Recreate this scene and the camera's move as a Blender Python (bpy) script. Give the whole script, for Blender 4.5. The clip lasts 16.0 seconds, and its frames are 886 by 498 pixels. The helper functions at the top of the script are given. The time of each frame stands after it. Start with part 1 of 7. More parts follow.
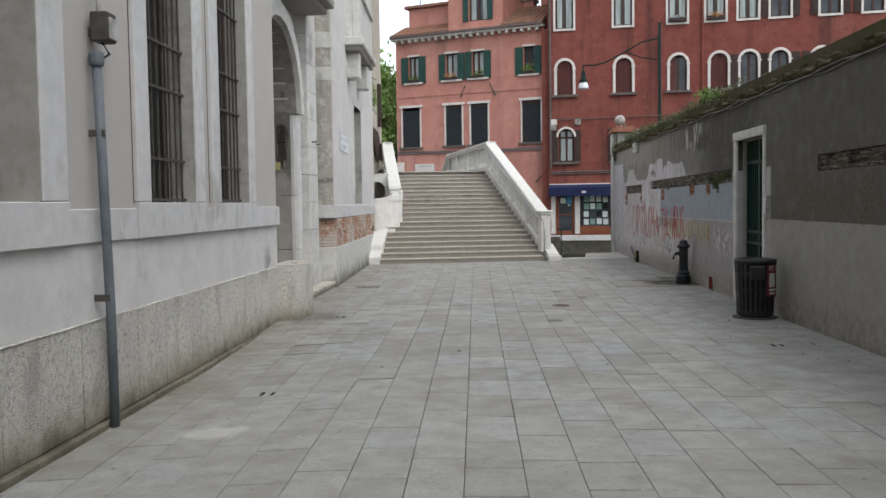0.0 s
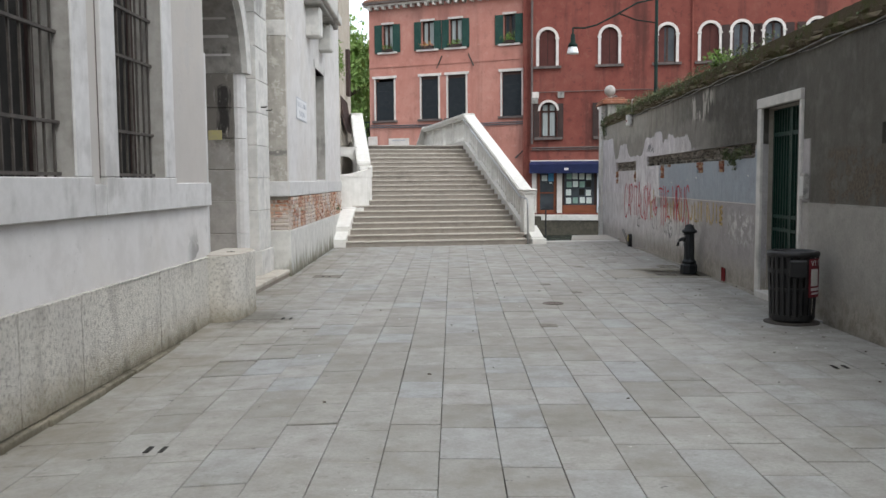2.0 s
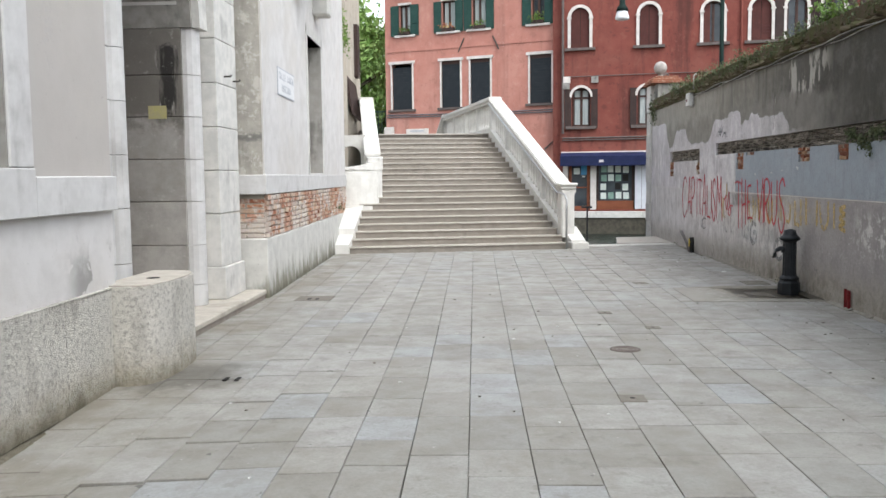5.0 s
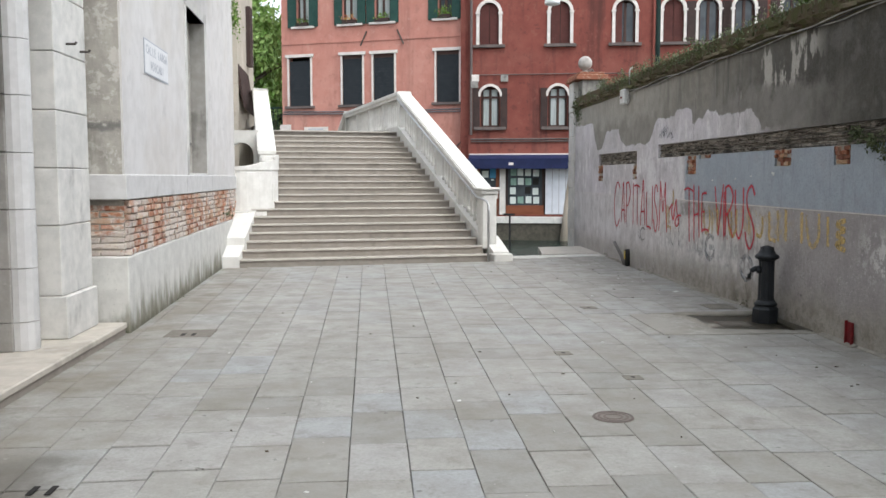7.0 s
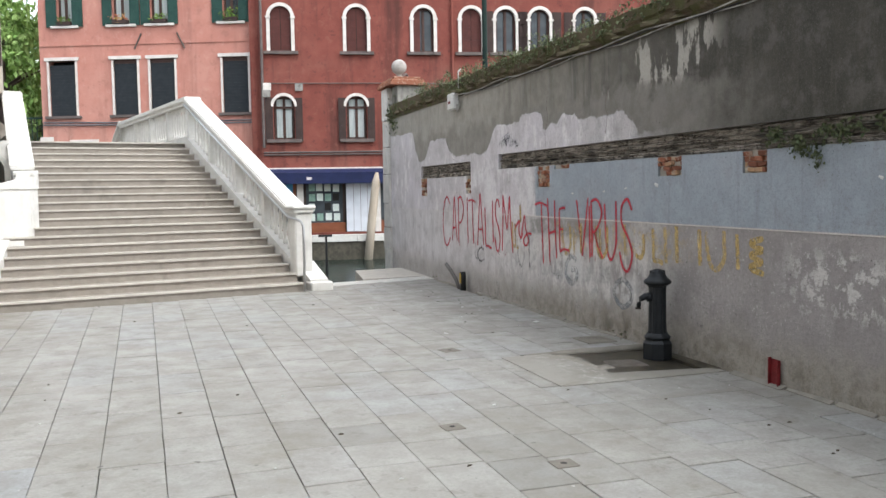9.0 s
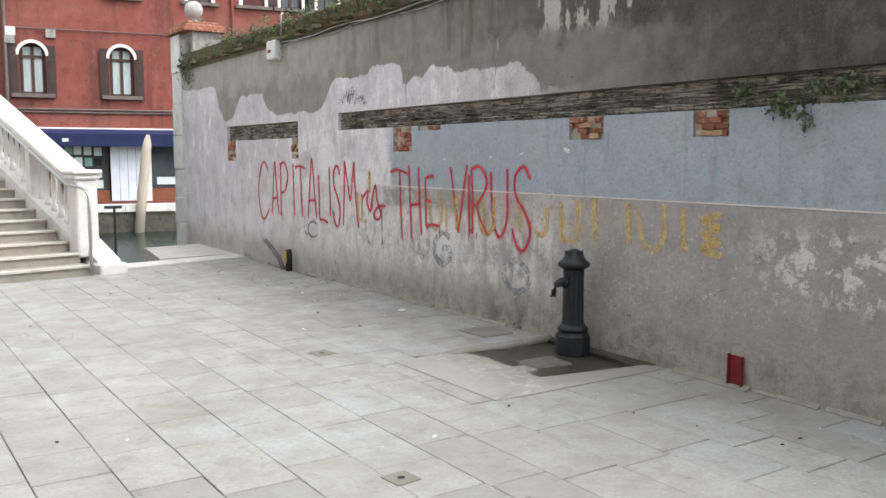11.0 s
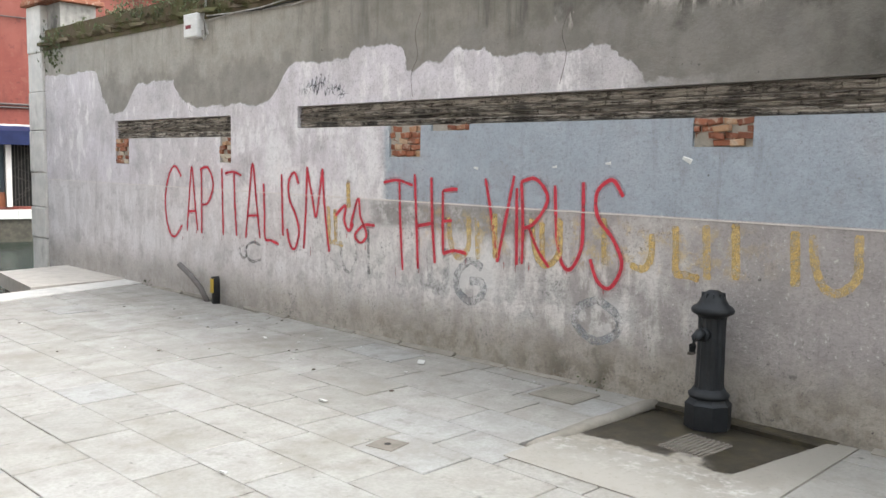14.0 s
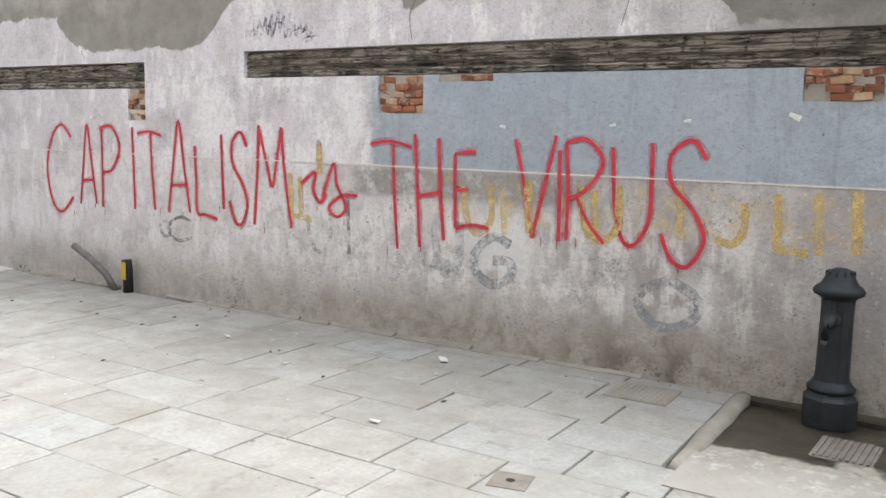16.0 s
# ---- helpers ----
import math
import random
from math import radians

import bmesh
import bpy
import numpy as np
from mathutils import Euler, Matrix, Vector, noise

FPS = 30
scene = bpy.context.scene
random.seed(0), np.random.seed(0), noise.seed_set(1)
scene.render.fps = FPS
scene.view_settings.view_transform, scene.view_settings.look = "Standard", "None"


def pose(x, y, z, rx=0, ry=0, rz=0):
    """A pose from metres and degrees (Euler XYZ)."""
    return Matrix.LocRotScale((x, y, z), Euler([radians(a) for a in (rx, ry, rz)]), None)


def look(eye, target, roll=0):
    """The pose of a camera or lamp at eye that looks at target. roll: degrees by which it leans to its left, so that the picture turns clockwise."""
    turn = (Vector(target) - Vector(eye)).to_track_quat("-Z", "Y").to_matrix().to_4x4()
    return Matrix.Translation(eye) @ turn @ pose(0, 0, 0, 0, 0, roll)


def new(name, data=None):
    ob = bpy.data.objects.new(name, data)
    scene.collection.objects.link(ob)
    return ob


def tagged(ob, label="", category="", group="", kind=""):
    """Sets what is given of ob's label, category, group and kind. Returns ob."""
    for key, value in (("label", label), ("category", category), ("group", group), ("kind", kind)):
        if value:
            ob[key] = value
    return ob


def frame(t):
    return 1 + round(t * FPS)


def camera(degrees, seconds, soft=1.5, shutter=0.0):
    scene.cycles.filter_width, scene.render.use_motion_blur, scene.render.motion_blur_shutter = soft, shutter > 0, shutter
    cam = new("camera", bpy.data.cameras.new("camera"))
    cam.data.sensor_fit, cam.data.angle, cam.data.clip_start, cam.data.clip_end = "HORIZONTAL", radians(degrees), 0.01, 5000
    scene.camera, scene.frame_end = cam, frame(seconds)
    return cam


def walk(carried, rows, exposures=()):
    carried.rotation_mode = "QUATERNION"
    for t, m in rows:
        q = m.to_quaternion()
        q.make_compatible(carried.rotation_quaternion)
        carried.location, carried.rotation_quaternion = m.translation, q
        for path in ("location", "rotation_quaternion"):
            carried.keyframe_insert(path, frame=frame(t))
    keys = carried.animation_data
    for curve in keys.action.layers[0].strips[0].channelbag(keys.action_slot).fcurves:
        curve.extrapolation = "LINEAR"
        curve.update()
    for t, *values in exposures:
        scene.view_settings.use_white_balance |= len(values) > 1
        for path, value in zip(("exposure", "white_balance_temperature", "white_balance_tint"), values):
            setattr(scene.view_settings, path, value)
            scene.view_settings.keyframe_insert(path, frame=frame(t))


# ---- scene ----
cam = camera(54.2, 16.0)
PATH = [
    (0, (0.107, -0.116, 1.552), (-0.002, 1.879, 1.449), -0.8),
    (0.5, (0.081, 0.425, 1.552), (0.033, 2.421, 1.436), -0.7),
    (1, (0.067, 0.964, 1.57), (0.012, 2.96, 1.454), -0.3),
    (1.5, (0.053, 1.524, 1.569), (0.058, 3.52, 1.446), -1.0),
    (2, (0.073, 2.071, 1.559), (0.018, 4.064, 1.402), -0.4),
    (2.5, (0.045, 2.621, 1.532), (-0.057, 4.611, 1.358), -1.0),
    (3, (0.064, 3.177, 1.522), (-0.054, 5.165, 1.341), -0.8),
    (3.5, (0.088, 3.705, 1.547), (-0.073, 5.691, 1.368), -0.2),
    (3.7, (0.078, 3.926, 1.53), (-0.067, 5.913, 1.353), -0.3),
    (5.8, (-0.125, 6.299, 1.541), (-0.204, 8.291, 1.383), -0.7),
    (6, (-0.164, 6.493, 1.55), (-0.212, 8.487, 1.396), -0.5),
    (6.5, (-0.269, 7.018, 1.557), (-0.203, 9.011, 1.406), -0.6),
    (7, (-0.29, 7.59, 1.544), (-0.16, 9.579, 1.378), 0.0),
    (7.5, (-0.354, 8.122, 1.534), (-0.123, 10.101, 1.357), -0.2),
    (8, (-0.408, 8.655, 1.533), (-0.074, 10.619, 1.355), -0.4),
    (8.5, (-0.426, 9.18, 1.554), (0.001, 11.129, 1.403), -0.2),
    (9, (-0.509, 9.669, 1.562), (0.102, 11.569, 1.426), -0.9),
    (9.5, (-0.549, 10.176, 1.542), (0.161, 12.041, 1.397), -0.8),
    (10, (-0.628, 10.643, 1.536), (0.2, 12.455, 1.366), -0.7),
    (10.2, (-0.664, 10.834, 1.53), (0.223, 12.617, 1.348), -0.6),
    (12.3, (-0.892, 12.722, 1.514), (0.394, 14.241, 1.313), 1.2),
    (12.5, (-0.896, 12.89, 1.526), (0.396, 14.404, 1.33), 1.3),
    (13, (-0.955, 13.319, 1.514), (0.412, 14.764, 1.307), 1.1),
    (13.5, (-1.009, 13.76, 1.51), (0.405, 15.162, 1.311), 1.0),
    (14, (-0.993, 14.208, 1.518), (0.434, 15.597, 1.325), 1.1),
    (14.5, (-1.016, 14.656, 1.483), (0.503, 15.939, 1.266), 0.8),
    (15, (-1.025, 15.108, 1.453), (0.563, 16.3, 1.213), 0.9),
    (15.5, (-0.989, 15.569, 1.459), (0.651, 16.686, 1.21), 1.6),
    (16, (-1.026, 16.024, 1.434), (0.658, 17.071, 1.174), 1.4),
]
walk(cam, [(t, look(eye, target, roll)) for t, eye, target, roll in PATH], [(0, -0.04, 6350, 8), (2, 0.17, 6350, 8), (2.5, 0.39, 6350, 8), (3.5, 0.65, 6350, 8), (7, 0.46, 6350, 8), (8.5, 0.57, 6350, 8), (9.5, 0.90, 6400, 8), (10.2, 1.0, 6400, 8), (12.5, 1.2, 6450, 8), (16, 1.4, 6500, 8)])

# ---- world, sun and sky ----
world = bpy.data.worlds.new("overcast_sky")
scene.world = world
world.use_nodes = True
wt = world.node_tree
sky = wt.nodes.new("ShaderNodeTexSky")
sky.sky_type = "NISHITA"
sky.sun_disc = False
sky.sun_elevation, sky.sun_rotation = radians(55), radians(145)
sky.dust_density = 2.0
sky.air_density = 1.0
pale = wt.nodes.new("ShaderNodeHueSaturation")
pale.inputs["Saturation"].default_value = 0.30
pale.inputs["Value"].default_value = 2.2
wt.links.new(sky.outputs[0], pale.inputs["Color"])
wt.links.new(pale.outputs[0], wt.nodes["Background"].inputs[0])
wt.nodes["Background"].inputs[1].default_value = 0.15
sun = new("sun", bpy.data.lights.new("sun", "SUN"))
sun.data.energy, sun.data.angle, sun.data.color = 0.75, radians(30), (1.0, 0.985, 0.96)
sun.matrix_world = look((9, 0, 24), (0, 12, 0))


# ---- material language ----
class Sk:
    """A value in a node tree, with arithmetic."""

    def __init__(self, tree, sock):
        self.tree, self.sock = tree, sock

    def op(self, kind, *others):
        n = self.tree.nodes.new("ShaderNodeMath")
        n.operation = kind
        for i, o in enumerate((self, *others)):
            if isinstance(o, Sk):
                self.tree.links.new(o.sock, n.inputs[i])
            else:
                n.inputs[i].default_value = o
        return Sk(self.tree, n.outputs[0])

    def __add__(self, o): return self.op("ADD", o)
    def __sub__(self, o): return self.op("SUBTRACT", o)
    def __mul__(self, o): return self.op("MULTIPLY", o)
    def max(self, o): return self.op("MAXIMUM", o)
    def min(self, o): return self.op("MINIMUM", o)

    def ramp(self, a, b, lo=0.0, hi=1.0):
        n = self.tree.nodes.new("ShaderNodeMapRange")
        n.interpolation_type = "SMOOTHSTEP"
        self.tree.links.new(self.sock, n.inputs["Value"])
        for key, v in (("From Min", a), ("From Max", b), ("To Min", lo), ("To Max", hi)):
            if isinstance(v, Sk):
                self.tree.links.new(v.sock, n.inputs[key])
            else:
                n.inputs[key].default_value = v
        return Sk(self.tree, n.outputs["Result"])

    def between(self, a, b, soft):
        return self.ramp(a - soft, a + soft) * self.ramp(b - soft, b + soft, 1.0, 0.0)


class Mat:
    """A procedural surface under construction."""

    def __init__(self, name, rough=0.85, metal=0.0, spec=0.3):
        self.m = bpy.data.materials.new(name)
        self.m.use_nodes = True
        self.t = self.m.node_tree
        self.b = self.t.nodes["Principled BSDF"]
        self.b.inputs["Roughness"].default_value = rough
        self.b.inputs["Metallic"].default_value = metal
        self.b.inputs["Specular IOR Level"].default_value = spec
        g = self.t.nodes.new("ShaderNodeNewGeometry")
        self.pos = g.outputs["Position"]
        self.island = Sk(self.t, g.outputs["Random Per Island"])
        s = self.t.nodes.new("ShaderNodeSeparateXYZ")
        self.t.links.new(self.pos, s.inputs[0])
        self.x, self.y, self.z = (Sk(self.t, o) for o in s.outputs)
        self.rand = Sk(self.t, self.t.nodes.new("ShaderNodeObjectInfo").outputs["Random"])

    def noise(self, scale, detail=4.0, stretch=(1, 1, 1), rough=0.6, shift=0.0):
        mp = self.t.nodes.new("ShaderNodeMapping")
        mp.inputs["Scale"].default_value = [scale * s for s in stretch]
        mp.inputs["Location"].default_value = (shift, shift * 1.7, shift * 0.3)
        self.t.links.new(self.pos, mp.inputs[0])
        n = self.t.nodes.new("ShaderNodeTexNoise")
        n.inputs["Scale"].default_value, n.inputs["Detail"].default_value, n.inputs["Roughness"].default_value = 1.0, detail, rough
        self.t.links.new(mp.outputs[0], n.inputs["Vector"])
        return Sk(self.t, n.outputs[0])

    def cells(self, scale, stretch=(1, 1, 1)):
        mp = self.t.nodes.new("ShaderNodeMapping")
        mp.inputs["Scale"].default_value = [scale * s for s in stretch]
        self.t.links.new(self.pos, mp.inputs[0])
        n = self.t.nodes.new("ShaderNodeTexVoronoi")
        n.inputs["Scale"].default_value = 1.0
        self.t.links.new(mp.outputs[0], n.inputs["Vector"])
        return Sk(self.t, n.outputs["Distance"])

    def mix(self, fac, a, b):
        n = self.t.nodes.new("ShaderNodeMix")
        n.data_type = "RGBA"
        for key, v in ((0, fac), (6, a), (7, b)):
            if isinstance(v, Sk):
                self.t.links.new(v.sock, n.inputs[key])
            elif isinstance(v, (int, float)):
                n.inputs[key].default_value = v
            else:
                n.inputs[key].default_value = (*v, 1.0)
        return Sk(self.t, n.outputs[2])

    def color(self, c):
        if isinstance(c, Sk):
            self.t.links.new(c.sock, self.b.inputs["Base Color"])
        else:
            self.b.inputs["Base Color"].default_value = (*c, 1.0)
        return self

    def rough(self, r):
        self.t.links.new(r.sock, self.b.inputs["Roughness"])
        return self

    def bump(self, h, dist=0.01, strength=0.6):
        n = self.t.nodes.new("ShaderNodeBump")
        n.inputs["Distance"].default_value, n.inputs["Strength"].default_value = dist, strength
        self.t.links.new(h.sock, n.inputs["Height"])
        self.t.links.new(n.outputs[0], self.b.inputs["Normal"])
        return self

    def done(self):
        return self.m


def simple(name, a, b, scale=6.0, rough=0.85, metal=0.0, fine=60.0, relief=0.004, spec=0.3, stretch=(1, 1, 1), vary=0.0):
    """A surface of two colours in blotches with a fine grain."""
    m = Mat(name, rough, metal, spec)
    n = m.noise(scale, 5, stretch)
    f = m.noise(fine, 3, stretch)
    c = m.mix(n.ramp(0.3, 0.7), a, b)
    c = m.mix(f.ramp(0.35, 0.75) * 0.25, c, tuple(0.55 * v for v in a))
    if vary:
        c = m.mix(m.rand.ramp(0, 1, 0, vary), c, tuple(0.45 * v for v in a))
    return m.color(c).bump(n * 0.6 + f * 0.6, relief).done()


def stone(name, a, b, dirt, amount=0.5, pit=25.0, relief=0.006, vary=0.25, streak=True):
    """Weathered stone: pale body, grey blotches, runs of dirt and pitting."""
    m = Mat(name, 0.8, 0, 0.25)
    big, mid, fine = m.noise(1.3, 6), m.noise(7, 5, shift=3.0), m.noise(90, 3)
    c = m.mix(mid.ramp(0.3, 0.7), a, b)
    c = m.mix(m.rand.ramp(0, 1, 0, vary), c, tuple(0.72 * v for v in b))
    runs = m.noise(5, 5, (1, 1, 0.13) if streak else (1, 1, 1), shift=7.0)
    c = m.mix((runs * big.ramp(0.35, 0.75, 0.2, 1.3)).ramp(0.36, 0.7) * amount, c, dirt)
    pits = m.noise(pit, 6, rough=0.75)
    c = m.mix(pits.ramp(0.6, 0.75) * 0.35, c, dirt)
    return m.color(c).bump(pits * 0.8 + fine * 0.4, relief).done()


# ---- materials ----
WHITE_STONE = stone("white_istrian_stone", (0.62, 0.60, 0.56), (0.50, 0.49, 0.46), (0.20, 0.19, 0.175), 0.55)
BRIDGE_STONE = stone("clean_bridge_stone", (0.66, 0.645, 0.605), (0.58, 0.565, 0.525), (0.33, 0.31, 0.27), 0.3, vary=0.15)
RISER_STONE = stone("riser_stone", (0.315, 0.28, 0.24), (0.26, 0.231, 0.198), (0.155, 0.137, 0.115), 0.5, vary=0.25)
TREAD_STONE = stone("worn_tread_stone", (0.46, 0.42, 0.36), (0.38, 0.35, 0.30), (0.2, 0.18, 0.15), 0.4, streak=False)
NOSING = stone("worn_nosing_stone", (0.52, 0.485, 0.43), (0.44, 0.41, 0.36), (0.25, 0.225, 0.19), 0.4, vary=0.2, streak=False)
FRAME_STONE = stone("smooth_frame_stone", (0.56, 0.55, 0.535), (0.485, 0.475, 0.46), (0.26, 0.245, 0.225), 0.5, pit=40, relief=0.002, vary=0.2)
GREY_STONE = stone("stained_grey_stone", (0.31, 0.295, 0.27), (0.22, 0.21, 0.192), (0.06, 0.056, 0.05), 0.9)
# Stained frame stone, darkened so the colour carries the shade inside window recesses.
REVEAL = stone("shaded_reveal_stone", (0.36, 0.345, 0.32), (0.28, 0.265, 0.245), (0.13, 0.122, 0.11), 0.8, pit=40, relief=0.002)
BALL_STONE = stone("weathered_ball_stone", (0.40, 0.37, 0.34), (0.30, 0.28, 0.26), (0.15, 0.13, 0.12), 0.6)


def damp_stone():
    """White slabs with green-black damp rising from the pavement."""
    m = Mat("damp_white_stone", 0.8, 0, 0.25)
    mid, runs, pits = m.noise(6, 5), m.noise(5, 6, (1, 1, 0.35), shift=4.0), m.noise(30, 6, rough=0.75)
    c = m.mix(mid.ramp(0.3, 0.7), (0.58, 0.57, 0.53), (0.48, 0.47, 0.44))
    c = m.mix((m.z + runs * 1.1).ramp(0.52, 0.95, 0.9, 0.0), c, (0.17, 0.16, 0.115))
    c = m.mix((m.z + mid * 0.4).ramp(0.16, 0.34, 0.7, 0.0), c, (0.075, 0.07, 0.045))
    c = m.mix(pits.ramp(0.60, 0.68) * 0.5, c, (0.14, 0.13, 0.11))
    return m.color(c).bump(pits + mid * 0.3, 0.006).done()


DAMP_STONE = damp_stone()


def pecked():
    m = Mat("pecked_stone", 0.9, 0, 0.2)
    pits, mid, big = m.noise(27, 6, rough=0.8), m.noise(9, 4), m.noise(1.7, 4, shift=2.0)
    c = m.mix(big.ramp(0.3, 0.7), (0.72, 0.69, 0.62), (0.63, 0.605, 0.55))
    c = m.mix(pits.ramp(0.47, 0.64) * 0.75, c, (0.28, 0.262, 0.23))
    chips = m.noise(46, 5, rough=0.8, shift=6.0)
    c = m.mix(chips.ramp(0.56, 0.64) * 0.6, c, (0.70, 0.68, 0.62))
    stain = m.noise(3.2, 6, (1, 1, 0.4), shift=5.0)
    c = m.mix(stain.ramp(0.52, 0.68) * 0.45, c, (0.29, 0.27, 0.235))
    foot = m.z + mid * 0.35
    c = m.mix(foot.ramp(0.10, 0.48, 0.6, 0.0), c, (0.27, 0.225, 0.13))
    c = m.mix((m.z + stain * 0.5).ramp(0.10, 0.36, 0.8, 0.0), c, (0.10, 0.088, 0.058))
    return m.color(c).bump(pits * 1.2 + mid * 0.3 + chips * 0.4, 0.028, 1.0).done()


PECKED = pecked()


def pale_plaster():
    m = Mat("pale_plaster", 0.9, 0, 0.2)
    big, mid, runs, fine = m.noise(0.8, 6), m.noise(4, 6, shift=2.0), m.noise(6, 5, (1, 1, 0.1)), m.noise(70, 3)
    c = m.mix(mid.ramp(0.35, 0.7), (0.575, 0.558, 0.54), (0.505, 0.487, 0.468))
    c = m.mix(m.z.ramp(1.45, 1.5) * m.y.ramp(15.0, 14.0) * 0.75, c, (0.37, 0.34, 0.305))
    c = m.mix(big.ramp(0.45, 0.7) * 0.4, c, (0.47, 0.43, 0.375))
    c = m.mix(runs.ramp(0.56, 0.76) * 0.15, c, (0.33, 0.31, 0.28))
    patch = m.noise(1.9, 7, shift=11.0, rough=0.7)
    c = m.mix(patch.ramp(0.60, 0.66) * 0.4, c, (0.38, 0.37, 0.36))
    c = m.mix(m.noise(26, 5, shift=3.0, rough=0.7).ramp(0.67, 0.71) * 0.7, c, (0.16, 0.15, 0.14))
    torn = m.y.between(11.2, 12.0, 0.15) * (m.z + patch * 0.8).ramp(1.25, 1.55, 1, 0) * patch.ramp(0.47, 0.50)
    c = m.mix(torn * 0.9, c, (0.25, 0.24, 0.225))
    c = m.mix((m.z + patch * 0.9).ramp(0.75, 1.35, 0.15, 0.0), c, (0.33, 0.315, 0.285))
    return m.color(c).bump(mid * 0.5 + fine * 0.3 + patch.ramp(0.58, 0.63) * -0.4, 0.008).done()


PLASTER = pale_plaster()


def side_render():
    """Old grey-buff render with pale losses and a sooty horizontal crack."""
    m = Mat("stained_side_render", 0.9, 0, 0.2)
    mid, blot, runs, fine = m.noise(3.0, 6, rough=0.7), m.noise(8, 7, shift=6.0, rough=0.72), m.noise(6, 5, (1, 1, 0.15), shift=2.0), m.noise(60, 4)
    c = m.mix(mid.ramp(0.35, 0.65), (0.40, 0.375, 0.33), (0.30, 0.28, 0.245))
    c = m.mix(blot.ramp(0.52, 0.60) * 0.7, c, (0.52, 0.495, 0.45))
    c = m.mix(runs.ramp(0.50, 0.68) * 0.5, c, (0.19, 0.175, 0.15))
    crack = (m.z + (blot - 0.5) * 0.25).between(2.00, 2.07, 0.03)
    c = m.mix(crack * 0.8, c, (0.13, 0.125, 0.12))
    return m.color(c).bump(blot + fine * 0.4 + mid, 0.01).done()


SIDE_RENDER = side_render()


def jamb_mat():
    """Portal jamb blocks: grey stone, sooty above, with a torn black smear."""
    m = Mat("sooty_jamb_stone", 0.85, 0, 0.2)
    mid, blot, runs, pits = m.noise(2.4, 6, rough=0.7), m.noise(9, 7, shift=4.0, rough=0.72), m.noise(9, 6, (1, 1, 0.2), shift=9.0), m.noise(40, 5, rough=0.7)
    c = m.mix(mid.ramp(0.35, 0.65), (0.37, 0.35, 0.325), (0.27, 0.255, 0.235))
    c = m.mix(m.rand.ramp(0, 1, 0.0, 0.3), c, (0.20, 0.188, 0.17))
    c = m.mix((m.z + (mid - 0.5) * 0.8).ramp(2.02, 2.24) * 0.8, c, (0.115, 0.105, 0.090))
    smear = (m.x + (runs - 0.5) * 0.28).between(-3.56, -3.38, 0.03) * (m.z + (blot - 0.5) * 0.4).between(2.24, 2.95, 0.04)
    c = m.mix(smear * 0.9, c, (0.022, 0.021, 0.020))
    c = m.mix(smear * runs.ramp(0.55, 0.62) * 0.8, c, (0.40, 0.38, 0.35))
    c = m.mix(blot.ramp(0.58, 0.68) * 0.35, c, (0.46, 0.44, 0.41))
    return m.color(c).bump(pits + blot * 0.5, 0.006).done()


JAMB_STONE = jamb_mat()


def facade(name, a, b, dark, faded, top):
    m = Mat(name, 0.9, 0, 0.15)
    big, mid, runs, fine = m.noise(0.35, 6), m.noise(1.8, 6, shift=4.0), m.noise(1.4, 5, (1, 1, 0.12)), m.noise(22, 4)
    c = m.mix(mid.ramp(0.3, 0.7), a, b)
    c = m.mix(big.ramp(0.48, 0.72) * 0.6, c, faded)
    c = m.mix(runs.ramp(0.50, 0.72) * 0.7, c, dark)
    blotch = m.noise(3.5, 7, shift=8.0, rough=0.7)
    c = m.mix(blotch.ramp(0.56, 0.64) * 0.35, c, faded)
    c = m.mix(blotch.ramp(0.44, 0.36) * 0.35, c, dark)
    c = m.mix(fine.ramp(0.5, 0.8) * 0.15, c, dark)
    return m.color(c).bump(mid * 0.6 + fine * 0.4, 0.02).done()


PINK = facade("pink_render", (0.40, 0.178, 0.140), (0.45, 0.212, 0.167), (0.24, 0.118, 0.098), (0.50, 0.29, 0.235), 10)
RED = facade("red_render", (0.160, 0.049, 0.038), (0.195, 0.062, 0.048), (0.050, 0.025, 0.022), (0.220, 0.094, 0.073), 12)
CREAM = facade("cream_render", (0.46, 0.41, 0.34), (0.40, 0.36, 0.30), (0.18, 0.16, 0.14), (0.52, 0.48, 0.42), 9)


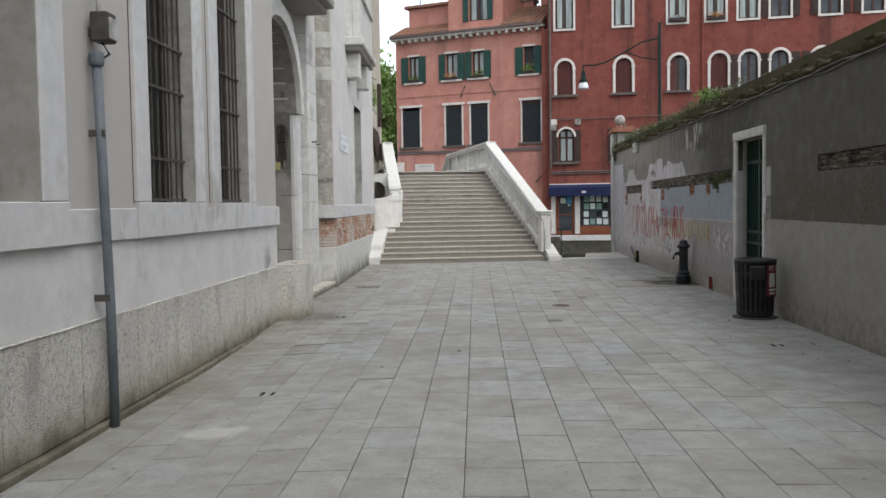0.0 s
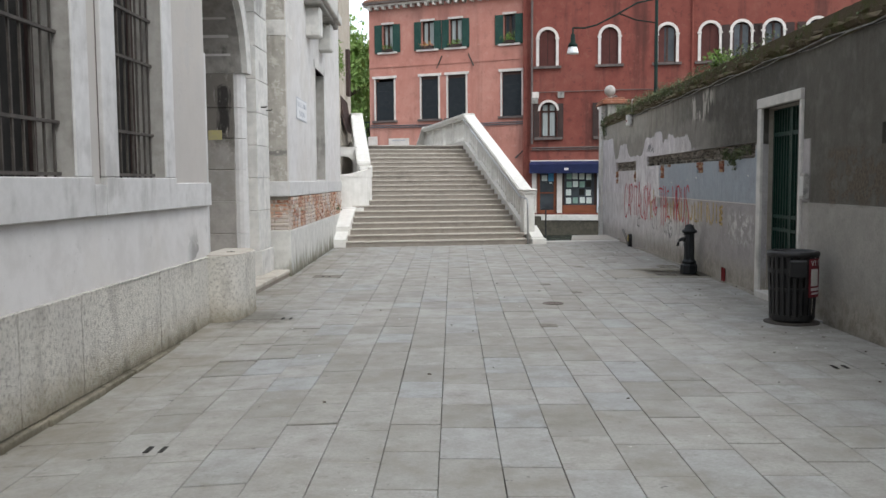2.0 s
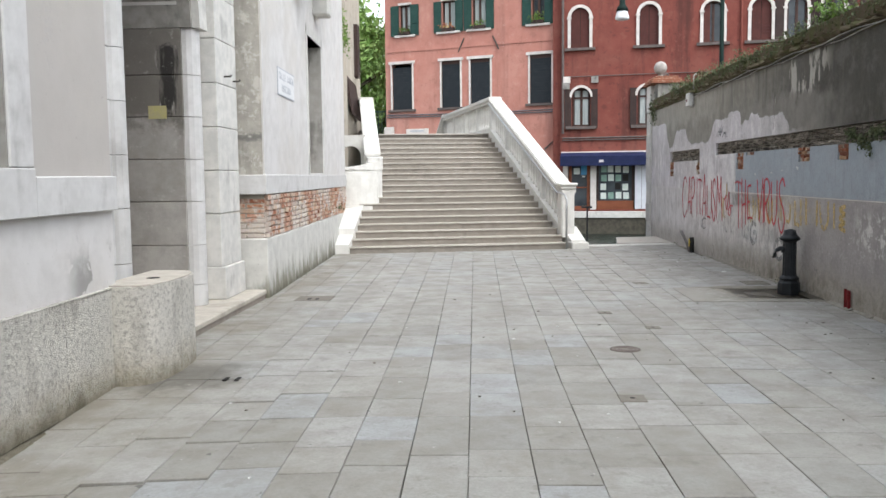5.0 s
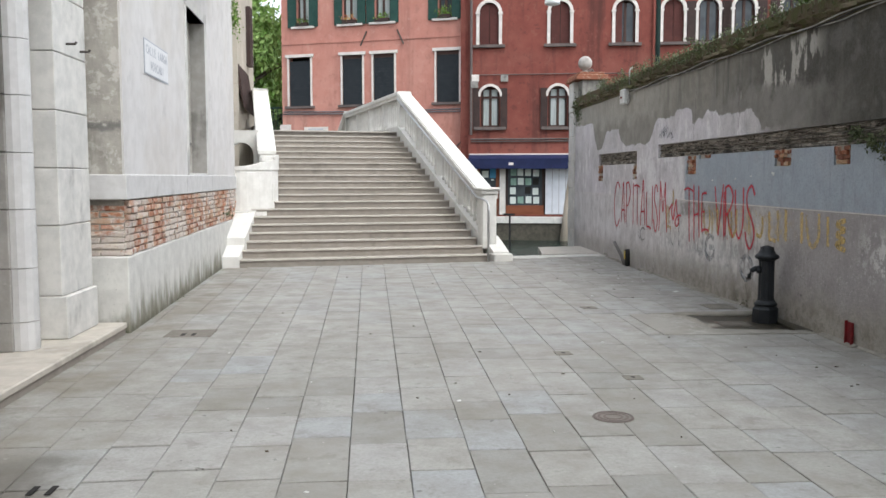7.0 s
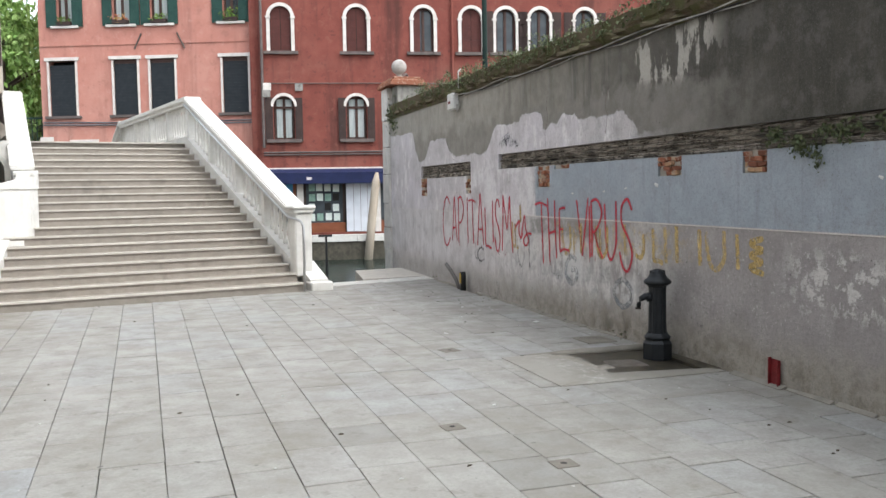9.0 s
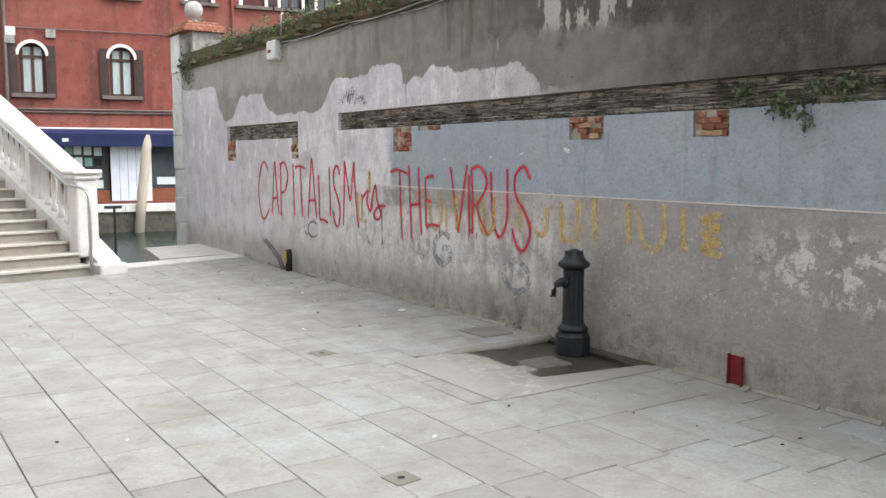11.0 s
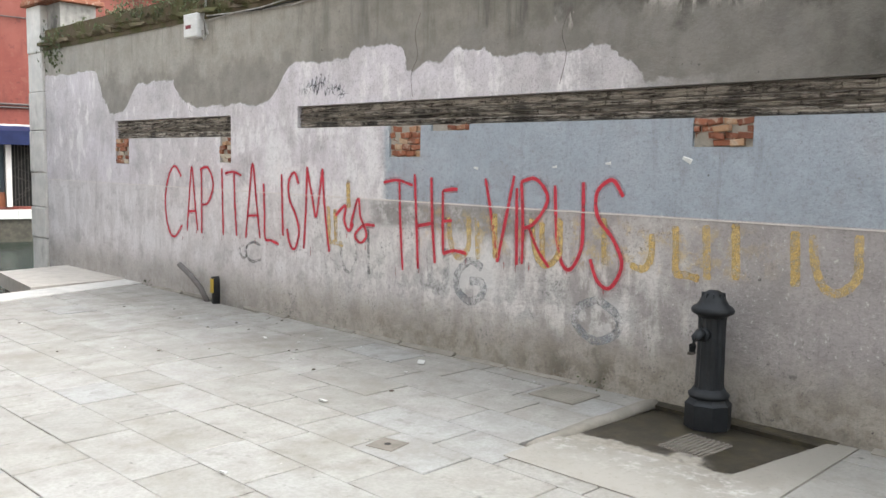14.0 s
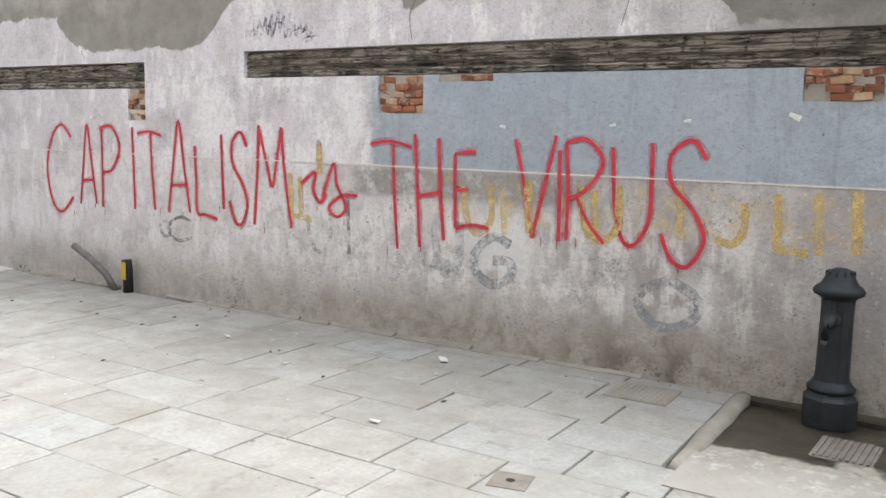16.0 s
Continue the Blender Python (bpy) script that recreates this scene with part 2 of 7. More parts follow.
def slab_mat(name, joined):
    """Trachyte slabs: each its own grey, some bluish, some buff, worn and spotted."""
    m = Mat(name, 0.7, 0, 0.6)
    big, mid, fine, spot = m.noise(0.55, 5), m.noise(4, 6, shift=1.0), m.noise(120, 3), m.noise(14, 6, rough=0.7, shift=5.0)
    tone = m.island if joined else m.rand
    other = (tone * 7.31).op("FRACT")
    c = m.mix(tone.ramp(0.0, 0.8), (0.222, 0.216, 0.196), (0.300, 0.295, 0.272))
    c = m.mix(other.ramp(0.0, 1.0, 0.0, 0.35), c, (0.262, 0.245, 0.212))
    c = m.mix(tone.between(0.30, 0.44, 0.01) * 0.6, c, (0.340, 0.335, 0.322))
    c = m.mix(tone.between(0.60, 0.70, 0.005) * 0.7, c, (0.205, 0.196, 0.172))
    c = m.mix(tone.ramp(0.84, 0.85) * 0.85, c, (0.286, 0.297, 0.300))
    if joined:
        c = m.mix(0.45, c, (0.325, 0.317, 0.292))
    c = m.mix(m.noise(45, 5, rough=0.8, shift=31.0).ramp(0.36, 0.62, 0.35, 0.0), c, (0.13, 0.122, 0.108))
    c = m.mix(mid.ramp(0.35, 0.75) * 0.5, c, (0.19, 0.175, 0.15))
    c = m.mix(big.ramp(0.5, 0.75) * 0.4, c, (0.33, 0.32, 0.295))
    c = m.mix(spot.ramp(0.62, 0.72) * 0.5, c, (0.13, 0.12, 0.105))
    c = m.mix(fine.ramp(0.55, 0.8) * 0.2, c, (0.16, 0.15, 0.135))
    grime = m.noise(1.1, 7, shift=13.0, rough=0.68)
    c = m.mix(m.noise(6.5, 6, shift=41.0, rough=0.72).ramp(0.56, 0.66) * 0.5, c, (0.14, 0.13, 0.112))
    c = m.mix(grime.ramp(0.50, 0.66) * 0.45, c, (0.165, 0.15, 0.12))
    c = m.mix(m.x.ramp(-1.9, -2.9) * grime.ramp(0.35, 0.6) * 0.6, c, (0.15, 0.125, 0.09))
    wet = (m.x + (grime - 0.5) * 1.2).between(-2.75, -2.05, 0.15) * (m.y + (mid - 0.5) * 0.8).between(11.65, 12.45, 0.2)
    c = m.mix(wet * 0.75, c, (0.075, 0.066, 0.05))
    cement = (m.x + (mid - 0.5) * 0.5).between(-2.12, -1.72, 0.05) * (m.y + (mid - 0.5) * 0.4).between(5.75, 6.02, 0.04)
    c = m.mix(cement * 0.7, c, (0.42, 0.40, 0.36))
    c = m.mix(m.noise(9, 3, shift=17.0).ramp(0.70, 0.735) * 0.75, c, (0.06, 0.055, 0.048))
    c = m.mix(m.noise(19, 2, shift=23.0).ramp(0.745, 0.77) * 0.8, c, (0.48, 0.46, 0.43))
    return m.color(c).rough(mid.ramp(0.3, 0.7, 0.52, 0.76)).bump(mid * 0.5 + fine * 0.4 + spot * 0.3, 0.004).done()


SLAB = slab_mat("trachyte_slab", False)


SLAB_REST = slab_mat("trachyte_slab_joined", True)
JOINT = simple("joint_sand", (0.085, 0.076, 0.062), (0.15, 0.135, 0.112), 5)


def brick_mat():
    m = Mat("old_brick", 0.92, 0, 0.15)
    n, f = m.noise(9, 5), m.noise(60, 4)
    c = m.mix(m.rand.ramp(0, 0.6), (0.27, 0.10, 0.058), (0.40, 0.19, 0.11))
    c = m.mix(m.rand.ramp(0.7, 1.0), c, (0.46, 0.34, 0.24))
    c = m.mix(n.ramp(0.4, 0.7) * 0.7, c, (0.50, 0.42, 0.35))
    lime = m.noise(1.6, 6, shift=5.0, rough=0.65)
    c = m.mix(lime.ramp(0.48, 0.54) * 0.85, c, (0.52, 0.475, 0.43))
    c = m.mix(m.noise(14, 5, shift=9.0).ramp(0.53, 0.60) * 0.7, c, (0.50, 0.43, 0.35))
    c = m.mix(f.ramp(0.5, 0.75) * 0.3, c, (0.13, 0.07, 0.05))
    return m.color(c).bump(n * 0.5 + f, 0.008).done()


BRICK = brick_mat()


def rubble_mat():
    """Broken bricks and stones: orange, dull red, buff and pale pieces."""
    m = Mat("rubble_brick", 0.92, 0, 0.15)
    n, f = m.noise(16, 5, rough=0.7), m.noise(60, 4)
    c = m.mix(m.rand.ramp(0.0, 0.45), (0.30, 0.12, 0.07), (0.19, 0.078, 0.05))
    c = m.mix(m.rand.ramp(0.55, 0.60), c, (0.40, 0.25, 0.15))
    c = m.mix(m.rand.ramp(0.80, 0.83), c, (0.47, 0.41, 0.33))
    c = m.mix(n.ramp(0.52, 0.64) * 0.6, c, (0.44, 0.37, 0.29))
    c = m.mix(f.ramp(0.5, 0.75) * 0.5, c, (0.10, 0.06, 0.04))
    return m.color(c).bump(n + f * 0.6, 0.012).done()


BRICK_OLD = rubble_mat()
MORTAR = simple("old_mortar", (0.36, 0.33, 0.28), (0.28, 0.25, 0.21), 12, relief=0.01)


def beam_mat():
    m = Mat("weathered_beam", 0.95, 0, 0.1)
    grain, mid, fine = m.noise(34, 8, (1, 0.12, 1), 0.75), m.noise(2.5, 5), m.noise(110, 4, (1, 0.15, 1))
    c = m.mix(grain.ramp(0.38, 0.60), (0.035, 0.029, 0.024), (0.43, 0.385, 0.33))
    crack = m.noise(17, 6, (1, 1, 0.5), rough=0.75, shift=3.0)
    c = m.mix(crack.ramp(0.56, 0.62) * 0.75, c, (0.025, 0.021, 0.018))
    c = m.mix(crack.ramp(0.40, 0.34) * 0.6, c, (0.36, 0.32, 0.27))
    c = m.mix(mid.ramp(0.54, 0.62) * 0.75, c, (0.030, 0.028, 0.027))
    return m.color(c).bump(grain + fine * 0.3, 0.03, 1.0).done()


BEAM = beam_mat()


def street_wall_mat():
    """Layers of old render on the garden wall: grey above, lilac plaster, a blue-grey painted band, patches and damp at the foot."""
    m = Mat("layered_wall_render", 0.75, 0, 0.4)
    wob = m.noise(3.2, 7, shift=9.0, rough=0.65)
    big, mid, fine = m.noise(0.7, 6), m.noise(4.5, 7, shift=2.0, rough=0.68), m.noise(85, 3)
    blot = m.noise(9, 8, shift=4.0, rough=0.72)
    grit = m.noise(30, 6, shift=6.0, rough=0.75)
    runs = m.noise(4.0, 6, (1, 1, 0.12), shift=1.0, rough=0.65)
    drips = m.noise(11.0, 6, (1, 1, 0.10), shift=8.0, rough=0.7)
    jit = wob - 0.5
    y, z = m.y + jit * 0.28, m.z + jit * 0.22
    # grey upper render with dark runs
    brush = m.noise(6.5, 7, (1, 1, 0.32), shift=33.0, rough=0.68)
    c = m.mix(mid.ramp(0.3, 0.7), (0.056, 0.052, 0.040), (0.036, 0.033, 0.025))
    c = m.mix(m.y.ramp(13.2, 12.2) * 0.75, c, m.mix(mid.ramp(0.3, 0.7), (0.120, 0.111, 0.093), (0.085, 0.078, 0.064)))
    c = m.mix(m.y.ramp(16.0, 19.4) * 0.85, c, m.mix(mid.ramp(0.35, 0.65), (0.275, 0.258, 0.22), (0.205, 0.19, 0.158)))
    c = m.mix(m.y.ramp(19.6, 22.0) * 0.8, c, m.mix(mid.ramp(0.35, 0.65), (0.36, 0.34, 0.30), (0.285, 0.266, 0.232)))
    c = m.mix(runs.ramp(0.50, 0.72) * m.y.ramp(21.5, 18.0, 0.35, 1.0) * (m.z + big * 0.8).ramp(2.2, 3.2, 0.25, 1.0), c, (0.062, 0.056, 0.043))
    c = m.mix(drips.ramp(0.55, 0.7) * 0.4, c, (0.10, 0.092, 0.07))
    # pale torn streaks near the top
    torn_top = m.noise(2.6, 7, (1, 1, 0.42), shift=15.0, rough=0.6)
    pale = (torn_top * 0.75 + runs * 0.25).ramp(0.54, 0.565) * y.between(16.0, 18.4, 0.25) * (z + runs * 0.5).between(2.76, 3.28, 0.10)
    c = m.mix(pale * 0.9, c, (0.42, 0.395, 0.35))
    soot = runs.ramp(0.45, 0.6) * y.between(16.2, 18.8, 0.3) * z.between(2.45, 3.2, 0.12)
    c = m.mix(soot * (pale * -1.0 + 1.0) * 0.75, c, (0.075, 0.07, 0.06))
    c = m.mix((m.y + jit * 2.0).ramp(15.0, 16.6) * (m.z + jit * 0.8).ramp(2.62, 2.42) * 0.8, c, m.mix(mid.ramp(0.35, 0.65), (0.235, 0.22, 0.195), (0.175, 0.163, 0.142)))
    # lilac plaster with a scalloped upper edge
    edge = z * 0 + 2.1 - m.y.between(21.15, 22.75, 0.25) * 0.13
    for a, b, h in ((25.2, 27.5, 0.55), (23.2, 24.4, 0.32), (20.1, 21.3, 0.34), (19.45, 20.35, 0.44), (18.5, 19.15, 0.33), (17.4, 19.5, 0.23)):
        edge = edge.max(y.between(a, b, 0.24) * h + 2.1)
    lilac = (edge - m.z + jit * 0.20).ramp(-0.012, 0.012) * (m.y + jit * 1.5).ramp(16.5, 17.7)
    low = m.z.ramp(2.0, 2.02, 1, 0) * m.y.ramp(12.0, 12.1)
    lilac = lilac.max(low)
    lc = m.mix(mid.ramp(0.3, 0.7), (0.61, 0.575, 0.60), (0.525, 0.492, 0.512))
    lc = m.mix(m.y.ramp(19.0, 16.5) * 0.55, lc, (0.36, 0.335, 0.325))
    lc = m.mix((blot * 0.4 + brush * 0.6).ramp(0.54, 0.70) * 0.35, lc, (0.33, 0.315, 0.30))
    lc = m.mix(big.ramp(0.46, 0.60) * 0.45, lc, (0.43, 0.41, 0.395))
    lc = m.mix((drips * 0.5 + brush * 0.5).ramp(0.47, 0.40) * 0.35, lc, (0.36, 0.345, 0.34))
    scuff = m.noise(2.6, 7, (1, 1, 0.6), shift=51.0, rough=0.7)
    lc = m.mix(scuff.ramp(0.50, 0.62) * 0.5, lc, (0.40, 0.375, 0.37))
    lc = m.mix((scuff * 0.5 + brush * 0.5).ramp(0.47, 0.41) * 0.7, lc, (0.72, 0.70, 0.685))
    lc = m.mix((grit * 0.6 + scuff * 0.4).ramp(0.555, 0.60) * 0.5, lc, (0.24, 0.23, 0.225))
    c = m.mix(lilac, c, lc)
    # blue-grey painted band
    blue = (m.y + jit * 0.12).ramp(19.70, 19.80, 1, 0) * m.z.ramp(1.215, 1.225) * m.z.ramp(1.95, 1.97, 1, 0) * m.y.ramp(13.7, 13.75)
    bc = m.mix(mid.ramp(0.3, 0.7), (0.335, 0.375, 0.42), (0.275, 0.31, 0.345))
    bc = m.mix(drips.ramp(0.52, 0.72) * 0.5, bc, (0.19, 0.205, 0.22))
    bc = m.mix(big.ramp(0.5, 0.7) * 0.4, bc, (0.38, 0.40, 0.43))
    c = m.mix(blue, c, bc)
    # near stretch: a torn brown patch over a smoother grey foot
    foot = m.z.ramp(1.28, 1.29, 1, 0) * m.y.ramp(12.3, 12.2)
    c = m.mix(foot * 0.8, c, m.mix(mid.ramp(0.3, 0.7), (0.40, 0.38, 0.35), (0.32, 0.305, 0.28)))
    torn = y.between(6.5, 11.6, 0.15) * z.between(1.30, 1.88, 0.05) * (wob * 0.65 + blot * 0.35).ramp(0.485, 0.515)
    c = m.mix(torn, c, m.mix(grit.ramp(0.4, 0.65), (0.115, 0.09, 0.062), (0.05, 0.04, 0.028)))
    # below the ledge line: warm grey, washed-off white, yellowish scrubs, damp
    under = m.z.ramp(1.205, 1.215, 1, 0) * m.y.ramp(13.6, 13.7)
    uc = m.mix(mid.ramp(0.3, 0.7), (0.44, 0.41, 0.39), (0.33, 0.305, 0.29))
    uc = m.mix(wob.ramp(0.55, 0.40) * 0.55, uc, (0.235, 0.215, 0.205))
    uc = m.mix((wob * 0.4 + brush * 0.6).ramp(0.52, 0.60) * m.y.ramp(15.8, 17.2, 0.15, 0.6), uc, (0.55, 0.52, 0.49))
    uc = m.mix(m.y.ramp(17.2, 20.5) * 0.8, uc, (0.57, 0.545, 0.54))
    uc = m.mix(m.y.ramp(17.4, 15.8) * 0.6, uc, (0.27, 0.247, 0.245))
    uc = m.mix(drips.ramp(0.52, 0.74) * 0.4, uc, (0.22, 0.205, 0.19))
    c = m.mix(under * 0.9, c, uc)
    scrub = (brush * 0.55 + drips * 0.2 + wob * 0.25).ramp(0.46, 0.55) * y.between(17.0, 21.4, 0.5) * (z + drips * 0.3).between(0.52, 1.12, 0.12)
    c = m.mix(scrub * 0.9, c, (0.62, 0.60, 0.575))
    wash = (brush * 0.55 + wob * 0.45).ramp(0.47, 0.56) * y.between(19.7, 22.2, 0.3) * z.between(1.15, 1.98, 0.12)
    c = m.mix(wash * 0.9, c, (0.66, 0.645, 0.64))
    haze = (wob * 0.3 + brush * 0.7).ramp(0.46, 0.58) * y.between(20.5, 27.0, 0.6) * z.between(0.35, 1.2, 0.2)
    c = m.mix(haze * 0.7, c, (0.66, 0.64, 0.64))
    dark = y.between(18.1, 19.9, 0.08) * m.z.between(1.0, 1.2, 0.03) * blot.ramp(0.35, 0.55)
    c = m.mix(dark * 0.75, c, (0.17, 0.165, 0.15))
    ghost = (wob * 0.5 + blot * 0.5).ramp(0.50, 0.56) * y.between(17.1, 20.6, 0.4) * z.between(0.35, 0.75, 0.1)
    c = m.mix(ghost * 0.5, c, (0.25, 0.245, 0.24))
    flake = blot.ramp(0.51, 0.57) * y.between(14.0, 15.0, 0.3) * z.between(0.62, 1.05, 0.1)
    c = m.mix(flake * 0.9, c, (0.60, 0.58, 0.56))
    specks = grit.ramp(0.60, 0.65) * y.between(14.5, 18.0, 0.6) * z.between(0.4, 1.2, 0.1)
    c = m.mix(specks * 0.85, c, (0.60, 0.58, 0.55))
    yel = blot.ramp(0.5, 0.62) * y.between(16.5, 19.3, 0.4) * z.between(0.85, 1.15, 0.05)
    c = m.mix(yel * 0.5, c, (0.52, 0.38, 0.16))
    damp = (z + mid * 0.5 + drips * 0.2).ramp(0.48, 0.86, 1, 0)
    c = m.mix(damp * m.y.ramp(23.0, 18.8, 0.6, 0.95), c, m.mix(blot.ramp(0.4, 0.65), (0.35, 0.32, 0.275), (0.21, 0.188, 0.152)))
    sy = m.y + (blot - 0.5) * 0.5 + (brush - 0.5) * 0.2
    stain = sy.between(17.45, 17.56, 0.07).max(sy.between(17.84, 17.96, 0.09)).max(sy.between(18.15, 18.22, 0.08) * 0.6) * (m.z + blot * 0.5).ramp(0.36, 0.60, 1, 0)
    c = m.mix(stain * 0.75, c, (0.085, 0.068, 0.045))
    c = m.mix(fine.ramp(0.5, 0.75) * 0.4, c, (0.14, 0.13, 0.12))
    c = m.mix(grit.ramp(0.30, 0.52, 0.32, 0.0), c, (0.12, 0.11, 0.10))
    chips = (m.noise(48, 4, shift=21.0, rough=0.7) * 0.6 + wob * 0.4).ramp(0.575, 0.60) * m.z.ramp(1.35, 1.1) * m.y.between(15.5, 22.0, 0.8)
    c = m.mix(chips * mid.ramp(0.42, 0.58) * 0.7, c, (0.11, 0.106, 0.10))
    c = m.mix((wob * 0.5 + mid * 0.5).ramp(0.49, 0.40) * 0.25, c, (0.17, 0.16, 0.15))
    glow = m.y.between(18.45, 18.95, 0.12) * m.z.between(0.5, 0.86, 0.08) + m.y.between(17.3, 17.75, 0.12) * m.z.between(0.38, 0.62, 0.08)
    c = m.mix(glow * (wob * 0.5 + blot * 0.5).ramp(0.42, 0.52) * 0.7, c, (0.60, 0.59, 0.575))
    c = m.mix(grit.ramp(0.70, 0.74) * 0.7, c, (0.60, 0.58, 0.56))
    c = m.mix(m.noise(22, 4, shift=12.0).ramp(0.71, 0.74) * 0.8, c, (0.05, 0.048, 0.045))
    h = lilac * 0.8 + foot * 0.9 + mid * 0.45 + fine * 0.12 + blot * 0.5 + grit * 0.3 + blue * 0.1 + under * 0.7
    return m.color(c).bump(h, 0.012, 0.9).done()


STREET_WALL = street_wall_mat()


def coping_mat():
    m = Mat("mossy_coping", 0.95, 0, 0.1)
    n, f = m.noise(5, 6), m.noise(28, 5)
    c = m.mix(m.rand.ramp(0, 1), (0.098, 0.078, 0.052), (0.132, 0.106, 0.072))
    c = m.mix(n.ramp(0.42, 0.62) * 0.8, c, (0.075, 0.08, 0.032))
    c = m.mix(f.ramp(0.5, 0.7) * 0.5, c, (0.05, 0.043, 0.03))
    return m.color(c).bump(n + f, 0.02).done()


COPING = coping_mat()
IRON = simple("dark_cast_iron", (0.011, 0.013, 0.015), (0.019, 0.022, 0.025), 8, 0.55, 0.1, relief=0.002, spec=0.35)
BIN_IRON = simple("black_painted_steel", (0.012, 0.012, 0.013), (0.022, 0.021, 0.021), 9, 0.5, 0.1, relief=0.001, spec=0.5)
GRATE_IRON = simple("brown_iron", (0.062, 0.055, 0.050), (0.10, 0.088, 0.076), 10, 0.75, 0.2)
GREEN_IRON = simple("dark_green_paint", (0.006, 0.028, 0.020), (0.012, 0.040, 0.029), 6, 0.5)
SHUTTER_GREEN = simple("green_shutter_paint", (0.012, 0.045, 0.036), (0.02, 0.06, 0.048), 3, 0.7)
SHUTTER_BROWN = simple("maroon_shutter_paint", (0.070, 0.022, 0.018), (0.095, 0.030, 0.024), 3, 0.75)
SHUTTER_DARK = simple("dark_shutter_paint", (0.032, 0.020, 0.018), (0.05, 0.03, 0.025), 3, 0.75)
NIGHT = simple("dark_roller_blind", (0.014, 0.018, 0.022), (0.022, 0.027, 0.032), 5, 0.65)
# Near-black colour that paints the darkness of unlit rooms, sockets and slots.
ROOM_DARK = simple("painted_dark_interior", (0.012, 0.011, 0.010), (0.02, 0.018, 0.016), 5, 0.9)
FRAME_WOOD = simple("brown_window_wood", (0.040, 0.020, 0.015), (0.060, 0.028, 0.020), 5, 0.6)
DOOR_WOOD = simple("dark_red_door_wood", (0.060, 0.025, 0.02), (0.09, 0.035, 0.026), 6, 0.6, stretch=(1, 1, 0.15))
SHOP_WOOD = simple("varnished_shop_wood", (0.16, 0.05, 0.022), (0.22, 0.075, 0.035), 5, 0.45, stretch=(0.2, 1, 1))
CURTAIN = simple("white_curtain", (0.42, 0.45, 0.44), (0.26, 0.29, 0.28), 8, 0.9, stretch=(1, 1, 0.1))
TRIM = simple("white_window_stone", (0.64, 0.60, 0.56), (0.52, 0.48, 0.44), 4, 0.85)
TRIM_DARK = simple("sooty_sill_stone", (0.14, 0.11, 0.10), (0.09, 0.075, 0.07), 4, 0.85)
NAVY = simple("navy_awning_cloth", (0.006, 0.010, 0.042), (0.010, 0.016, 0.06), 3, 0.8)
SHOP_WHITE = simple("white_shop_shutter", (0.60, 0.62, 0.66), (0.52, 0.54, 0.58), 3, 0.6)
PAPER_A = simple("paper_notice", (0.62, 0.66, 0.62), (0.52, 0.58, 0.54), 6, 0.7)
PAPER_B = simple("blue_notice", (0.06, 0.22, 0.40), (0.08, 0.28, 0.46), 6, 0.7)
PAPER_C = simple("green_notice", (0.14, 0.24, 0.19), (0.24, 0.36, 0.30), 6, 0.7)
STEEL = simple("brushed_handrail", (0.55, 0.55, 0.55), (0.48, 0.48, 0.48), 20, 0.28, 0.9, relief=0.0005)
PIPE_GREY = simple("grey_drainpipe", (0.10, 0.115, 0.13), (0.14, 0.155, 0.17), 5, 0.6)
ROOF_TILE = simple("roof_tile", (0.26, 0.125, 0.08), (0.15, 0.085, 0.06), 2.0, 0.9, fine=12)


def spray(name, a, b, lo, hi):
    """Thin paint through which the wall shows in specks."""
    m = Mat(name, 0.85, 0, 0.2)
    n, f, g = m.noise(7, 5), m.noise(160, 4, rough=0.8), m.noise(24, 5, rough=0.7)
    al = (f * 0.4 + g * 0.35 + n * 0.25).ramp(lo, hi)
    m.t.links.new(al.sock, m.b.inputs["Alpha"])
    return m.color(m.mix(n.ramp(0.3, 0.7), a, b)).done()


RED_PAINT = spray("red_spray_paint", (0.53, 0.055, 0.075), (0.47, 0.045, 0.065), 0.30, 0.55)
RED_HALO = spray("red_spray_mist", (0.52, 0.10, 0.115), (0.47, 0.09, 0.105), 0.40, 0.78)
YELLOW_PAINT = spray("faded_yellow_paint", (0.66, 0.47, 0.17), (0.58, 0.43, 0.20), 0.39, 0.62)
ORANGE_PAINT = spray("orange_spray_paint", (0.58, 0.27, 0.05), (0.50, 0.28, 0.09), 0.42, 0.60)
GREY_PAINT = spray("faded_grey_spray", (0.24, 0.26, 0.285), (0.34, 0.355, 0.37), 0.42, 0.70)
DARK_TAG = spray("dark_pen_tag", (0.15, 0.16, 0.18), (0.24, 0.25, 0.27), 0.46, 0.66)
PALE_PAINT = spray("pale_spray", (0.30, 0.295, 0.29), (0.26, 0.255, 0.25), 0.45, 0.62)
DRIP_RED = spray("thin_red_drips", (0.45, 0.05, 0.06), (0.40, 0.05, 0.06), 0.42, 0.58)
BOX_PLASTIC = simple("white_plastic", (0.60, 0.60, 0.58), (0.54, 0.54, 0.52), 8, 0.5)
CABLE = simple("grey_cable", (0.20, 0.20, 0.19), (0.48, 0.46, 0.43), 9, 0.6)
RUBBER = simple("black_rubber", (0.014, 0.014, 0.015), (0.022, 0.022, 0.022), 9, 0.6)
HOSE = simple("grey_plastic_pipe", (0.11, 0.10, 0.095), (0.16, 0.15, 0.14), 9, 0.6)
RED_TIN = simple("red_painted_tin", (0.20, 0.017, 0.020), (0.13, 0.014, 0.016), 15, 0.55)
LABEL_RED = simple("dark_red_sticker", (0.16, 0.022, 0.03), (0.13, 0.02, 0.026), 8, 0.6)
LABEL_WHITE = simple("white_print", (0.55, 0.52, 0.5), (0.48, 0.46, 0.44), 8, 0.6)
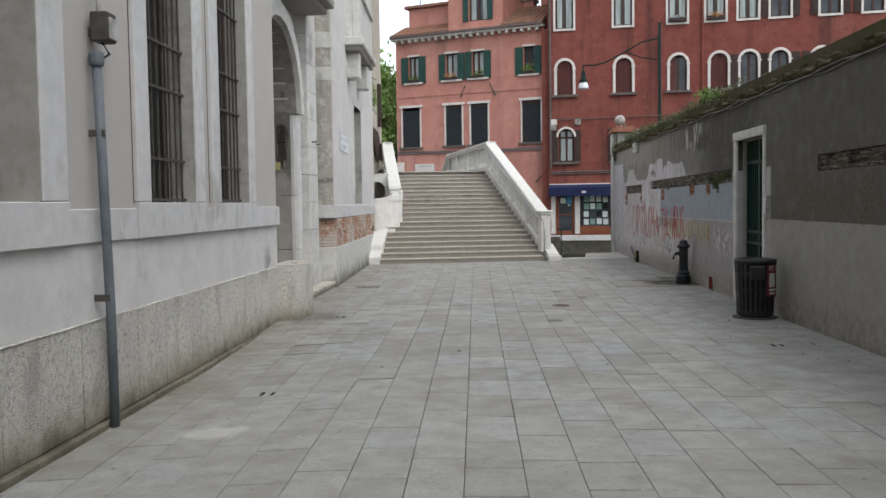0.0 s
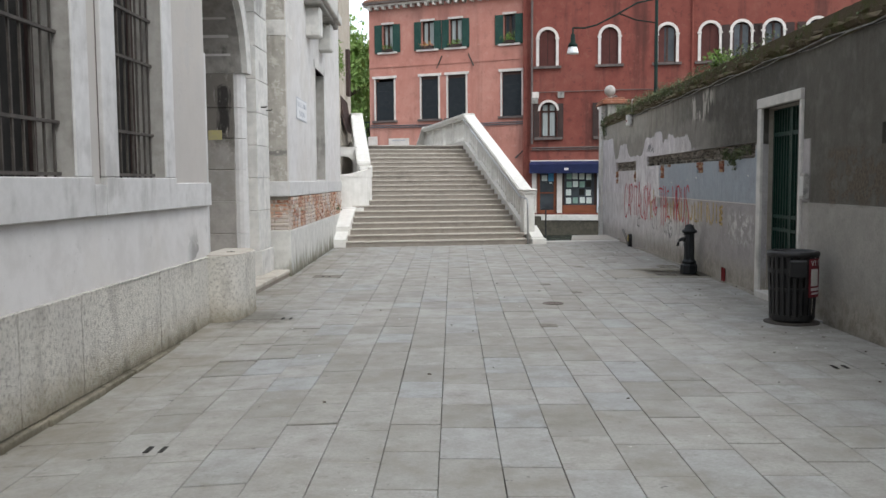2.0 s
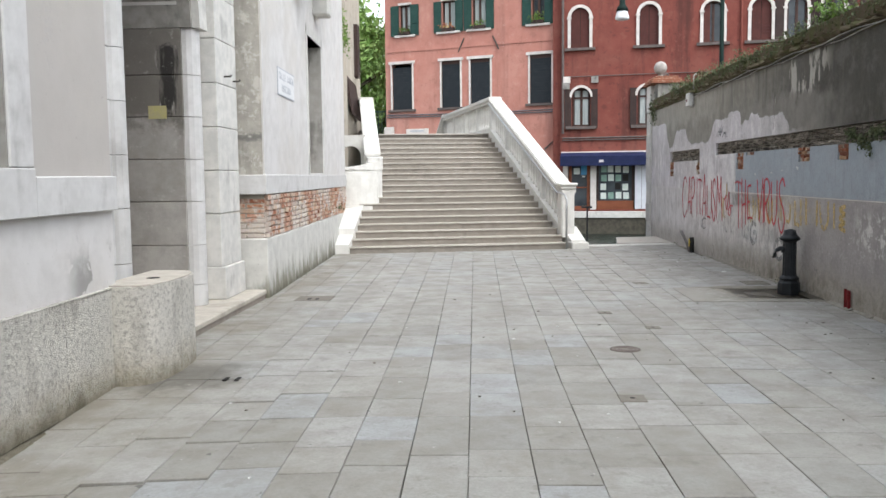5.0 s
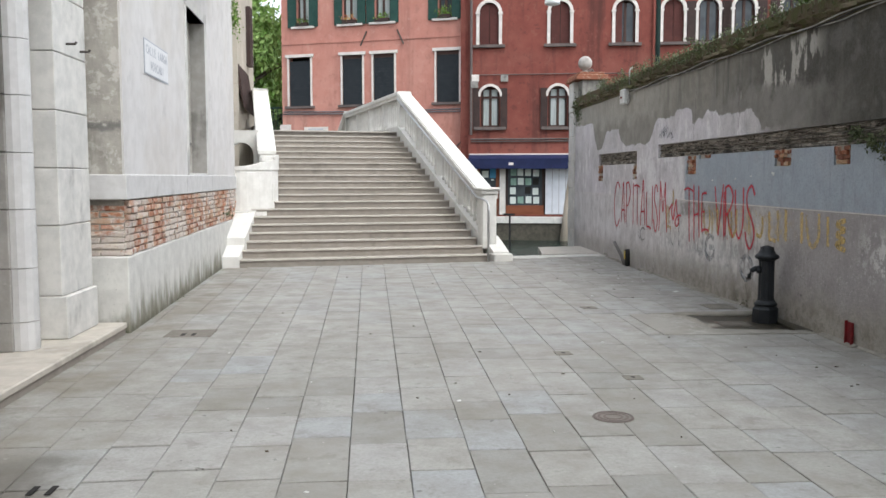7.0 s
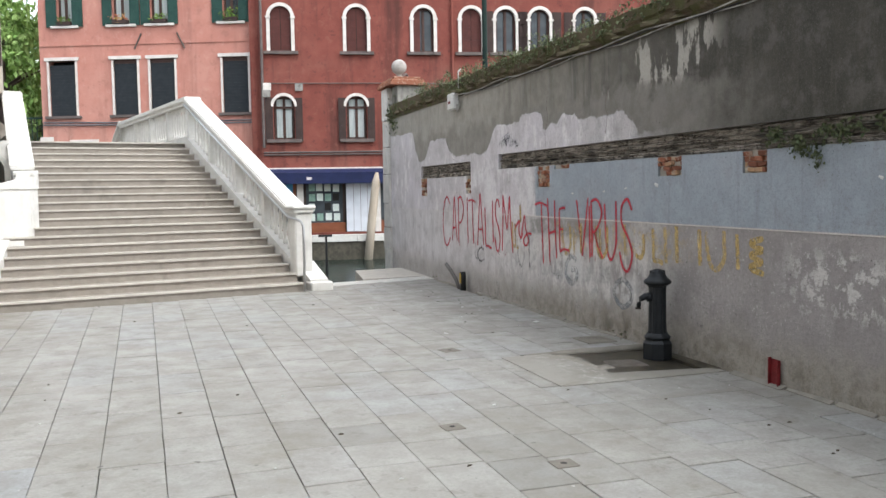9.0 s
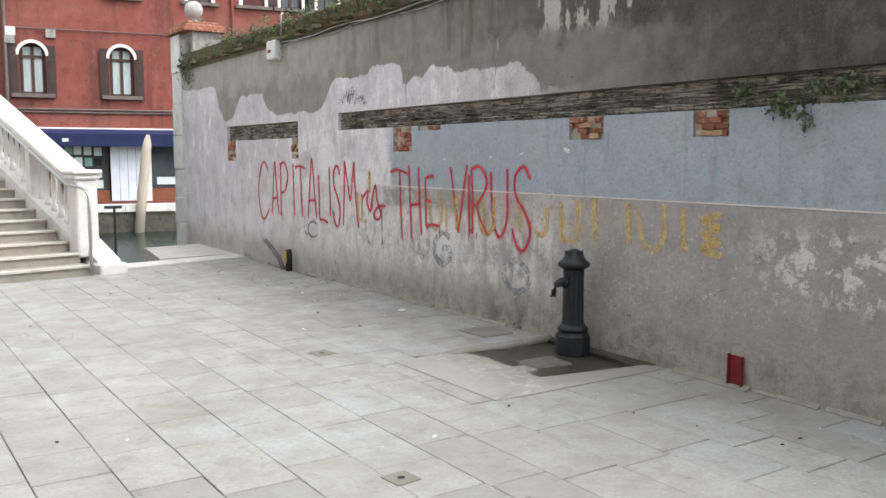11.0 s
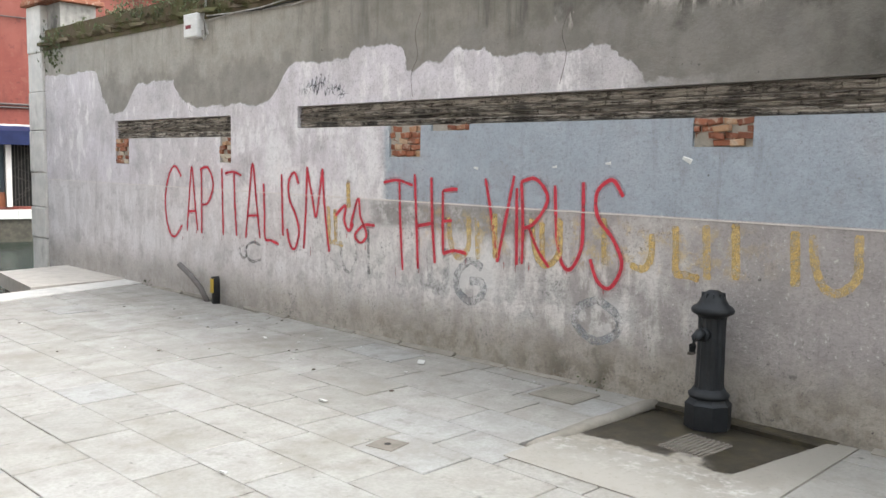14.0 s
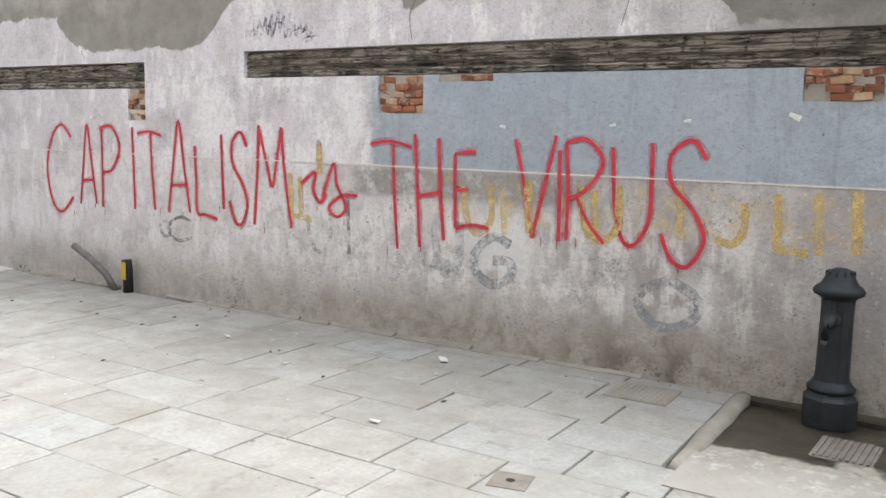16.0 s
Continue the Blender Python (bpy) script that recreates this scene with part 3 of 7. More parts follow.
YELLOW_TAG = simple("yellow_label", (0.50, 0.36, 0.04), (0.44, 0.30, 0.05), 8, 0.5)
def wet_mat():
    """Basin floor: wet and mossy round the pump, drying towards the street."""
    m = Mat("wet_basin_stone", 0.4, 0, 0.35)
    n, f, g = m.noise(3.2, 6), m.noise(24, 5, rough=0.7), m.noise(9, 5, shift=3.0)
    wet = (m.x + (n - 0.5) * 1.0).ramp(3.02, 3.14)
    c = m.mix(f.ramp(0.35, 0.65), (0.30, 0.28, 0.24), (0.22, 0.20, 0.165))
    c = m.mix(n.ramp(0.50, 0.56) * 0.6, c, (0.42, 0.40, 0.36))
    c = m.mix(wet * 0.96, c, m.mix(g.ramp(0.4, 0.65), (0.020, 0.017, 0.011), (0.052, 0.044, 0.026)))
    c = m.mix(wet * f.ramp(0.55, 0.68) * g.ramp(0.45, 0.6) * 0.7, c, (0.14, 0.125, 0.035))
    return m.color(c).rough(wet.ramp(0, 1, 0.85, 0.38)).bump(n * 0.5 + f * 0.5, 0.008).done()


WET = wet_mat()


def lip_mat():
    """Worn stone with limy crust round the basin."""
    m = Mat("limy_worn_stone", 0.85, 0, 0.2)
    n, f, g = m.noise(11, 7, rough=0.75), m.noise(40, 5, rough=0.7), m.noise(1.8, 5, shift=4.0)
    c = m.mix(g.ramp(0.35, 0.65), (0.30, 0.285, 0.255), (0.24, 0.225, 0.195))
    c = m.mix(n.ramp(0.48, 0.66) * m.x.between(2.68, 2.98, 0.12) * 0.7, c, (0.46, 0.445, 0.41))
    c = m.mix(f.ramp(0.55, 0.70) * 0.4, c, (0.15, 0.14, 0.12))
    return m.color(c).bump(n + f * 0.4, 0.008).done()


LIP = lip_mat()
PLATE = simple("dark_drain_stone", (0.15, 0.135, 0.115), (0.20, 0.18, 0.155), 14, 0.85)
CONCRETE = simple("worn_cement", (0.27, 0.25, 0.215), (0.20, 0.185, 0.155), 5, 0.85, relief=0.008)
POLE_GREEN = simple("lamp_post_green", (0.006, 0.016, 0.014), (0.010, 0.022, 0.018), 4, 0.75, spec=0.15)
LAMP_GLASS = simple("opal_lamp_glass", (0.72, 0.74, 0.75), (0.66, 0.68, 0.70), 4, 0.25, relief=0.0005, spec=0.5)
WOOD_POST = simple("bleached_mooring_wood", (0.40, 0.345, 0.28), (0.30, 0.25, 0.19), 5, 0.9, stretch=(1, 1, 0.15), relief=0.02)
QUAY = stone("damp_quay_wall", (0.085, 0.076, 0.058), (0.05, 0.046, 0.035), (0.03, 0.03, 0.022), 0.8, pit=6)
SIGN_WHITE = simple("painted_street_sign", (0.66, 0.66, 0.66), (0.60, 0.60, 0.60), 6, 0.85)
SIGN_INK = simple("worn_grey_letters", (0.33, 0.35, 0.39), (0.48, 0.49, 0.51), 30, 0.85)
BARK = simple("bark", (0.06, 0.046, 0.034), (0.09, 0.07, 0.05), 8, 0.95, relief=0.02)


def leaf_mat(name, a, b):
    m = Mat(name, 0.6, 0, 0.3)
    n = m.noise(0.9, 3)
    c = m.mix(m.island.ramp(0, 1), a, b)
    c = m.mix(n.ramp(0.4, 0.65) * 0.45, c, tuple(0.45 * v for v in a))
    m.b.inputs["Subsurface Weight"].default_value = 0.0
    return m.color(c).done()


LEAF = leaf_mat("tree_leaf", (0.19, 0.33, 0.075), (0.34, 0.48, 0.16))
IVY = leaf_mat("ivy_leaf", (0.052, 0.072, 0.028), (0.110, 0.125, 0.058))
FERN = leaf_mat("shrub_leaf", (0.08, 0.16, 0.02), (0.17, 0.26, 0.05))
FLOWER = leaf_mat("window_flower", (0.42, 0.10, 0.05), (0.48, 0.36, 0.12))


def glass_mat():
    m = Mat("window_glass", 0.1, 0, 0.25)
    return m.color(m.mix(m.noise(1.2, 2).ramp(0.3, 0.7), (0.035, 0.042, 0.048), (0.07, 0.08, 0.088))).done()


GLASS = glass_mat()


def water_mat():
    m = Mat("canal_water", 0.16, 0, 0.15)
    n = m.noise(2.2, 4, (1, 2.2, 1))
    return m.color((0.010, 0.020, 0.016)).bump(n, 0.05, 0.5).done()


WATER = water_mat()

# ---- building blocks ----
def cube(bm, x0, x1, y0, y1, z0, z1, bevel=0.0):
    vs = [bm.verts.new((x, y, z)) for z in (z0, z1) for y in (y0, y1) for x in (x0, x1)]
    fs = [bm.faces.new([vs[i] for i in q]) for q in ((0, 2, 3, 1), (4, 5, 7, 6), (0, 1, 5, 4), (2, 6, 7, 3), (0, 4, 6, 2), (1, 3, 7, 5))]
    if bevel:
        bmesh.ops.bevel(bm, geom=list({e for f in fs for e in f.edges}), offset=bevel, segments=1, affect="EDGES")
    return bm


def boxed(*boxes, bevel=0.0):
    bm = bmesh.new()
    for b in boxes:
        cube(bm, *b, bevel=bevel)
    return bm


def prism(bm, poly, z0, z1):
    """An upright block over a plan outline; z0 and z1 are numbers or one for each corner."""
    n = len(poly)
    lo = z0 if isinstance(z0, (list, tuple)) else [z0] * n
    hi = z1 if isinstance(z1, (list, tuple)) else [z1] * n
    a = [bm.verts.new((x, y, z)) for (x, y), z in zip(poly, lo)]
    b = [bm.verts.new((x, y, z)) for (x, y), z in zip(poly, hi)]
    bm.faces.new(list(reversed(a)))
    bm.faces.new(b)
    for i in range(n):
        j = (i + 1) % n
        bm.faces.new((a[i], a[j], b[j], b[i]))
    return bm


def lathe(profile, segs=16, centre=(0, 0), bm=None):
    """A turned solid from (radius, z) pairs."""
    bm = bm or bmesh.new()
    rings = []
    for r, z in profile:
        rings.append([bm.verts.new((centre[0] + r * math.cos(2 * math.pi * i / segs), centre[1] + r * math.sin(2 * math.pi * i / segs), z)) for i in range(segs)])
    for a, b in zip(rings, rings[1:]):
        for i in range(segs):
            j = (i + 1) % segs
            bm.faces.new((a[i], a[j], b[j], b[i]))
    bm.faces.new(list(reversed(rings[0])))
    bm.faces.new(rings[-1])
    return bm


def tube(points, radius, segs=8, bm=None):
    """A round bar through the points."""
    bm = bm or bmesh.new()
    pts = [Vector(p) for p in points]
    rings = []
    for i, p in enumerate(pts):
        d = (pts[min(i + 1, len(pts) - 1)] - pts[max(i - 1, 0)]).normalized()
        side = d.cross(Vector((0, 0, 1)) if abs(d.z) < 0.95 else Vector((1, 0, 0))).normalized()
        up = side.cross(d)
        r = radius[i] if isinstance(radius, (list, tuple)) else radius
        rings.append([bm.verts.new(p + r * (side * math.cos(2 * math.pi * k / segs) + up * math.sin(2 * math.pi * k / segs))) for k in range(segs)])
    for a, b in zip(rings, rings[1:]):
        for k in range(segs):
            j = (k + 1) % segs
            bm.faces.new((a[k], a[j], b[j], b[k]))
    bm.faces.new(list(reversed(rings[0])))
    bm.faces.new(rings[-1])
    return bm


def mesh_of(name, bm, material, smooth=False):
    bmesh.ops.recalc_face_normals(bm, faces=bm.faces)
    me = bpy.data.meshes.new(name)
    bm.to_mesh(me)
    bm.free()
    me.materials.append(material)
    if smooth:
        for p in me.polygons:
            p.use_smooth = True
    return me


def part(name, bm, material, parent=None, label="", smooth=False):
    """One mesh object under a thing or a part."""
    ob = new(name, mesh_of(name, bm, material, smooth))
    if parent is not None:
        ob.parent = parent
    return tagged(ob, label)


def structure(name, bm, material, label, category="", smooth=False):
    return tagged(part(name, bm, material, None, "", smooth), label, category or name.split("_")[0], kind="structure")


def thing(name, m, label, category, group="", kind=""):
    ob = new(name)
    ob.empty_display_size = 0.2
    ob.matrix_world = m
    return tagged(ob, label, category, group, kind)


def place(ob, m):
    ob.matrix_basis = m
    return ob


def pierced(u0, u1, z0, z1, holes, depth, at, bm=None):
    """A wall with rectangular holes (u0, u1, z0, z1) through it. at(u, d, z) gives the place; d runs from 0 at the face to depth at the back."""
    bm = bm or bmesh.new()
    us = sorted({u0, u1, *(h for q in holes for h in q[:2] if u0 < h < u1)})
    zs = sorted({z0, z1, *(h for q in holes for h in q[2:4] if z0 < h < z1)})
    verts = {}

    def v(u, d, z):
        key = (round(u, 4), round(d, 4), round(z, 4))
        if key not in verts:
            verts[key] = bm.verts.new(at(u, d, z))
        return verts[key]

    def solid(i, k):
        if not (0 <= i < len(us) - 1 and 0 <= k < len(zs) - 1):
            return False
        u, z = (us[i] + us[i + 1]) / 2, (zs[k] + zs[k + 1]) / 2
        return not any(h[0] < u < h[1] and h[2] < z < h[3] for h in holes)

    for i in range(len(us) - 1):
        for k in range(len(zs) - 1):
            if not solid(i, k):
                continue
            a, b, c, e = us[i], us[i + 1], zs[k], zs[k + 1]
            bm.faces.new((v(a, 0, c), v(b, 0, c), v(b, 0, e), v(a, 0, e)))
            bm.faces.new((v(a, depth, c), v(a, depth, e), v(b, depth, e), v(b, depth, c)))
            for di, dk, p, q in ((-1, 0, (a, c), (a, e)), (1, 0, (b, c), (b, e)), (0, -1, (a, c), (b, c)), (0, 1, (a, e), (b, e))):
                if not solid(i + di, k + dk):
                    bm.faces.new((v(p[0], 0, p[1]), v(q[0], 0, q[1]), v(q[0], depth, q[1]), v(p[0], depth, p[1])))
    return bm


def arch_fill(u, r, spring, top, depth, at, bm=None, n=14):
    """The two corners that turn a square-headed hole into a round-headed one."""
    bm = bm or bmesh.new()
    for side in (-1, 1):
        curve = [(u + side * r * math.cos(a), spring + r * math.sin(a)) for a in (math.pi / 2 * i / n for i in range(n + 1))]
        outline = [*curve, (u, top), (u + side * r, top)]
        if top - (spring + r) < 1e-4:
            outline = [*curve, (u + side * r, top)]
        f = [bm.verts.new(at(a, 0, b)) for a, b in outline]
        g = [bm.verts.new(at(a, depth, b)) for a, b in outline]
        bm.faces.new(f)
        bm.faces.new(list(reversed(g)))
        for i in range(len(outline)):
            j = (i + 1) % len(outline)
            bm.faces.new((f[i], f[j], g[j], g[i]))
    return bm


def arch_band(u, r0, r1, spring, foot, d0, d1, at, bm=None, n=16):
    """A round-headed frame: two jambs from foot to spring and a half ring between radii r0 and r1."""
    bm = bm or bmesh.new()
    pts = [(u - r0, foot, u - r1, foot)] if foot < spring else []
    for i in range(n + 1):
        a = math.pi - math.pi * i / n
        pts.append((u + r0 * math.cos(a), spring + r0 * math.sin(a), u + r1 * math.cos(a), spring + r1 * math.sin(a)))
    if foot < spring:
        pts.append((u + r0, foot, u + r1, foot))
    rows = [[bm.verts.new(at(p[0], d0, p[1])), bm.verts.new(at(p[2], d0, p[3])), bm.verts.new(at(p[2], d1, p[3])), bm.verts.new(at(p[0], d1, p[1]))] for p in pts]
    for a, b in zip(rows, rows[1:]):
        for k in range(4):
            j = (k + 1) % 4
            bm.faces.new((a[k], a[j], b[j], b[k]))
    bm.faces.new(rows[0])
    bm.faces.new(list(reversed(rows[-1])))
    return bm


def block(at, u0, u1, d0, d1, z0, z1, bm=None):
    """A box in a wall's own directions."""
    bm = bm or bmesh.new()
    vs = [bm.verts.new(at(u, d, z)) for z in (z0, z1) for d in (d0, d1) for u in (u0, u1)]
    for q in ((0, 2, 3, 1), (4, 5, 7, 6), (0, 1, 5, 4), (2, 6, 7, 3), (0, 4, 6, 2), (1, 3, 7, 5)):
        bm.faces.new([vs[i] for i in q])
    return bm


rng = random.Random(5)

# ---- ground, canal and quays ----
RIGHT, LEFT, WING = 3.97, -2.88, -2.87     # faces of the garden wall, the pale building and its wing
base = bmesh.new()
prism(base, [(-0.9, -14), (30, -14), (30, 22.0), (2.0, 24.3), (-0.9, 23.9)], -3.0, -0.03)
prism(base, [(-4.6, 13), (-0.9, 13), (-0.9, 23.9), (-4.6, 23.4)], -3.0, -0.03)
prism(base, [(-4.6, 8.5), (-0.9, 8.5), (-0.9, 13), (-4.6, 13)], -3.0, [-0.265, -0.035, -0.032, -0.032])
prism(base, [(-4.6, -14), (-0.9, -14), (-0.9, 8.5), (-4.6, 8.5)], -3.0, [-0.265, -0.035, -0.035, -0.265])
structure("ground", base, JOINT, "dark sandy bed under grey paving slabs", "ground")
structure("water", prism(bmesh.new(), [(-60, 20), (60, 20), (60, 60), (-60, 60)], -3.2, -0.85), WATER, "dark green still canal water", "water")
quay = thing("quay_near", pose(0, 0, 0), "pale stone quay edge with a landing platform", "quay", kind="structure")
part("edge_wall", prism(bmesh.new(), [(-30, 20.9), (1.9, 24.25), (2.85, 24.3), (3.95, 24.3), (30, 21.9), (30, 21.0), (-30, 20.0)], -3.0, -0.04), QUAY, quay)
part("kerb", prism(bmesh.new(), [(1.98, 23.72), (3.97, 24.18), (3.97, 24.62), (2.02, 24.22)], -0.3, 0.012), WHITE_STONE, quay, "white stone kerb")
part("platform", prism(bmesh.new(), [(2.78, 24.50), (3.97, 24.62), (3.97, 26.4), (3.0, 26.2)], -0.16, 0.022), NOSING, quay, "worn white stone landing")
part("platform_wall", prism(bmesh.new(), [(2.84, 24.55), (3.97, 24.6), (3.97, 26.35), (3.05, 26.12)], -2.5, -0.16), QUAY, quay)

far = bmesh.new()
prism(far, [(-80, 55.2), (-14, 46.6), (3.0, 40.35), (30, 35.8), (90, 30), (90, 120), (-80, 120)], -3.0, -0.02)
structure("ground_far", far, QUAY, "paved far bank of the canal reaching the distance", "ground")
fq = thing("quay_far", pose(0, 0, 0), "far quay with a pale stone edge over a damp wall", "quay", kind="structure")
for i in range(16):
    x0, x1 = -12 + i * 2.0, -12 + i * 2.0 + 1.985
    f = lambda x: 40.35 - 0.17 * (x - 3.0) if x > 3.0 else 40.35 - 0.36 * (x - 3.0)
    part("edge_stone", prism(bmesh.new(), [(x0, f(x0) - 0.06), (x1, f(x1) - 0.06), (x1, f(x1) + 0.5), (x0, f(x0) + 0.5)], -0.2, 0.03), WHITE_STONE, fq)

# ---- garden wall with recesses ----
wr_at = lambda u, d, z: (RIGHT + d, u, z)
recess = [(22.16, 24.82, 1.77, 1.99), (13.92, 21.0, 1.84, 2.045), (6.0, 10.35, 1.88, 2.08)]
legs = [(24.46, 24.82, 1.46, 1.77), (22.16, 22.38, 1.50, 1.77), (19.32, 19.70, 1.58, 1.84), (18.78, 19.2, 1.79, 1.84), (16.50, 16.89, 1.66, 1.84), (15.33, 15.63, 1.66, 1.84)]
door_hole = (12.32, 13.62, -0.1, 2.47)
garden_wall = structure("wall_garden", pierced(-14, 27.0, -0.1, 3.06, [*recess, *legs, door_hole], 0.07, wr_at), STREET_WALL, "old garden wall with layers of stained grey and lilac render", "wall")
structure("wall_garden_core", pierced(-14, 27.0, -0.1, 3.06, [door_hole], 0.33, lambda u, d, z: (RIGHT + 0.072 + d, u, z)), MORTAR, "rough masonry core of the garden wall", "wall")
# Two unseen walls, added to block sky light from the near paving.
structure("wall_behind", boxed((-2.9, 12, -5.5, -5.0, -0.1, 10)), PLASTER, "unseen plain wall added to dim the near street", "wall")
structure("wall_behind_garden", boxed((8.0, 8.5, -5.0, 6.0, -0.1, 9)), PLASTER, "unseen plain wall added beyond the garden to dim the street", "wall")

# ---- pale building on the other side ----
wl_at = lambda u, d, z: (LEFT - d, u, z)
win_a, win_b, win_n = (7.31, 8.485, 1.60, 4.6), (9.29, 10.43, 1.60, 4.6), (4.22, 5.47, 1.60, 4.6)
structure("wall_pale", pierced(-14, 11.88, -0.1, 9.0, [win_a, win_b, win_n], 0.62, wl_at), PLASTER, "pale plastered palace wall with stone window frames", "wall")
structure("wall_portal_return", boxed((-4.4, -3.5, 11.24, 11.876, -0.1, 9.0)), PLASTER, "plastered return of the palace wall beside the portal", "wall")
pl = thing("plinth", pose(0, 0, 0), "pecked stone plinth of the palace wall", "plinth", kind="structure")
joints = [-14, -9, -5, -1.5, 1.2, 2.6, 3.9, 4.9, 5.95, 6.94, 7.56, 8.49, 9.10, 10.18, 11.01, 11.74]
for a, b in zip(joints, joints[1:]):
    part("plinth_block", boxed((LEFT - 0.05, -2.846 + rng.uniform(-0.004, 0.004), a + 0.004, b - 0.004, -0.053, 0.715), bevel=0.005), PECKED, pl)
    part("plinth_cap", boxed((LEFT - 0.02, -2.840, a + 0.002, b - 0.002, 0.712, 0.722), bevel=0.004), PECKED, pl)
    part("foot_course", boxed((LEFT - 0.05, -2.805 + rng.uniform(-0.012, 0.012), a + 0.30, b + 0.292, -0.25, -0.058 + rng.uniform(-0.006, 0.004)), bevel=0.012), PECKED, pl)
bands = thing("sill_band", pose(0, 0, 0), "pale stone sill course under barred windows", "sill", kind="structure")
for a, b, z1, out in ((-14, 3.3, 1.555, 0.03), (3.3, 5.82, 1.605, 0.05), (5.83, 7.02, 1.555, 0.028), (7.03, 8.78, 1.605, 0.052), (8.783, 9.0, 1.55, 0.05), (9.012, 10.70, 1.605, 0.052), (10.704, 11.878, 1.555, 0.048)):
    part("sill_block", boxed((LEFT - 0.04, LEFT + out, a, b, 1.30, z1), bevel=0.006), FRAME_STONE, bands)


def barred_window(hole, label):
    u0, u1, z0, z1 = hole
    w = thing("window", pose(LEFT, (u0 + u1) / 2, z0), label, "window", "barred palace windows", kind="structure")
    inv = pose(-LEFT, -(u0 + u1) / 2, -z0)
    for a, b in ((u0 - 0.285, u0 - 0.002), (u1 + 0.002, u1 + 0.27)):
        part("jamb", boxed((LEFT - 0.25, LEFT + 0.045, a, b, z0 + 0.008, z1), bevel=0.008), FRAME_STONE, w).matrix_basis = inv
    for a, b in ((u0 - 0.002, u0 + 0.012), (u1 - 0.012, u1 + 0.002)):
        part("reveal_lining", boxed((LEFT - 0.6, LEFT + 0.03, a, b, z0 + 0.008, z1)), REVEAL, w, "grey reveal with its shade in the colour").matrix_basis = inv
    part("inner_sill", boxed((LEFT - 0.3, LEFT + 0.0, u0, u1, z0 - 0.02, z0 + 0.004)), FRAME_STONE, w).matrix_basis = inv
    for y in (u0 - 0.297, u1 + 0.272):
        part("open_joint", boxed((LEFT - 0.02, LEFT + 0.004, y, y + 0.012, z0, z1)), TRIM_DARK, w).matrix_basis = inv
    n = 8
    for i in range(n):
        y = u0 + (i + 0.5) * (u1 - u0) / n
        part("bar", boxed((LEFT - 0.092, LEFT - 0.074, y - 0.008, y + 0.008, z0, z1)), GRATE_IRON, w).matrix_basis = inv
    for z in (z0 + 0.02, z0 + 0.40, z0 + 1.06, z0 + 1.48, z0 + 2.2):
        part("cross_bar", boxed((LEFT - 0.100, LEFT - 0.064, u0, u1, z, z + 0.024)), GRATE_IRON, w).matrix_basis = inv
    # Near-black sheet in place of the unlit room's depth.
    part("pane", boxed((LEFT - 0.30, LEFT - 0.28, u0, u1, z0, z1)), ROOM_DARK, w, "dark sheet standing in for the unlit room behind the bars").matrix_basis = inv
    for y in (u0, (u0 + u1) / 2 - 0.03, u1 - 0.06):
        part("casement", boxed((LEFT - 0.28, LEFT - 0.24, y, y + 0.06, z0, z1)), SHUTTER_DARK, w).matrix_basis = inv
    return w


for h in (win_a, win_b):
    barred_window(h, "tall window behind brown iron bars in a stone frame")
niche = thing("blind_window", pose(0, 0, 0), "blind grey window niche in a stone frame", "window", kind="structure")
for a, b in ((win_n[0] - 0.345, win_n[0] - 0.002), (win_n[1] + 0.002, win_n[1] + 0.345)):
    part("jamb", boxed((LEFT - 0.25, LEFT + 0.045, a, b, 1.608, 4.6), bevel=0.008), FRAME_STONE, niche)
for a, b in ((win_n[0] - 0.002, win_n[0] + 0.012), (win_n[1] - 0.012, win_n[1] + 0.002)):
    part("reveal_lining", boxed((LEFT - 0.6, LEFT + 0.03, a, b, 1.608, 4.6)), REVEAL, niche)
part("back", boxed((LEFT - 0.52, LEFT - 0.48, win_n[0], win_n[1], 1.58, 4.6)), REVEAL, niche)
part("inner_sill", boxed((LEFT - 0.5, LEFT, win_n[0], win_n[1], 1.58, 1.604)), FRAME_STONE, niche)
structure("wall_room_dark", boxed((-3.55, -3.5, -14, 11.2, 0, 9)), ROOM_DARK, "dark sheet painted for the unlit room behind the windows", "wall")

# round-ended pecked stone block at the end of the plinth
ped = thing("stone_bollard_block", pose(-2.85, 12.30, 0), "round-fronted pecked stone block beside the portal", "stone block")
body = bmesh.new()
outline = [(-0.12, -0.56), (0.0, -0.56)] + [(0.34 * abs(math.cos(a)) ** 0.55, 0.56 * math.copysign(abs(math.sin(a)) ** 0.75, a)) for a in (math.radians(-84 + 8 * i) for i in range(22))] + [(-0.12, 0.56)]
prism(body, outline, -0.16, 0.725)
bmesh.ops.bevel(body, geom=[e for e in body.edges if all(v.co.z > 0.71 for v in e.verts)], offset=0.025, segments=2, affect="EDGES")
part("body", body, PECKED, ped)
part("top_slab", prism(bmesh.new(), [(x * 0.96, y * 0.96) for x, y in outline], 0.720, 0.735), TREAD_STONE, ped)
part("socket", lathe([(0.05, 0.733), (0.055, 0.737), (0.03, 0.738)], 12, (0.12, -0.05)), ROOM_DARK, ped, "dark hole in the top")

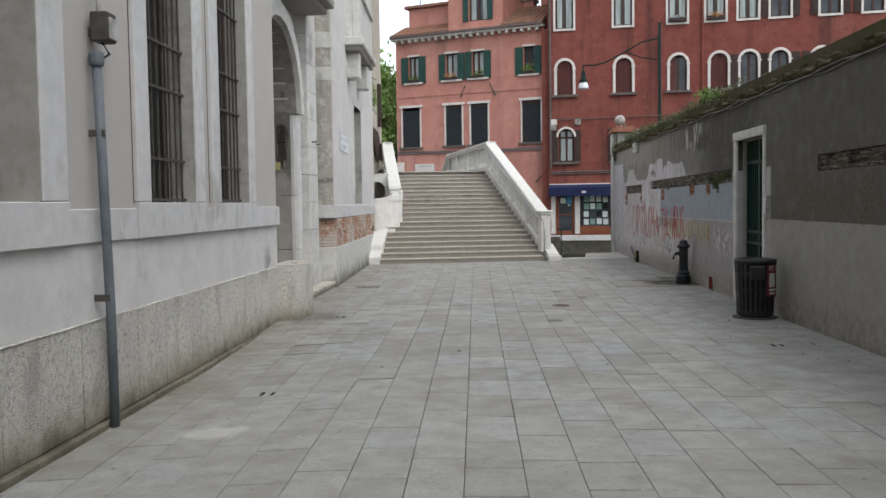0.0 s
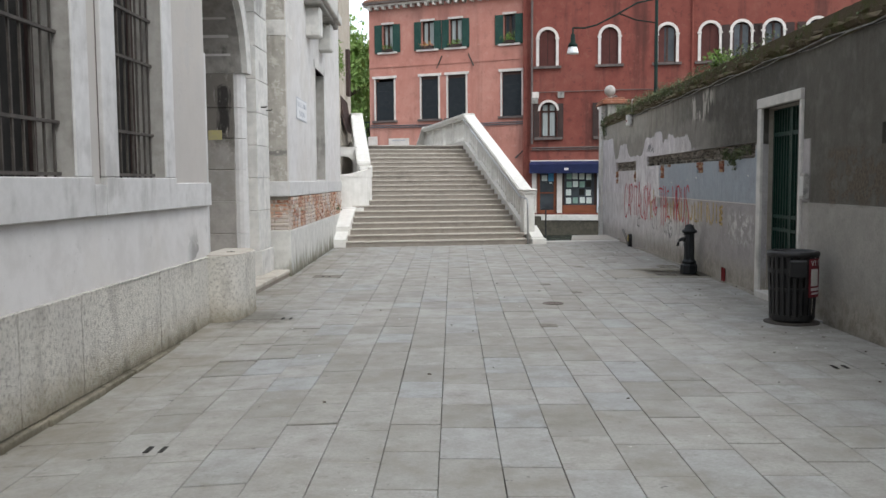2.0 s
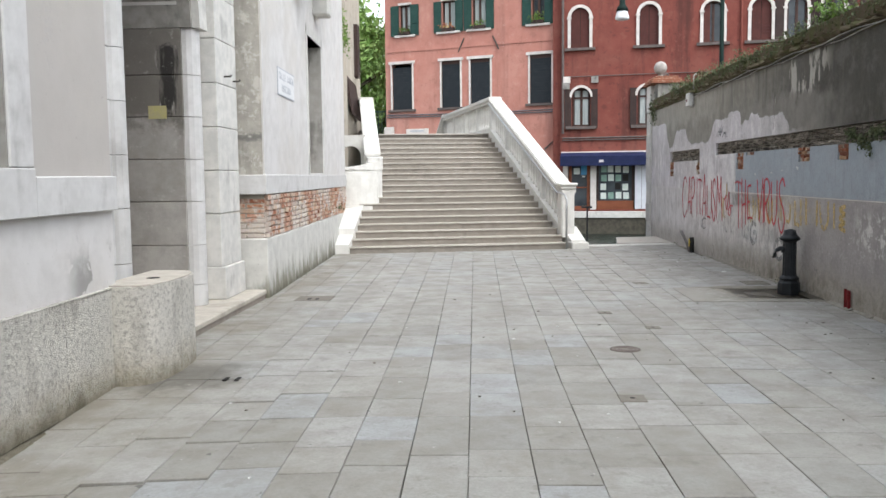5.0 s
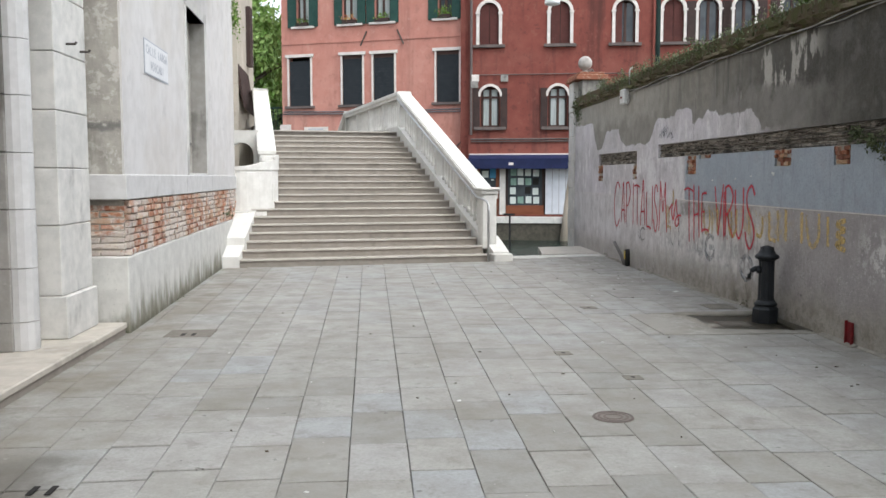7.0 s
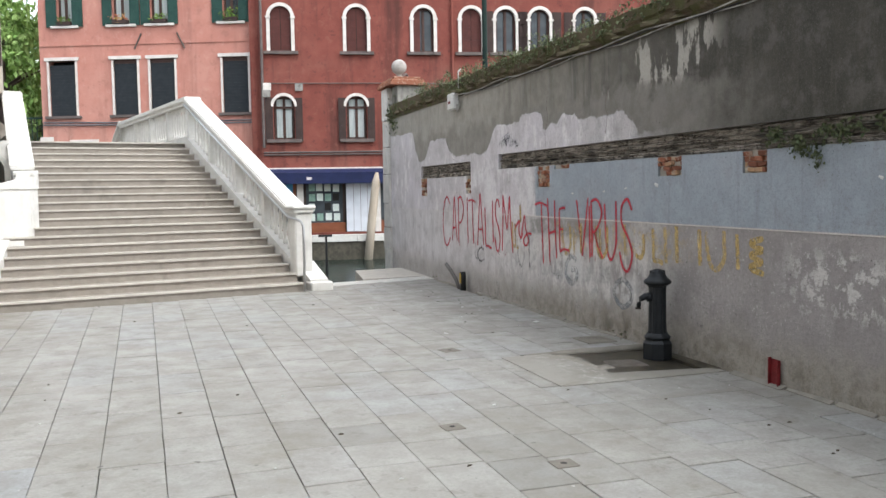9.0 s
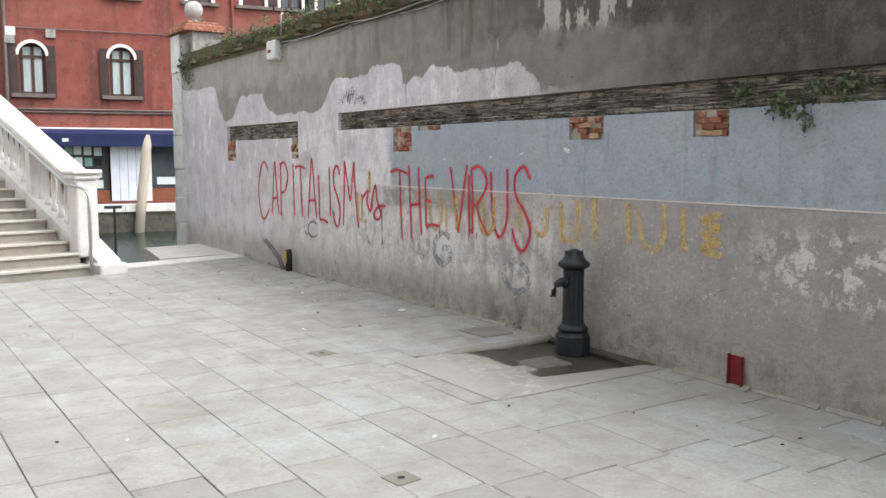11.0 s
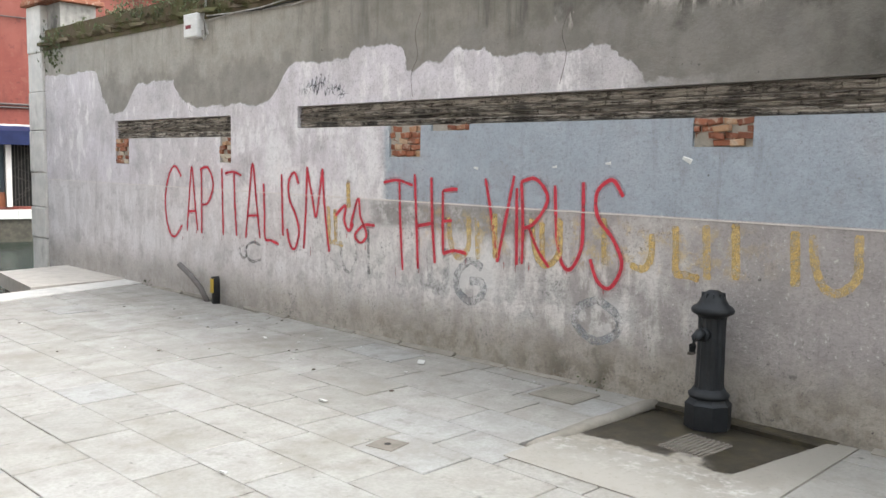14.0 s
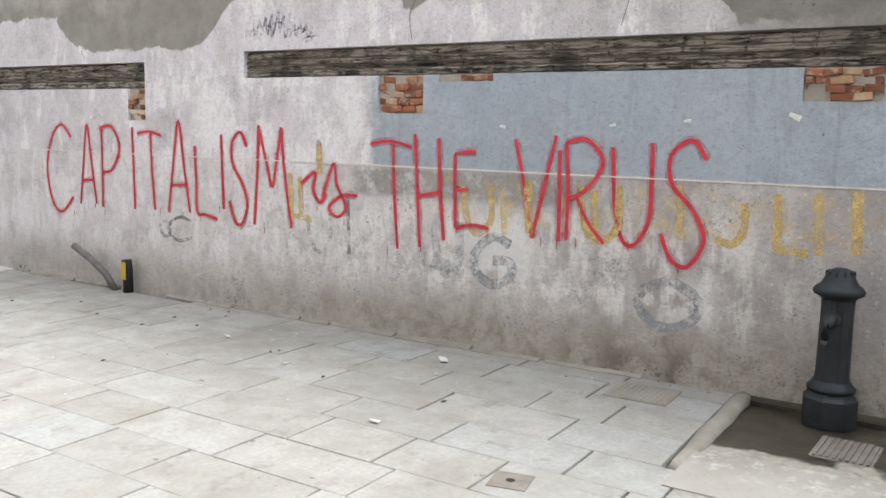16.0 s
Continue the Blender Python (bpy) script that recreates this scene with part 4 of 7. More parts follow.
# ---- portal ----
portal = thing("portal", pose(0, 0, 0), "round-arched stone portal with stained jamb blocks", "portal", kind="structure")
pz = [0.12, 0.36, 0.80, 1.28, 1.74, 2.20, 2.65, 3.15]
SPRING, PC, PR = 3.15, 13.42, 1.32
p_at = lambda u, d, z: (-3.22 - d, u, z)
for side, (u0, u1) in enumerate(((11.88, PC - PR), (PC + PR, 15.3))):
    for a, b in zip(pz, pz[1:]):
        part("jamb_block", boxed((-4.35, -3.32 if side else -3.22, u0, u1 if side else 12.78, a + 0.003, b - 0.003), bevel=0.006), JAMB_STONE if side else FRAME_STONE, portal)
        part("jamb_roll", lathe([(0.0, a + 0.003), (0.13, a + 0.003), (0.13, b - 0.003), (0.0, b - 0.003)], 14, (-3.30, PC + PR + 0.16) if side else (-3.27, 12.80)), FRAME_STONE, portal, smooth=False)
part("spandrel", arch_fill(PC, PR, SPRING, 6.2, 0.95, lambda u, d, z: (-3.34 - d, u, z)), PLASTER, portal)
part("arch_ring", arch_band(PC, PR, PR + 0.14, SPRING, SPRING, -0.02, 0.9, p_at), GREY_STONE, portal)
part("arch_moulding", arch_band(PC, PR + 0.05, PR + 0.30, SPRING, SPRING, -0.10, 0.2, p_at), WHITE_STONE, portal)
part("head_wall", boxed((-4.3, -3.34, 11.88, PC - PR, SPRING, 9.0), (-4.3, -3.34, PC + PR, 15.3, SPRING, 9.0), (-4.3, -3.34, PC - PR, PC + PR, 6.2, 9.0)), PLASTER, portal)
part("door_leaf", boxed((-4.04, -3.96, PC - PR + 0.003, PC - 0.01, 0.12, 4.72), (-4.04, -3.96, PC + 0.01, PC + PR - 0.003, 0.12, 4.72), bevel=0.004), DOOR_WOOD, portal, "dark red-brown wooden door")
for y in (PC - 0.95, PC - 0.35, PC + 0.35, PC + 0.95):
    part("door_panel", boxed((-3.96, -3.94, y - 0.24, y + 0.24, 0.5, 1.7), (-3.96, -3.94, y - 0.24, y + 0.24, 1.9, 3.2), bevel=0.008), DOOR_WOOD, portal)
part("notice", boxed((-3.70, -3.50, PC + PR - 0.006, PC + PR - 0.002, 2.18, 2.32)), simple("faded_yellow_notice", (0.42, 0.38, 0.16), (0.36, 0.33, 0.2), 20), portal, "torn faded yellow notice")
part("pilaster_base", boxed((-3.5, -3.08, 15.3, 16.1, 0.12, 0.5), bevel=0.01), WHITE_STONE, portal)
for i, (a, b) in enumerate(zip([0.5, 1.12, 1.62, 2.12, 2.62, 3.12, 3.62, 4.12, 4.62, 5.12, 5.62, 6.12, 7.2], [1.12, 1.62, 2.12, 2.62, 3.12, 3.62, 4.12, 4.62, 5.12, 5.62, 6.12, 7.2, 9.0])):
    part("pilaster_block", boxed((-3.6, -3.12, 15.305, 16.09, a + 0.003, b - 0.003), bevel=0.008), WHITE_STONE, portal)
part("hood", boxed((-4.2, -2.62, 11.9, 15.4, 5.05, 5.2), (-4.2, -2.75, 11.9, 15.4, 4.95, 5.05), bevel=0.02), GREY_STONE, portal, "dark weathered hood moulding")
part("hook", tube([(-3.12, 15.6, 2.72), (-3.04, 15.6, 2.72), (-3.03, 15.6, 2.74)], 0.012, 6), GRATE_IRON, portal)
part("hook", tube([(-3.12, 15.95, 2.70), (-3.04, 15.95, 2.70), (-3.03, 15.95, 2.72)], 0.012, 6), GRATE_IRON, portal)
step = thing("portal_step", pose(0, 0, 0), "low pale stone step before the portal", "step", kind="structure")
part("tread", boxed((-4.5, -2.84, 12.34, 16.2, 0.06, 0.12), bevel=0.01), TREAD_STONE, step)
part("riser", boxed((-4.5, -2.86, 12.34, 16.2, -0.02, 0.06)), RISER_STONE, step)

# ---- wing at the canal corner ----
wing = thing("wing", pose(-2.85, 16.3, 0, 0, 0, 2.29) @ pose(2.87, -16.3, 0), "pale palace wing with a brick band and stone corner", "building", kind="structure")
wg_at = lambda u, d, z: (WING - d, u, z)
wwin = (19.75, 21.2, 1.60, 3.86)
part("wall", pierced(16.30, 24.42, 1.56, 11.0, [wwin], 0.9, wg_at), PLASTER, wing)
part("wall_core", boxed((-6.0, -3.75, 16.1, 24.35, -0.1, 11.0)), PLASTER, wing)
part("side_wall", boxed((-3.76, WING - 0.02, 16.28, 16.299, 1.55, 11.0)), SIDE_RENDER, wing, "stained grey side face")
for z0, z1 in ((3.93, 4.18), (4.54, 4.84), (6.2, 6.5)):
    part("quoin", boxed((-3.4, WING + 0.006, 16.27, 16.9, z0, z1), bevel=0.006), WHITE_STONE, wing)
for a, b in ((16.26, 20.37), (20.376, 24.40)):
    part("foot_block", boxed((-3.76, WING + 0.022, a, b, -0.02, 0.76), bevel=0.012), DAMP_STONE, wing, "stained white base slab")
part("brick_bed", boxed((-3.76, WING - 0.03, 16.33, 24.38, 0.74, 1.325)), MORTAR, wing)
for a, b in ((16.25, 19.40), (19.404, 21.49), (21.494, 24.44)):
    part("band_block", boxed((-3.76, WING + 0.03, a, b, 1.32, 1.568), bevel=0.008), FRAME_STONE, wing)
part("window_reveal", boxed((WING - 0.5, WING + 0.01, 19.62, 19.745, 1.57, 3.99), (WING - 0.5, WING + 0.01, 21.205, 21.34, 1.57, 3.99), (WING - 0.5, WING + 0.01, 19.62, 21.34, 3.86, 4.02), bevel=0.006), WHITE_STONE, wing)
part("window_lining", boxed((WING - 0.215, WING + 0.002, 21.19, 21.204, 1.60, 3.86)), REVEAL, wing, "stained grey reveal with shade in the colour")
part("window_pane", boxed((WING - 0.24, WING - 0.22, 19.75, 21.2, 1.60, 3.86)), SIDE_RENDER, wing, "blind grey window recess")
# balcony
part("balcony_slab", boxed((-3.2, -2.46, 18.3, 21.3, 4.96, 5.14), bevel=0.02), WHITE_STONE, wing)
part("balcony_moulding", boxed((-3.2, -2.54, 18.38, 21.24, 4.86, 4.96), bevel=0.02), GREY_STONE, wing)
for y in (18.63, 20.45):
    part("console", boxed((-2.95, -2.60, y, y + 0.38, 4.30, 4.86), bevel=0.03), WHITE_STONE, wing, "weathered console bracket")
for y0, y1 in ((18.42, 18.8), (18.83, 20.73), (20.76, 21.2)):
    part("balcony_panel", boxed((-2.72, -2.56, y0, y1, 5.14, 6.04), bevel=0.015), WHITE_STONE, wing)
part("balcony_side", boxed((-2.9, -2.72, 18.42, 18.54, 5.14, 6.04), (-2.9, -2.72, 21.05, 21.2, 5.14, 6.04)), WHITE_STONE, wing)
part("balcony_rail", boxed((-2.9, -2.50, 18.36, 21.25, 6.04, 6.16), bevel=0.02), WHITE_STONE, wing)
# painted street sign
sign = thing("street_sign", pose(-2.906, 17.83, 2.85, 0, 0, 2.29), "white painted street name panel with worn letters", "sign")
part("border", boxed((0, 0.004, -0.61, 0.61, -0.19, 0.19)), SIGN_INK, sign)
part("field", boxed((0.003, 0.007, -0.592, 0.592, -0.173, 0.173)), SIGN_WHITE, sign)
for text, z in (("CALLE LARGA", 0.035), ("FOSCARI", -0.125)):
    for k, ch in enumerate(text):
        if ch == " ":
            continue
        cu = bpy.data.curves.new("letter", "FONT")
        cu.body, cu.size, cu.align_x, cu.extrude = ch, 0.14, "CENTER", 0.001
        me = bpy.data.meshes.new_from_object(bpy.data.objects.new("letter", cu))
        me.materials.append(SIGN_INK)
        ob = new("letter", me)
        ob.parent = sign
        ob.matrix_basis = pose(0.0085, (k - (len(text) - 1) / 2) * 0.098, z, 90, 0, 90)

# building beyond the wing, along the canal
beyond = thing("canal_house", pose(0.10, 0, 0), "cream house with a dark shutter along the canal", "house")
part("wall", boxed((-12, -3.72, 27.6, 30.0, -0.9, 12)), CREAM, beyond)
part("shutter", boxed((-3.72, -3.62, 28.9, 29.3, 4.2, 5.6)), SHUTTER_DARK, beyond)
part("eave", boxed((-12, -3.45, 27.4, 30.2, 12, 12.25)), TRIM, beyond)
part("awning", prism(bmesh.new(), [(-3.72, 27.7), (-3.60, 27.7), (-3.60, 29.2), (-3.72, 29.2)], [3.6, 3.1, 3.0, 3.5], [4.1, 3.25, 3.15, 4.0]), SHUTTER_DARK, beyond, "faded dark brown awning")

# ---- bridge ----
H, N = 0.133, 20
B0L, B0R, T0L, T0R = Vector((-2.82, 22.5)), Vector((1.58, 23.32)), Vector((-3.02, 28.65)), Vector((0.06, 29.25))
bridge = thing("bridge", pose(0, 0, 0), "white stone footbridge with broad steps and balustrades", "bridge")


def edge(k):
    f = k / (N - 1)
    return B0L.lerp(T0L, f), B0R.lerp(T0R, f)


for k in range(N):
    (l0, r0), (l1, r1) = edge(k), edge(k + 1)
    back = (r1 - r0) * 0.3
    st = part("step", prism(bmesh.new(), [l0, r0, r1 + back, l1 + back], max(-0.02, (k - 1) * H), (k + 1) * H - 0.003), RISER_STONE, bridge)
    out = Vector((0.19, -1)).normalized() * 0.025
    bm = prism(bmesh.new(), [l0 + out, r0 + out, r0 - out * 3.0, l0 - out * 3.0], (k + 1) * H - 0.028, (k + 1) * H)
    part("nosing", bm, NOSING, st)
TOP = N * H
AX = Vector((-0.232, 0.973)).normalized()
deck = bmesh.new()
prism(deck, [T0L, T0R, (T0R + AX * 7.2), (T0L + AX * 7.2)], TOP - 0.4, [TOP - 0.01, TOP - 0.01, TOP - 0.05, TOP - 0.05])
part("deck", deck, RISER_STONE, bridge)
far_end = [T0L + AX * 7.2, T0R + AX * 7.2, T0R + AX * 12.5, T0L + AX * 12.5]
part("far_flight", prism(bmesh.new(), far_end, [-0.8, -0.8, -0.8, -0.8], [TOP - 0.05, TOP - 0.05, 0.05, 0.05]), RISER_STONE, bridge)
part("arch_face", prism(bmesh.new(), [B0L + Vector((0, 1)), B0R + Vector((0.03, 0.5)), T0R + Vector((0.03, 0)), T0L], [-1.5, -1.5, 1.6, 1.6], [0.05, 0.05, TOP - 0.45, TOP - 0.45]), BRIDGE_STONE, bridge)


def rail_line(p, q, side, posts, count, name="right"):
    """A sloping balustrade from p to q (x, y, z of the walking level): plinth, balusters, posts and a broad cap."""
    p, q = Vector(p), Vector(q)
    flat = Vector((q.x - p.x, q.y - p.y, 0))
    length = flat.length
    n = Vector((flat.y, -flat.x, 0)).normalized() * side
    at = lambda f: p.lerp(q, f)

    def slab(a, b, w0, w1, z0, z1):
        bm = bmesh.new()
        A, B = at(a), at(b)
        pl = [A + n * w0, A + n * w1, B + n * w1, B + n * w0]
        prism(bm, [(v.x, v.y) for v in pl], [v.z + z0 for v in pl], [v.z + z1 for v in pl])
        return bm

    part("rail_plinth", slab(0, 1, -0.02, 0.26, -0.30, 0.12), BRIDGE_STONE, bridge)
    cap = slab(-0.02 if length > 4 else 0, 1, -0.06, 0.30, 0.86, 0.97)
    bmesh.ops.bevel(cap, geom=list(cap.edges), offset=0.022, segments=2, affect="EDGES")
    part("rail_cap", cap, BRIDGE_STONE, bridge, "broad worn rail coping")
    part("rail_moulding", slab(0, 1, -0.01, 0.25, 0.80, 0.862), BRIDGE_STONE, bridge)
    for i in range(posts + 1):
        f = i / posts
        A = at(f)
        bm = bmesh.new()
        d = flat.normalized() * 0.07
        c = A + n * 0.12
        pl = [c - d - n * 0.10, c + d - n * 0.10, c + d + n * 0.10, c - d + n * 0.10]
        prism(bm, [(v.x, v.y) for v in pl], A.z - 0.05, A.z + 0.84)
        part("rail_post", bm, BRIDGE_STONE, bridge)
    prof = [(0.042, -0.04), (0.042, 0.04), (0.024, 0.07), (0.036, 0.22), (0.038, 0.30), (0.026, 0.48), (0.022, 0.58), (0.038, 0.61), (0.042, 0.68)]
    me = None
    for i in range(count):
        f = (i + 0.5) / count
        if min(abs(f - j / posts) for j in range(posts + 1)) * length < 0.12:
            continue
        c = at(f) + n * 0.12
        if me is None:
            me = mesh_of("baluster", lathe(prof, 8), BRIDGE_STONE, True)
        b = new("baluster", me)
        b.parent = bridge
        b.matrix_basis = pose(c.x, c.y, c.z + 0.14)


RB, RA = (1.50, 23.85, 0.30), (0.02, 29.12, TOP)
rail_line(RB, RA, 1, 4, 30)
RF = (0.02 + AX.x * 7.0, 29.12 + AX.y * 7.0, TOP - 0.02)
rail_line(RA, RF, 1, 4, 34)
rail_line(RF, (RF[0] + AX.x * 4.5, RF[1] + AX.y * 4.5, 0.5), 1, 2, 18)
LB, LA = (-2.50, 24.85, 8 * H + 0.04), (-3.16, 28.7, TOP)
rail_line(LB, LA, -1, 2, 16)
rail_line(LA, (LA[0] + AX.x * 7.0, LA[1] + AX.y * 7.0, TOP - 0.02), -1, 4, 34)
# newel and foot blocks on the right
newel = bmesh.new()
cube(newel, -0.14, 0.14, -0.16, 0.16, 0.0, 1.02, 0.02)
cube(newel, -0.17, 0.17, -0.19, 0.19, 1.02, 1.09, 0.02)
cube(newel, -0.195, 0.195, -0.22, 0.22, 1.09, 1.15, 0.02)
place(part("newel", newel, BRIDGE_STONE, bridge), pose(1.60, 23.80, 0.20, 0, 0, 11))
place(part("newel_foot", boxed((-0.16, 0.20, -0.48, 0.30, -0.02, 0.14), bevel=0.02), BRIDGE_STONE, bridge), pose(1.74, 23.72, 0, 0, 0, 11))
place(part("newel_foot", prism(bmesh.new(), [(-0.14, -0.35), (0.16, -0.35), (0.16, 0.3), (-0.14, 0.3)], 0.14, [0.17, 0.17, 0.42, 0.42]), BRIDGE_STONE, bridge), pose(1.74, 23.72, 0, 0, 0, 11))
# steel handrail
hr = Vector(RA) - Vector(RB)
pts = [(1.56, 23.22, 0.0), (1.56, 23.22, 1.02), (1.54, 23.3, 1.10), (1.50, 23.5, 1.13)]
pts += [tuple(Vector(RB) + hr * f + Vector((-0.09, -0.02, 0.86))) for f in (0.0, 0.25, 0.5, 0.75, 0.97)]
part("handrail", tube(pts, 0.021, 8), STEEL, bridge, "slim steel handrail", True)
for f in (0.15, 0.4, 0.65, 0.9):
    c = Vector(RB) + hr * f
    part("handrail_bracket", tube([tuple(c + Vector((-0.09, -0.02, 0.85))), tuple(c + Vector((0.03, 0, 0.80)))], 0.010, 6), STEEL, bridge)
# left foot: sloping kerb blocks and a curved parapet
part("kerb_block", prism(bmesh.new(), [(-3.13, 22.40), (-2.80, 22.47), (-2.80, 23.06), (-3.15, 23.02)], -0.02, [0.185, 0.185, 0.36, 0.36]), BRIDGE_STONE, bridge)
part("kerb_block", prism(bmesh.new(), [(-3.14, 22.98), (-2.775, 23.02), (-2.79, 24.5), (-3.20, 24.5)], 0.0, [0.47, 0.47, 0.92, 0.92]), BRIDGE_STONE, bridge)
for ri, ro, z0, z1, nm in ((0.60, 0.72, 0.80, 1.70, "curved_parapet"), (0.56, 0.83, 0.66, 0.88, "parapet_foot"), (0.58, 0.74, 1.68, 1.74, "parapet_cap")):
    bm = bmesh.new()
    cx, cy = -3.16, 25.1
    arc = [math.radians(-104 + 10.2 * i) for i in range(11)]
    poly = [(cx + ro * math.cos(a), cy + ro * math.sin(a)) for a in arc] + [(cx + ri * math.cos(a), cy + ri * math.sin(a)) for a in reversed(arc)]
    rows = []
    for i, a in enumerate(arc):
        top = z1 + (0.24 * (i / 10) ** 2 if z1 > 1 else 0)
        rows.append([bm.verts.new((cx + r * math.cos(a), cy + r * math.sin(a), z)) for r, z in ((ro, z0), (ro, top), (ri, top), (ri, z0))])
    for p, q in zip(rows, rows[1:]):
        for j in range(4):
            bm.faces.new((p[j], p[(j + 1) % 4], q[(j + 1) % 4], q[j]))
    bm.faces.new(rows[0])
    bm.faces.new(list(reversed(rows[-1])))
    part(nm, bm, BRIDGE_STONE, bridge)
nl = bmesh.new()
cube(nl, -0.11, 0.11, -0.13, 0.13, 0.0, 1.0, 0.02)
cube(nl, -0.15, 0.15, -0.17, 0.17, 0.93, 1.01, 0.02)
place(part("newel", nl, BRIDGE_STONE, bridge), pose(-2.60, 24.95, 0.95))
# arched end panel behind the parapet
ea = lambda u, d, z: (-3.56 + u, 25.75 + d, z)
panel = pierced(-0.1, 0.66, 0.5, 2.5, [(0.05, 0.55, 0.5, 2.25)], 0.18, ea)
arch_fill(0.30, 0.25, 2.0, 2.25, 0.18, ea, panel)
part("arched_panel", panel, BRIDGE_STONE, bridge, "white stone panel with a small arch")
part("arch_trim", arch_band(0.30, 0.25, 0.33, 2.0, 1.4, -0.05, 0.0, ea), BRIDGE_STONE, bridge)

# thin iron rod with a crossbar at the quay edge
rod = thing("iron_mooring_rod", pose(2.09, 24.2, 0), "thin dark iron rod with a short crossbar on the quay", "iron rod")
part("rod", tube([(0, 0, -0.3), (0, 0, 0.84)], 0.018, 8), IRON, rod)
part("crossbar", boxed((-0.13, 0.10, -0.02, 0.02, 0.80, 0.84)), IRON, rod)

# ---- houses across the canal ----
PO, PD = Vector((2.85, 42.55)), Vector((-0.93, 0.37)).normalized()
RO, RD = Vector((2.95, 41.9)), Vector((1.0, -0.17)).normalized()
PN, RN = Vector((PD.y, -PD.x)), Vector((-RD.y, RD.x))
PN = PN if PN.y > 0 else -PN
RN = RN if RN.y > 0 else -RN
pk_at = lambda u, d, z: (PO.x + PD.x * u + PN.x * d, PO.y + PD.y * u + PN.y * d, z)
rd_at = lambda u, d, z: (RO.x + RD.x * u + RN.x * d, RO.y + RD.y * u + RN.y * d, z)
pu = lambda x: (x - PO.x) / PD.x
ru = lambda x: (x - RO.x) / RD.x


def open_shutters(win, at, u0, u1, z0, z1, mat, width, arched=False):
    """Two leaves folded back against the wall."""
    for a, b in ((u0 - width - 0.02, u0 - 0.02), (u1 + 0.02, u1 + width + 0.02)):
        bm = block(at, a, b, -0.07, -0.025, z0, z1)
        s = part("shutter", bm, mat, win)
        for i in range(3):
            za, zb = z0 + 0.08 + i * (z1 - z0 - 0.08) / 3, z0 + (i + 1) * (z1 - z0 - 0.08) / 3
            part("shutter_panel", block(at, a + 0.06, b - 0.06, -0.085, -0.07, za, zb), mat, s)


def casement(win, at, u0, u1, z0, z1, curtain, depth=0.12):
    """Glass, wooden sashes and curtains in an opening."""
    part("pane", block(at, u0, u1, depth + 0.05, depth + 0.07, z0, z1), GLASS, win)
    mid = (u0 + u1) / 2
    for a, b, c, e in ((u0, u0 + 0.06, z0, z1), (u1 - 0.06, u1, z0, z1), (mid - 0.05, mid + 0.05, z0, z1), (u0, u1, z0, z0 + 0.07), (u0, u1, z1 - 0.06, z1)):
        part("sash", block(at, a, b, depth, depth + 0.05, c, e), FRAME_WOOD, win)
    if curtain:
        for a, b in ((u0 + 0.08, u0 + 0.30), (u1 - 0.34, u1 - 0.08)):
            part("curtain", block(at, a, b, depth + 0.035, depth + 0.048, z0 + 0.07, z1 - 0.07), CURTAIN, win)


def clump(bm, centre, size, count, leaf, r):
    for _ in range(count):
        p = Vector(centre) + Vector((r.gauss(0, size[0]), r.gauss(0, size[1]), r.gauss(0, size[2])))
        rot = Euler((r.uniform(0, 6.3), r.uniform(0, 6.3), r.uniform(0, 6.3))).to_matrix()
        s = leaf * r.uniform(0.6, 1.4)
        q = [bm.verts.new(p + rot @ Vector(v)) for v in ((-s, 0, 0), (0, -s * 0.55, 0.15 * s), (s, 0, 0), (0, s * 0.55, 0.15 * s))]
        bm.faces.new(q)


pink = thing("pink_house", pose(0, 0, 0), "pink rendered house with green shutters and tiled roof", "house")
plow = [(pu(2.65), pu(1.76)), (pu(0.07), pu(-0.79)), (pu(-1.25), pu(-2.09)), (pu(-3.46), pu(-4.40))]
pup = [(pu(2.36), pu(1.84)), (pu(-0.10), pu(-0.70)), (pu(-1.45), pu(-2.05)), (pu(-3.50), pu(-4.02))]
holes = [(a, b, 4.55, 6.6) for a, b in plow] + [(a, b, 7.88, 9.22) for a, b in pup]
part("wall", pierced(-0.02, 8.15, -0.1, 9.95, holes, 0.35, pk_at), PINK, pink)
part("side_wall", block(pk_at, 8.15, 8.152, 0.0, 9.0, -0.1, 9.9), PINK, pink)
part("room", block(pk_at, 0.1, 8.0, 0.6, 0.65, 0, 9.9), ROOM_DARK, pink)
for i, (a, b) in enumerate(plow):
    w = part("window", arch_band((a + b) / 2, 0.001, 0.002, 4.6, 4.6, 0.3, 0.31, pk_at), TRIM, pink, "tall window closed by a dark blind")
    part("frame", block(pk_at, a - 0.075, a, -0.05, 0.15, 4.55, 6.6), TRIM, w)
    part("frame", block(pk_at, b, b + 0.075, -0.05, 0.15, 4.55, 6.6), TRIM, w)
    part("lintel", block(pk_at, a - 0.15, b + 0.15, -0.09, 0.1, 6.6, 6.72), TRIM, w)
    part("sill", block(pk_at, a - 0.18, b + 0.18, -0.12, 0.1, 4.45, 4.55), TRIM_DARK, w)
    bl = block(pk_at, a, b, 0.05, 0.08, 4.55, 6.45)
    part("blind", bl, NIGHT, w)
    for j in range(16):
        z = 4.62 + j * 0.115
        part("blind_slat", block(pk_at, a + 0.02, b - 0.02, 0.035, 0.05, z, z + 0.085), NIGHT, w)
    if i < 3:
        part("sash", block(pk_at, a, b, 0.02, 0.1, 6.45, 6.6), FRAME_WOOD, w)
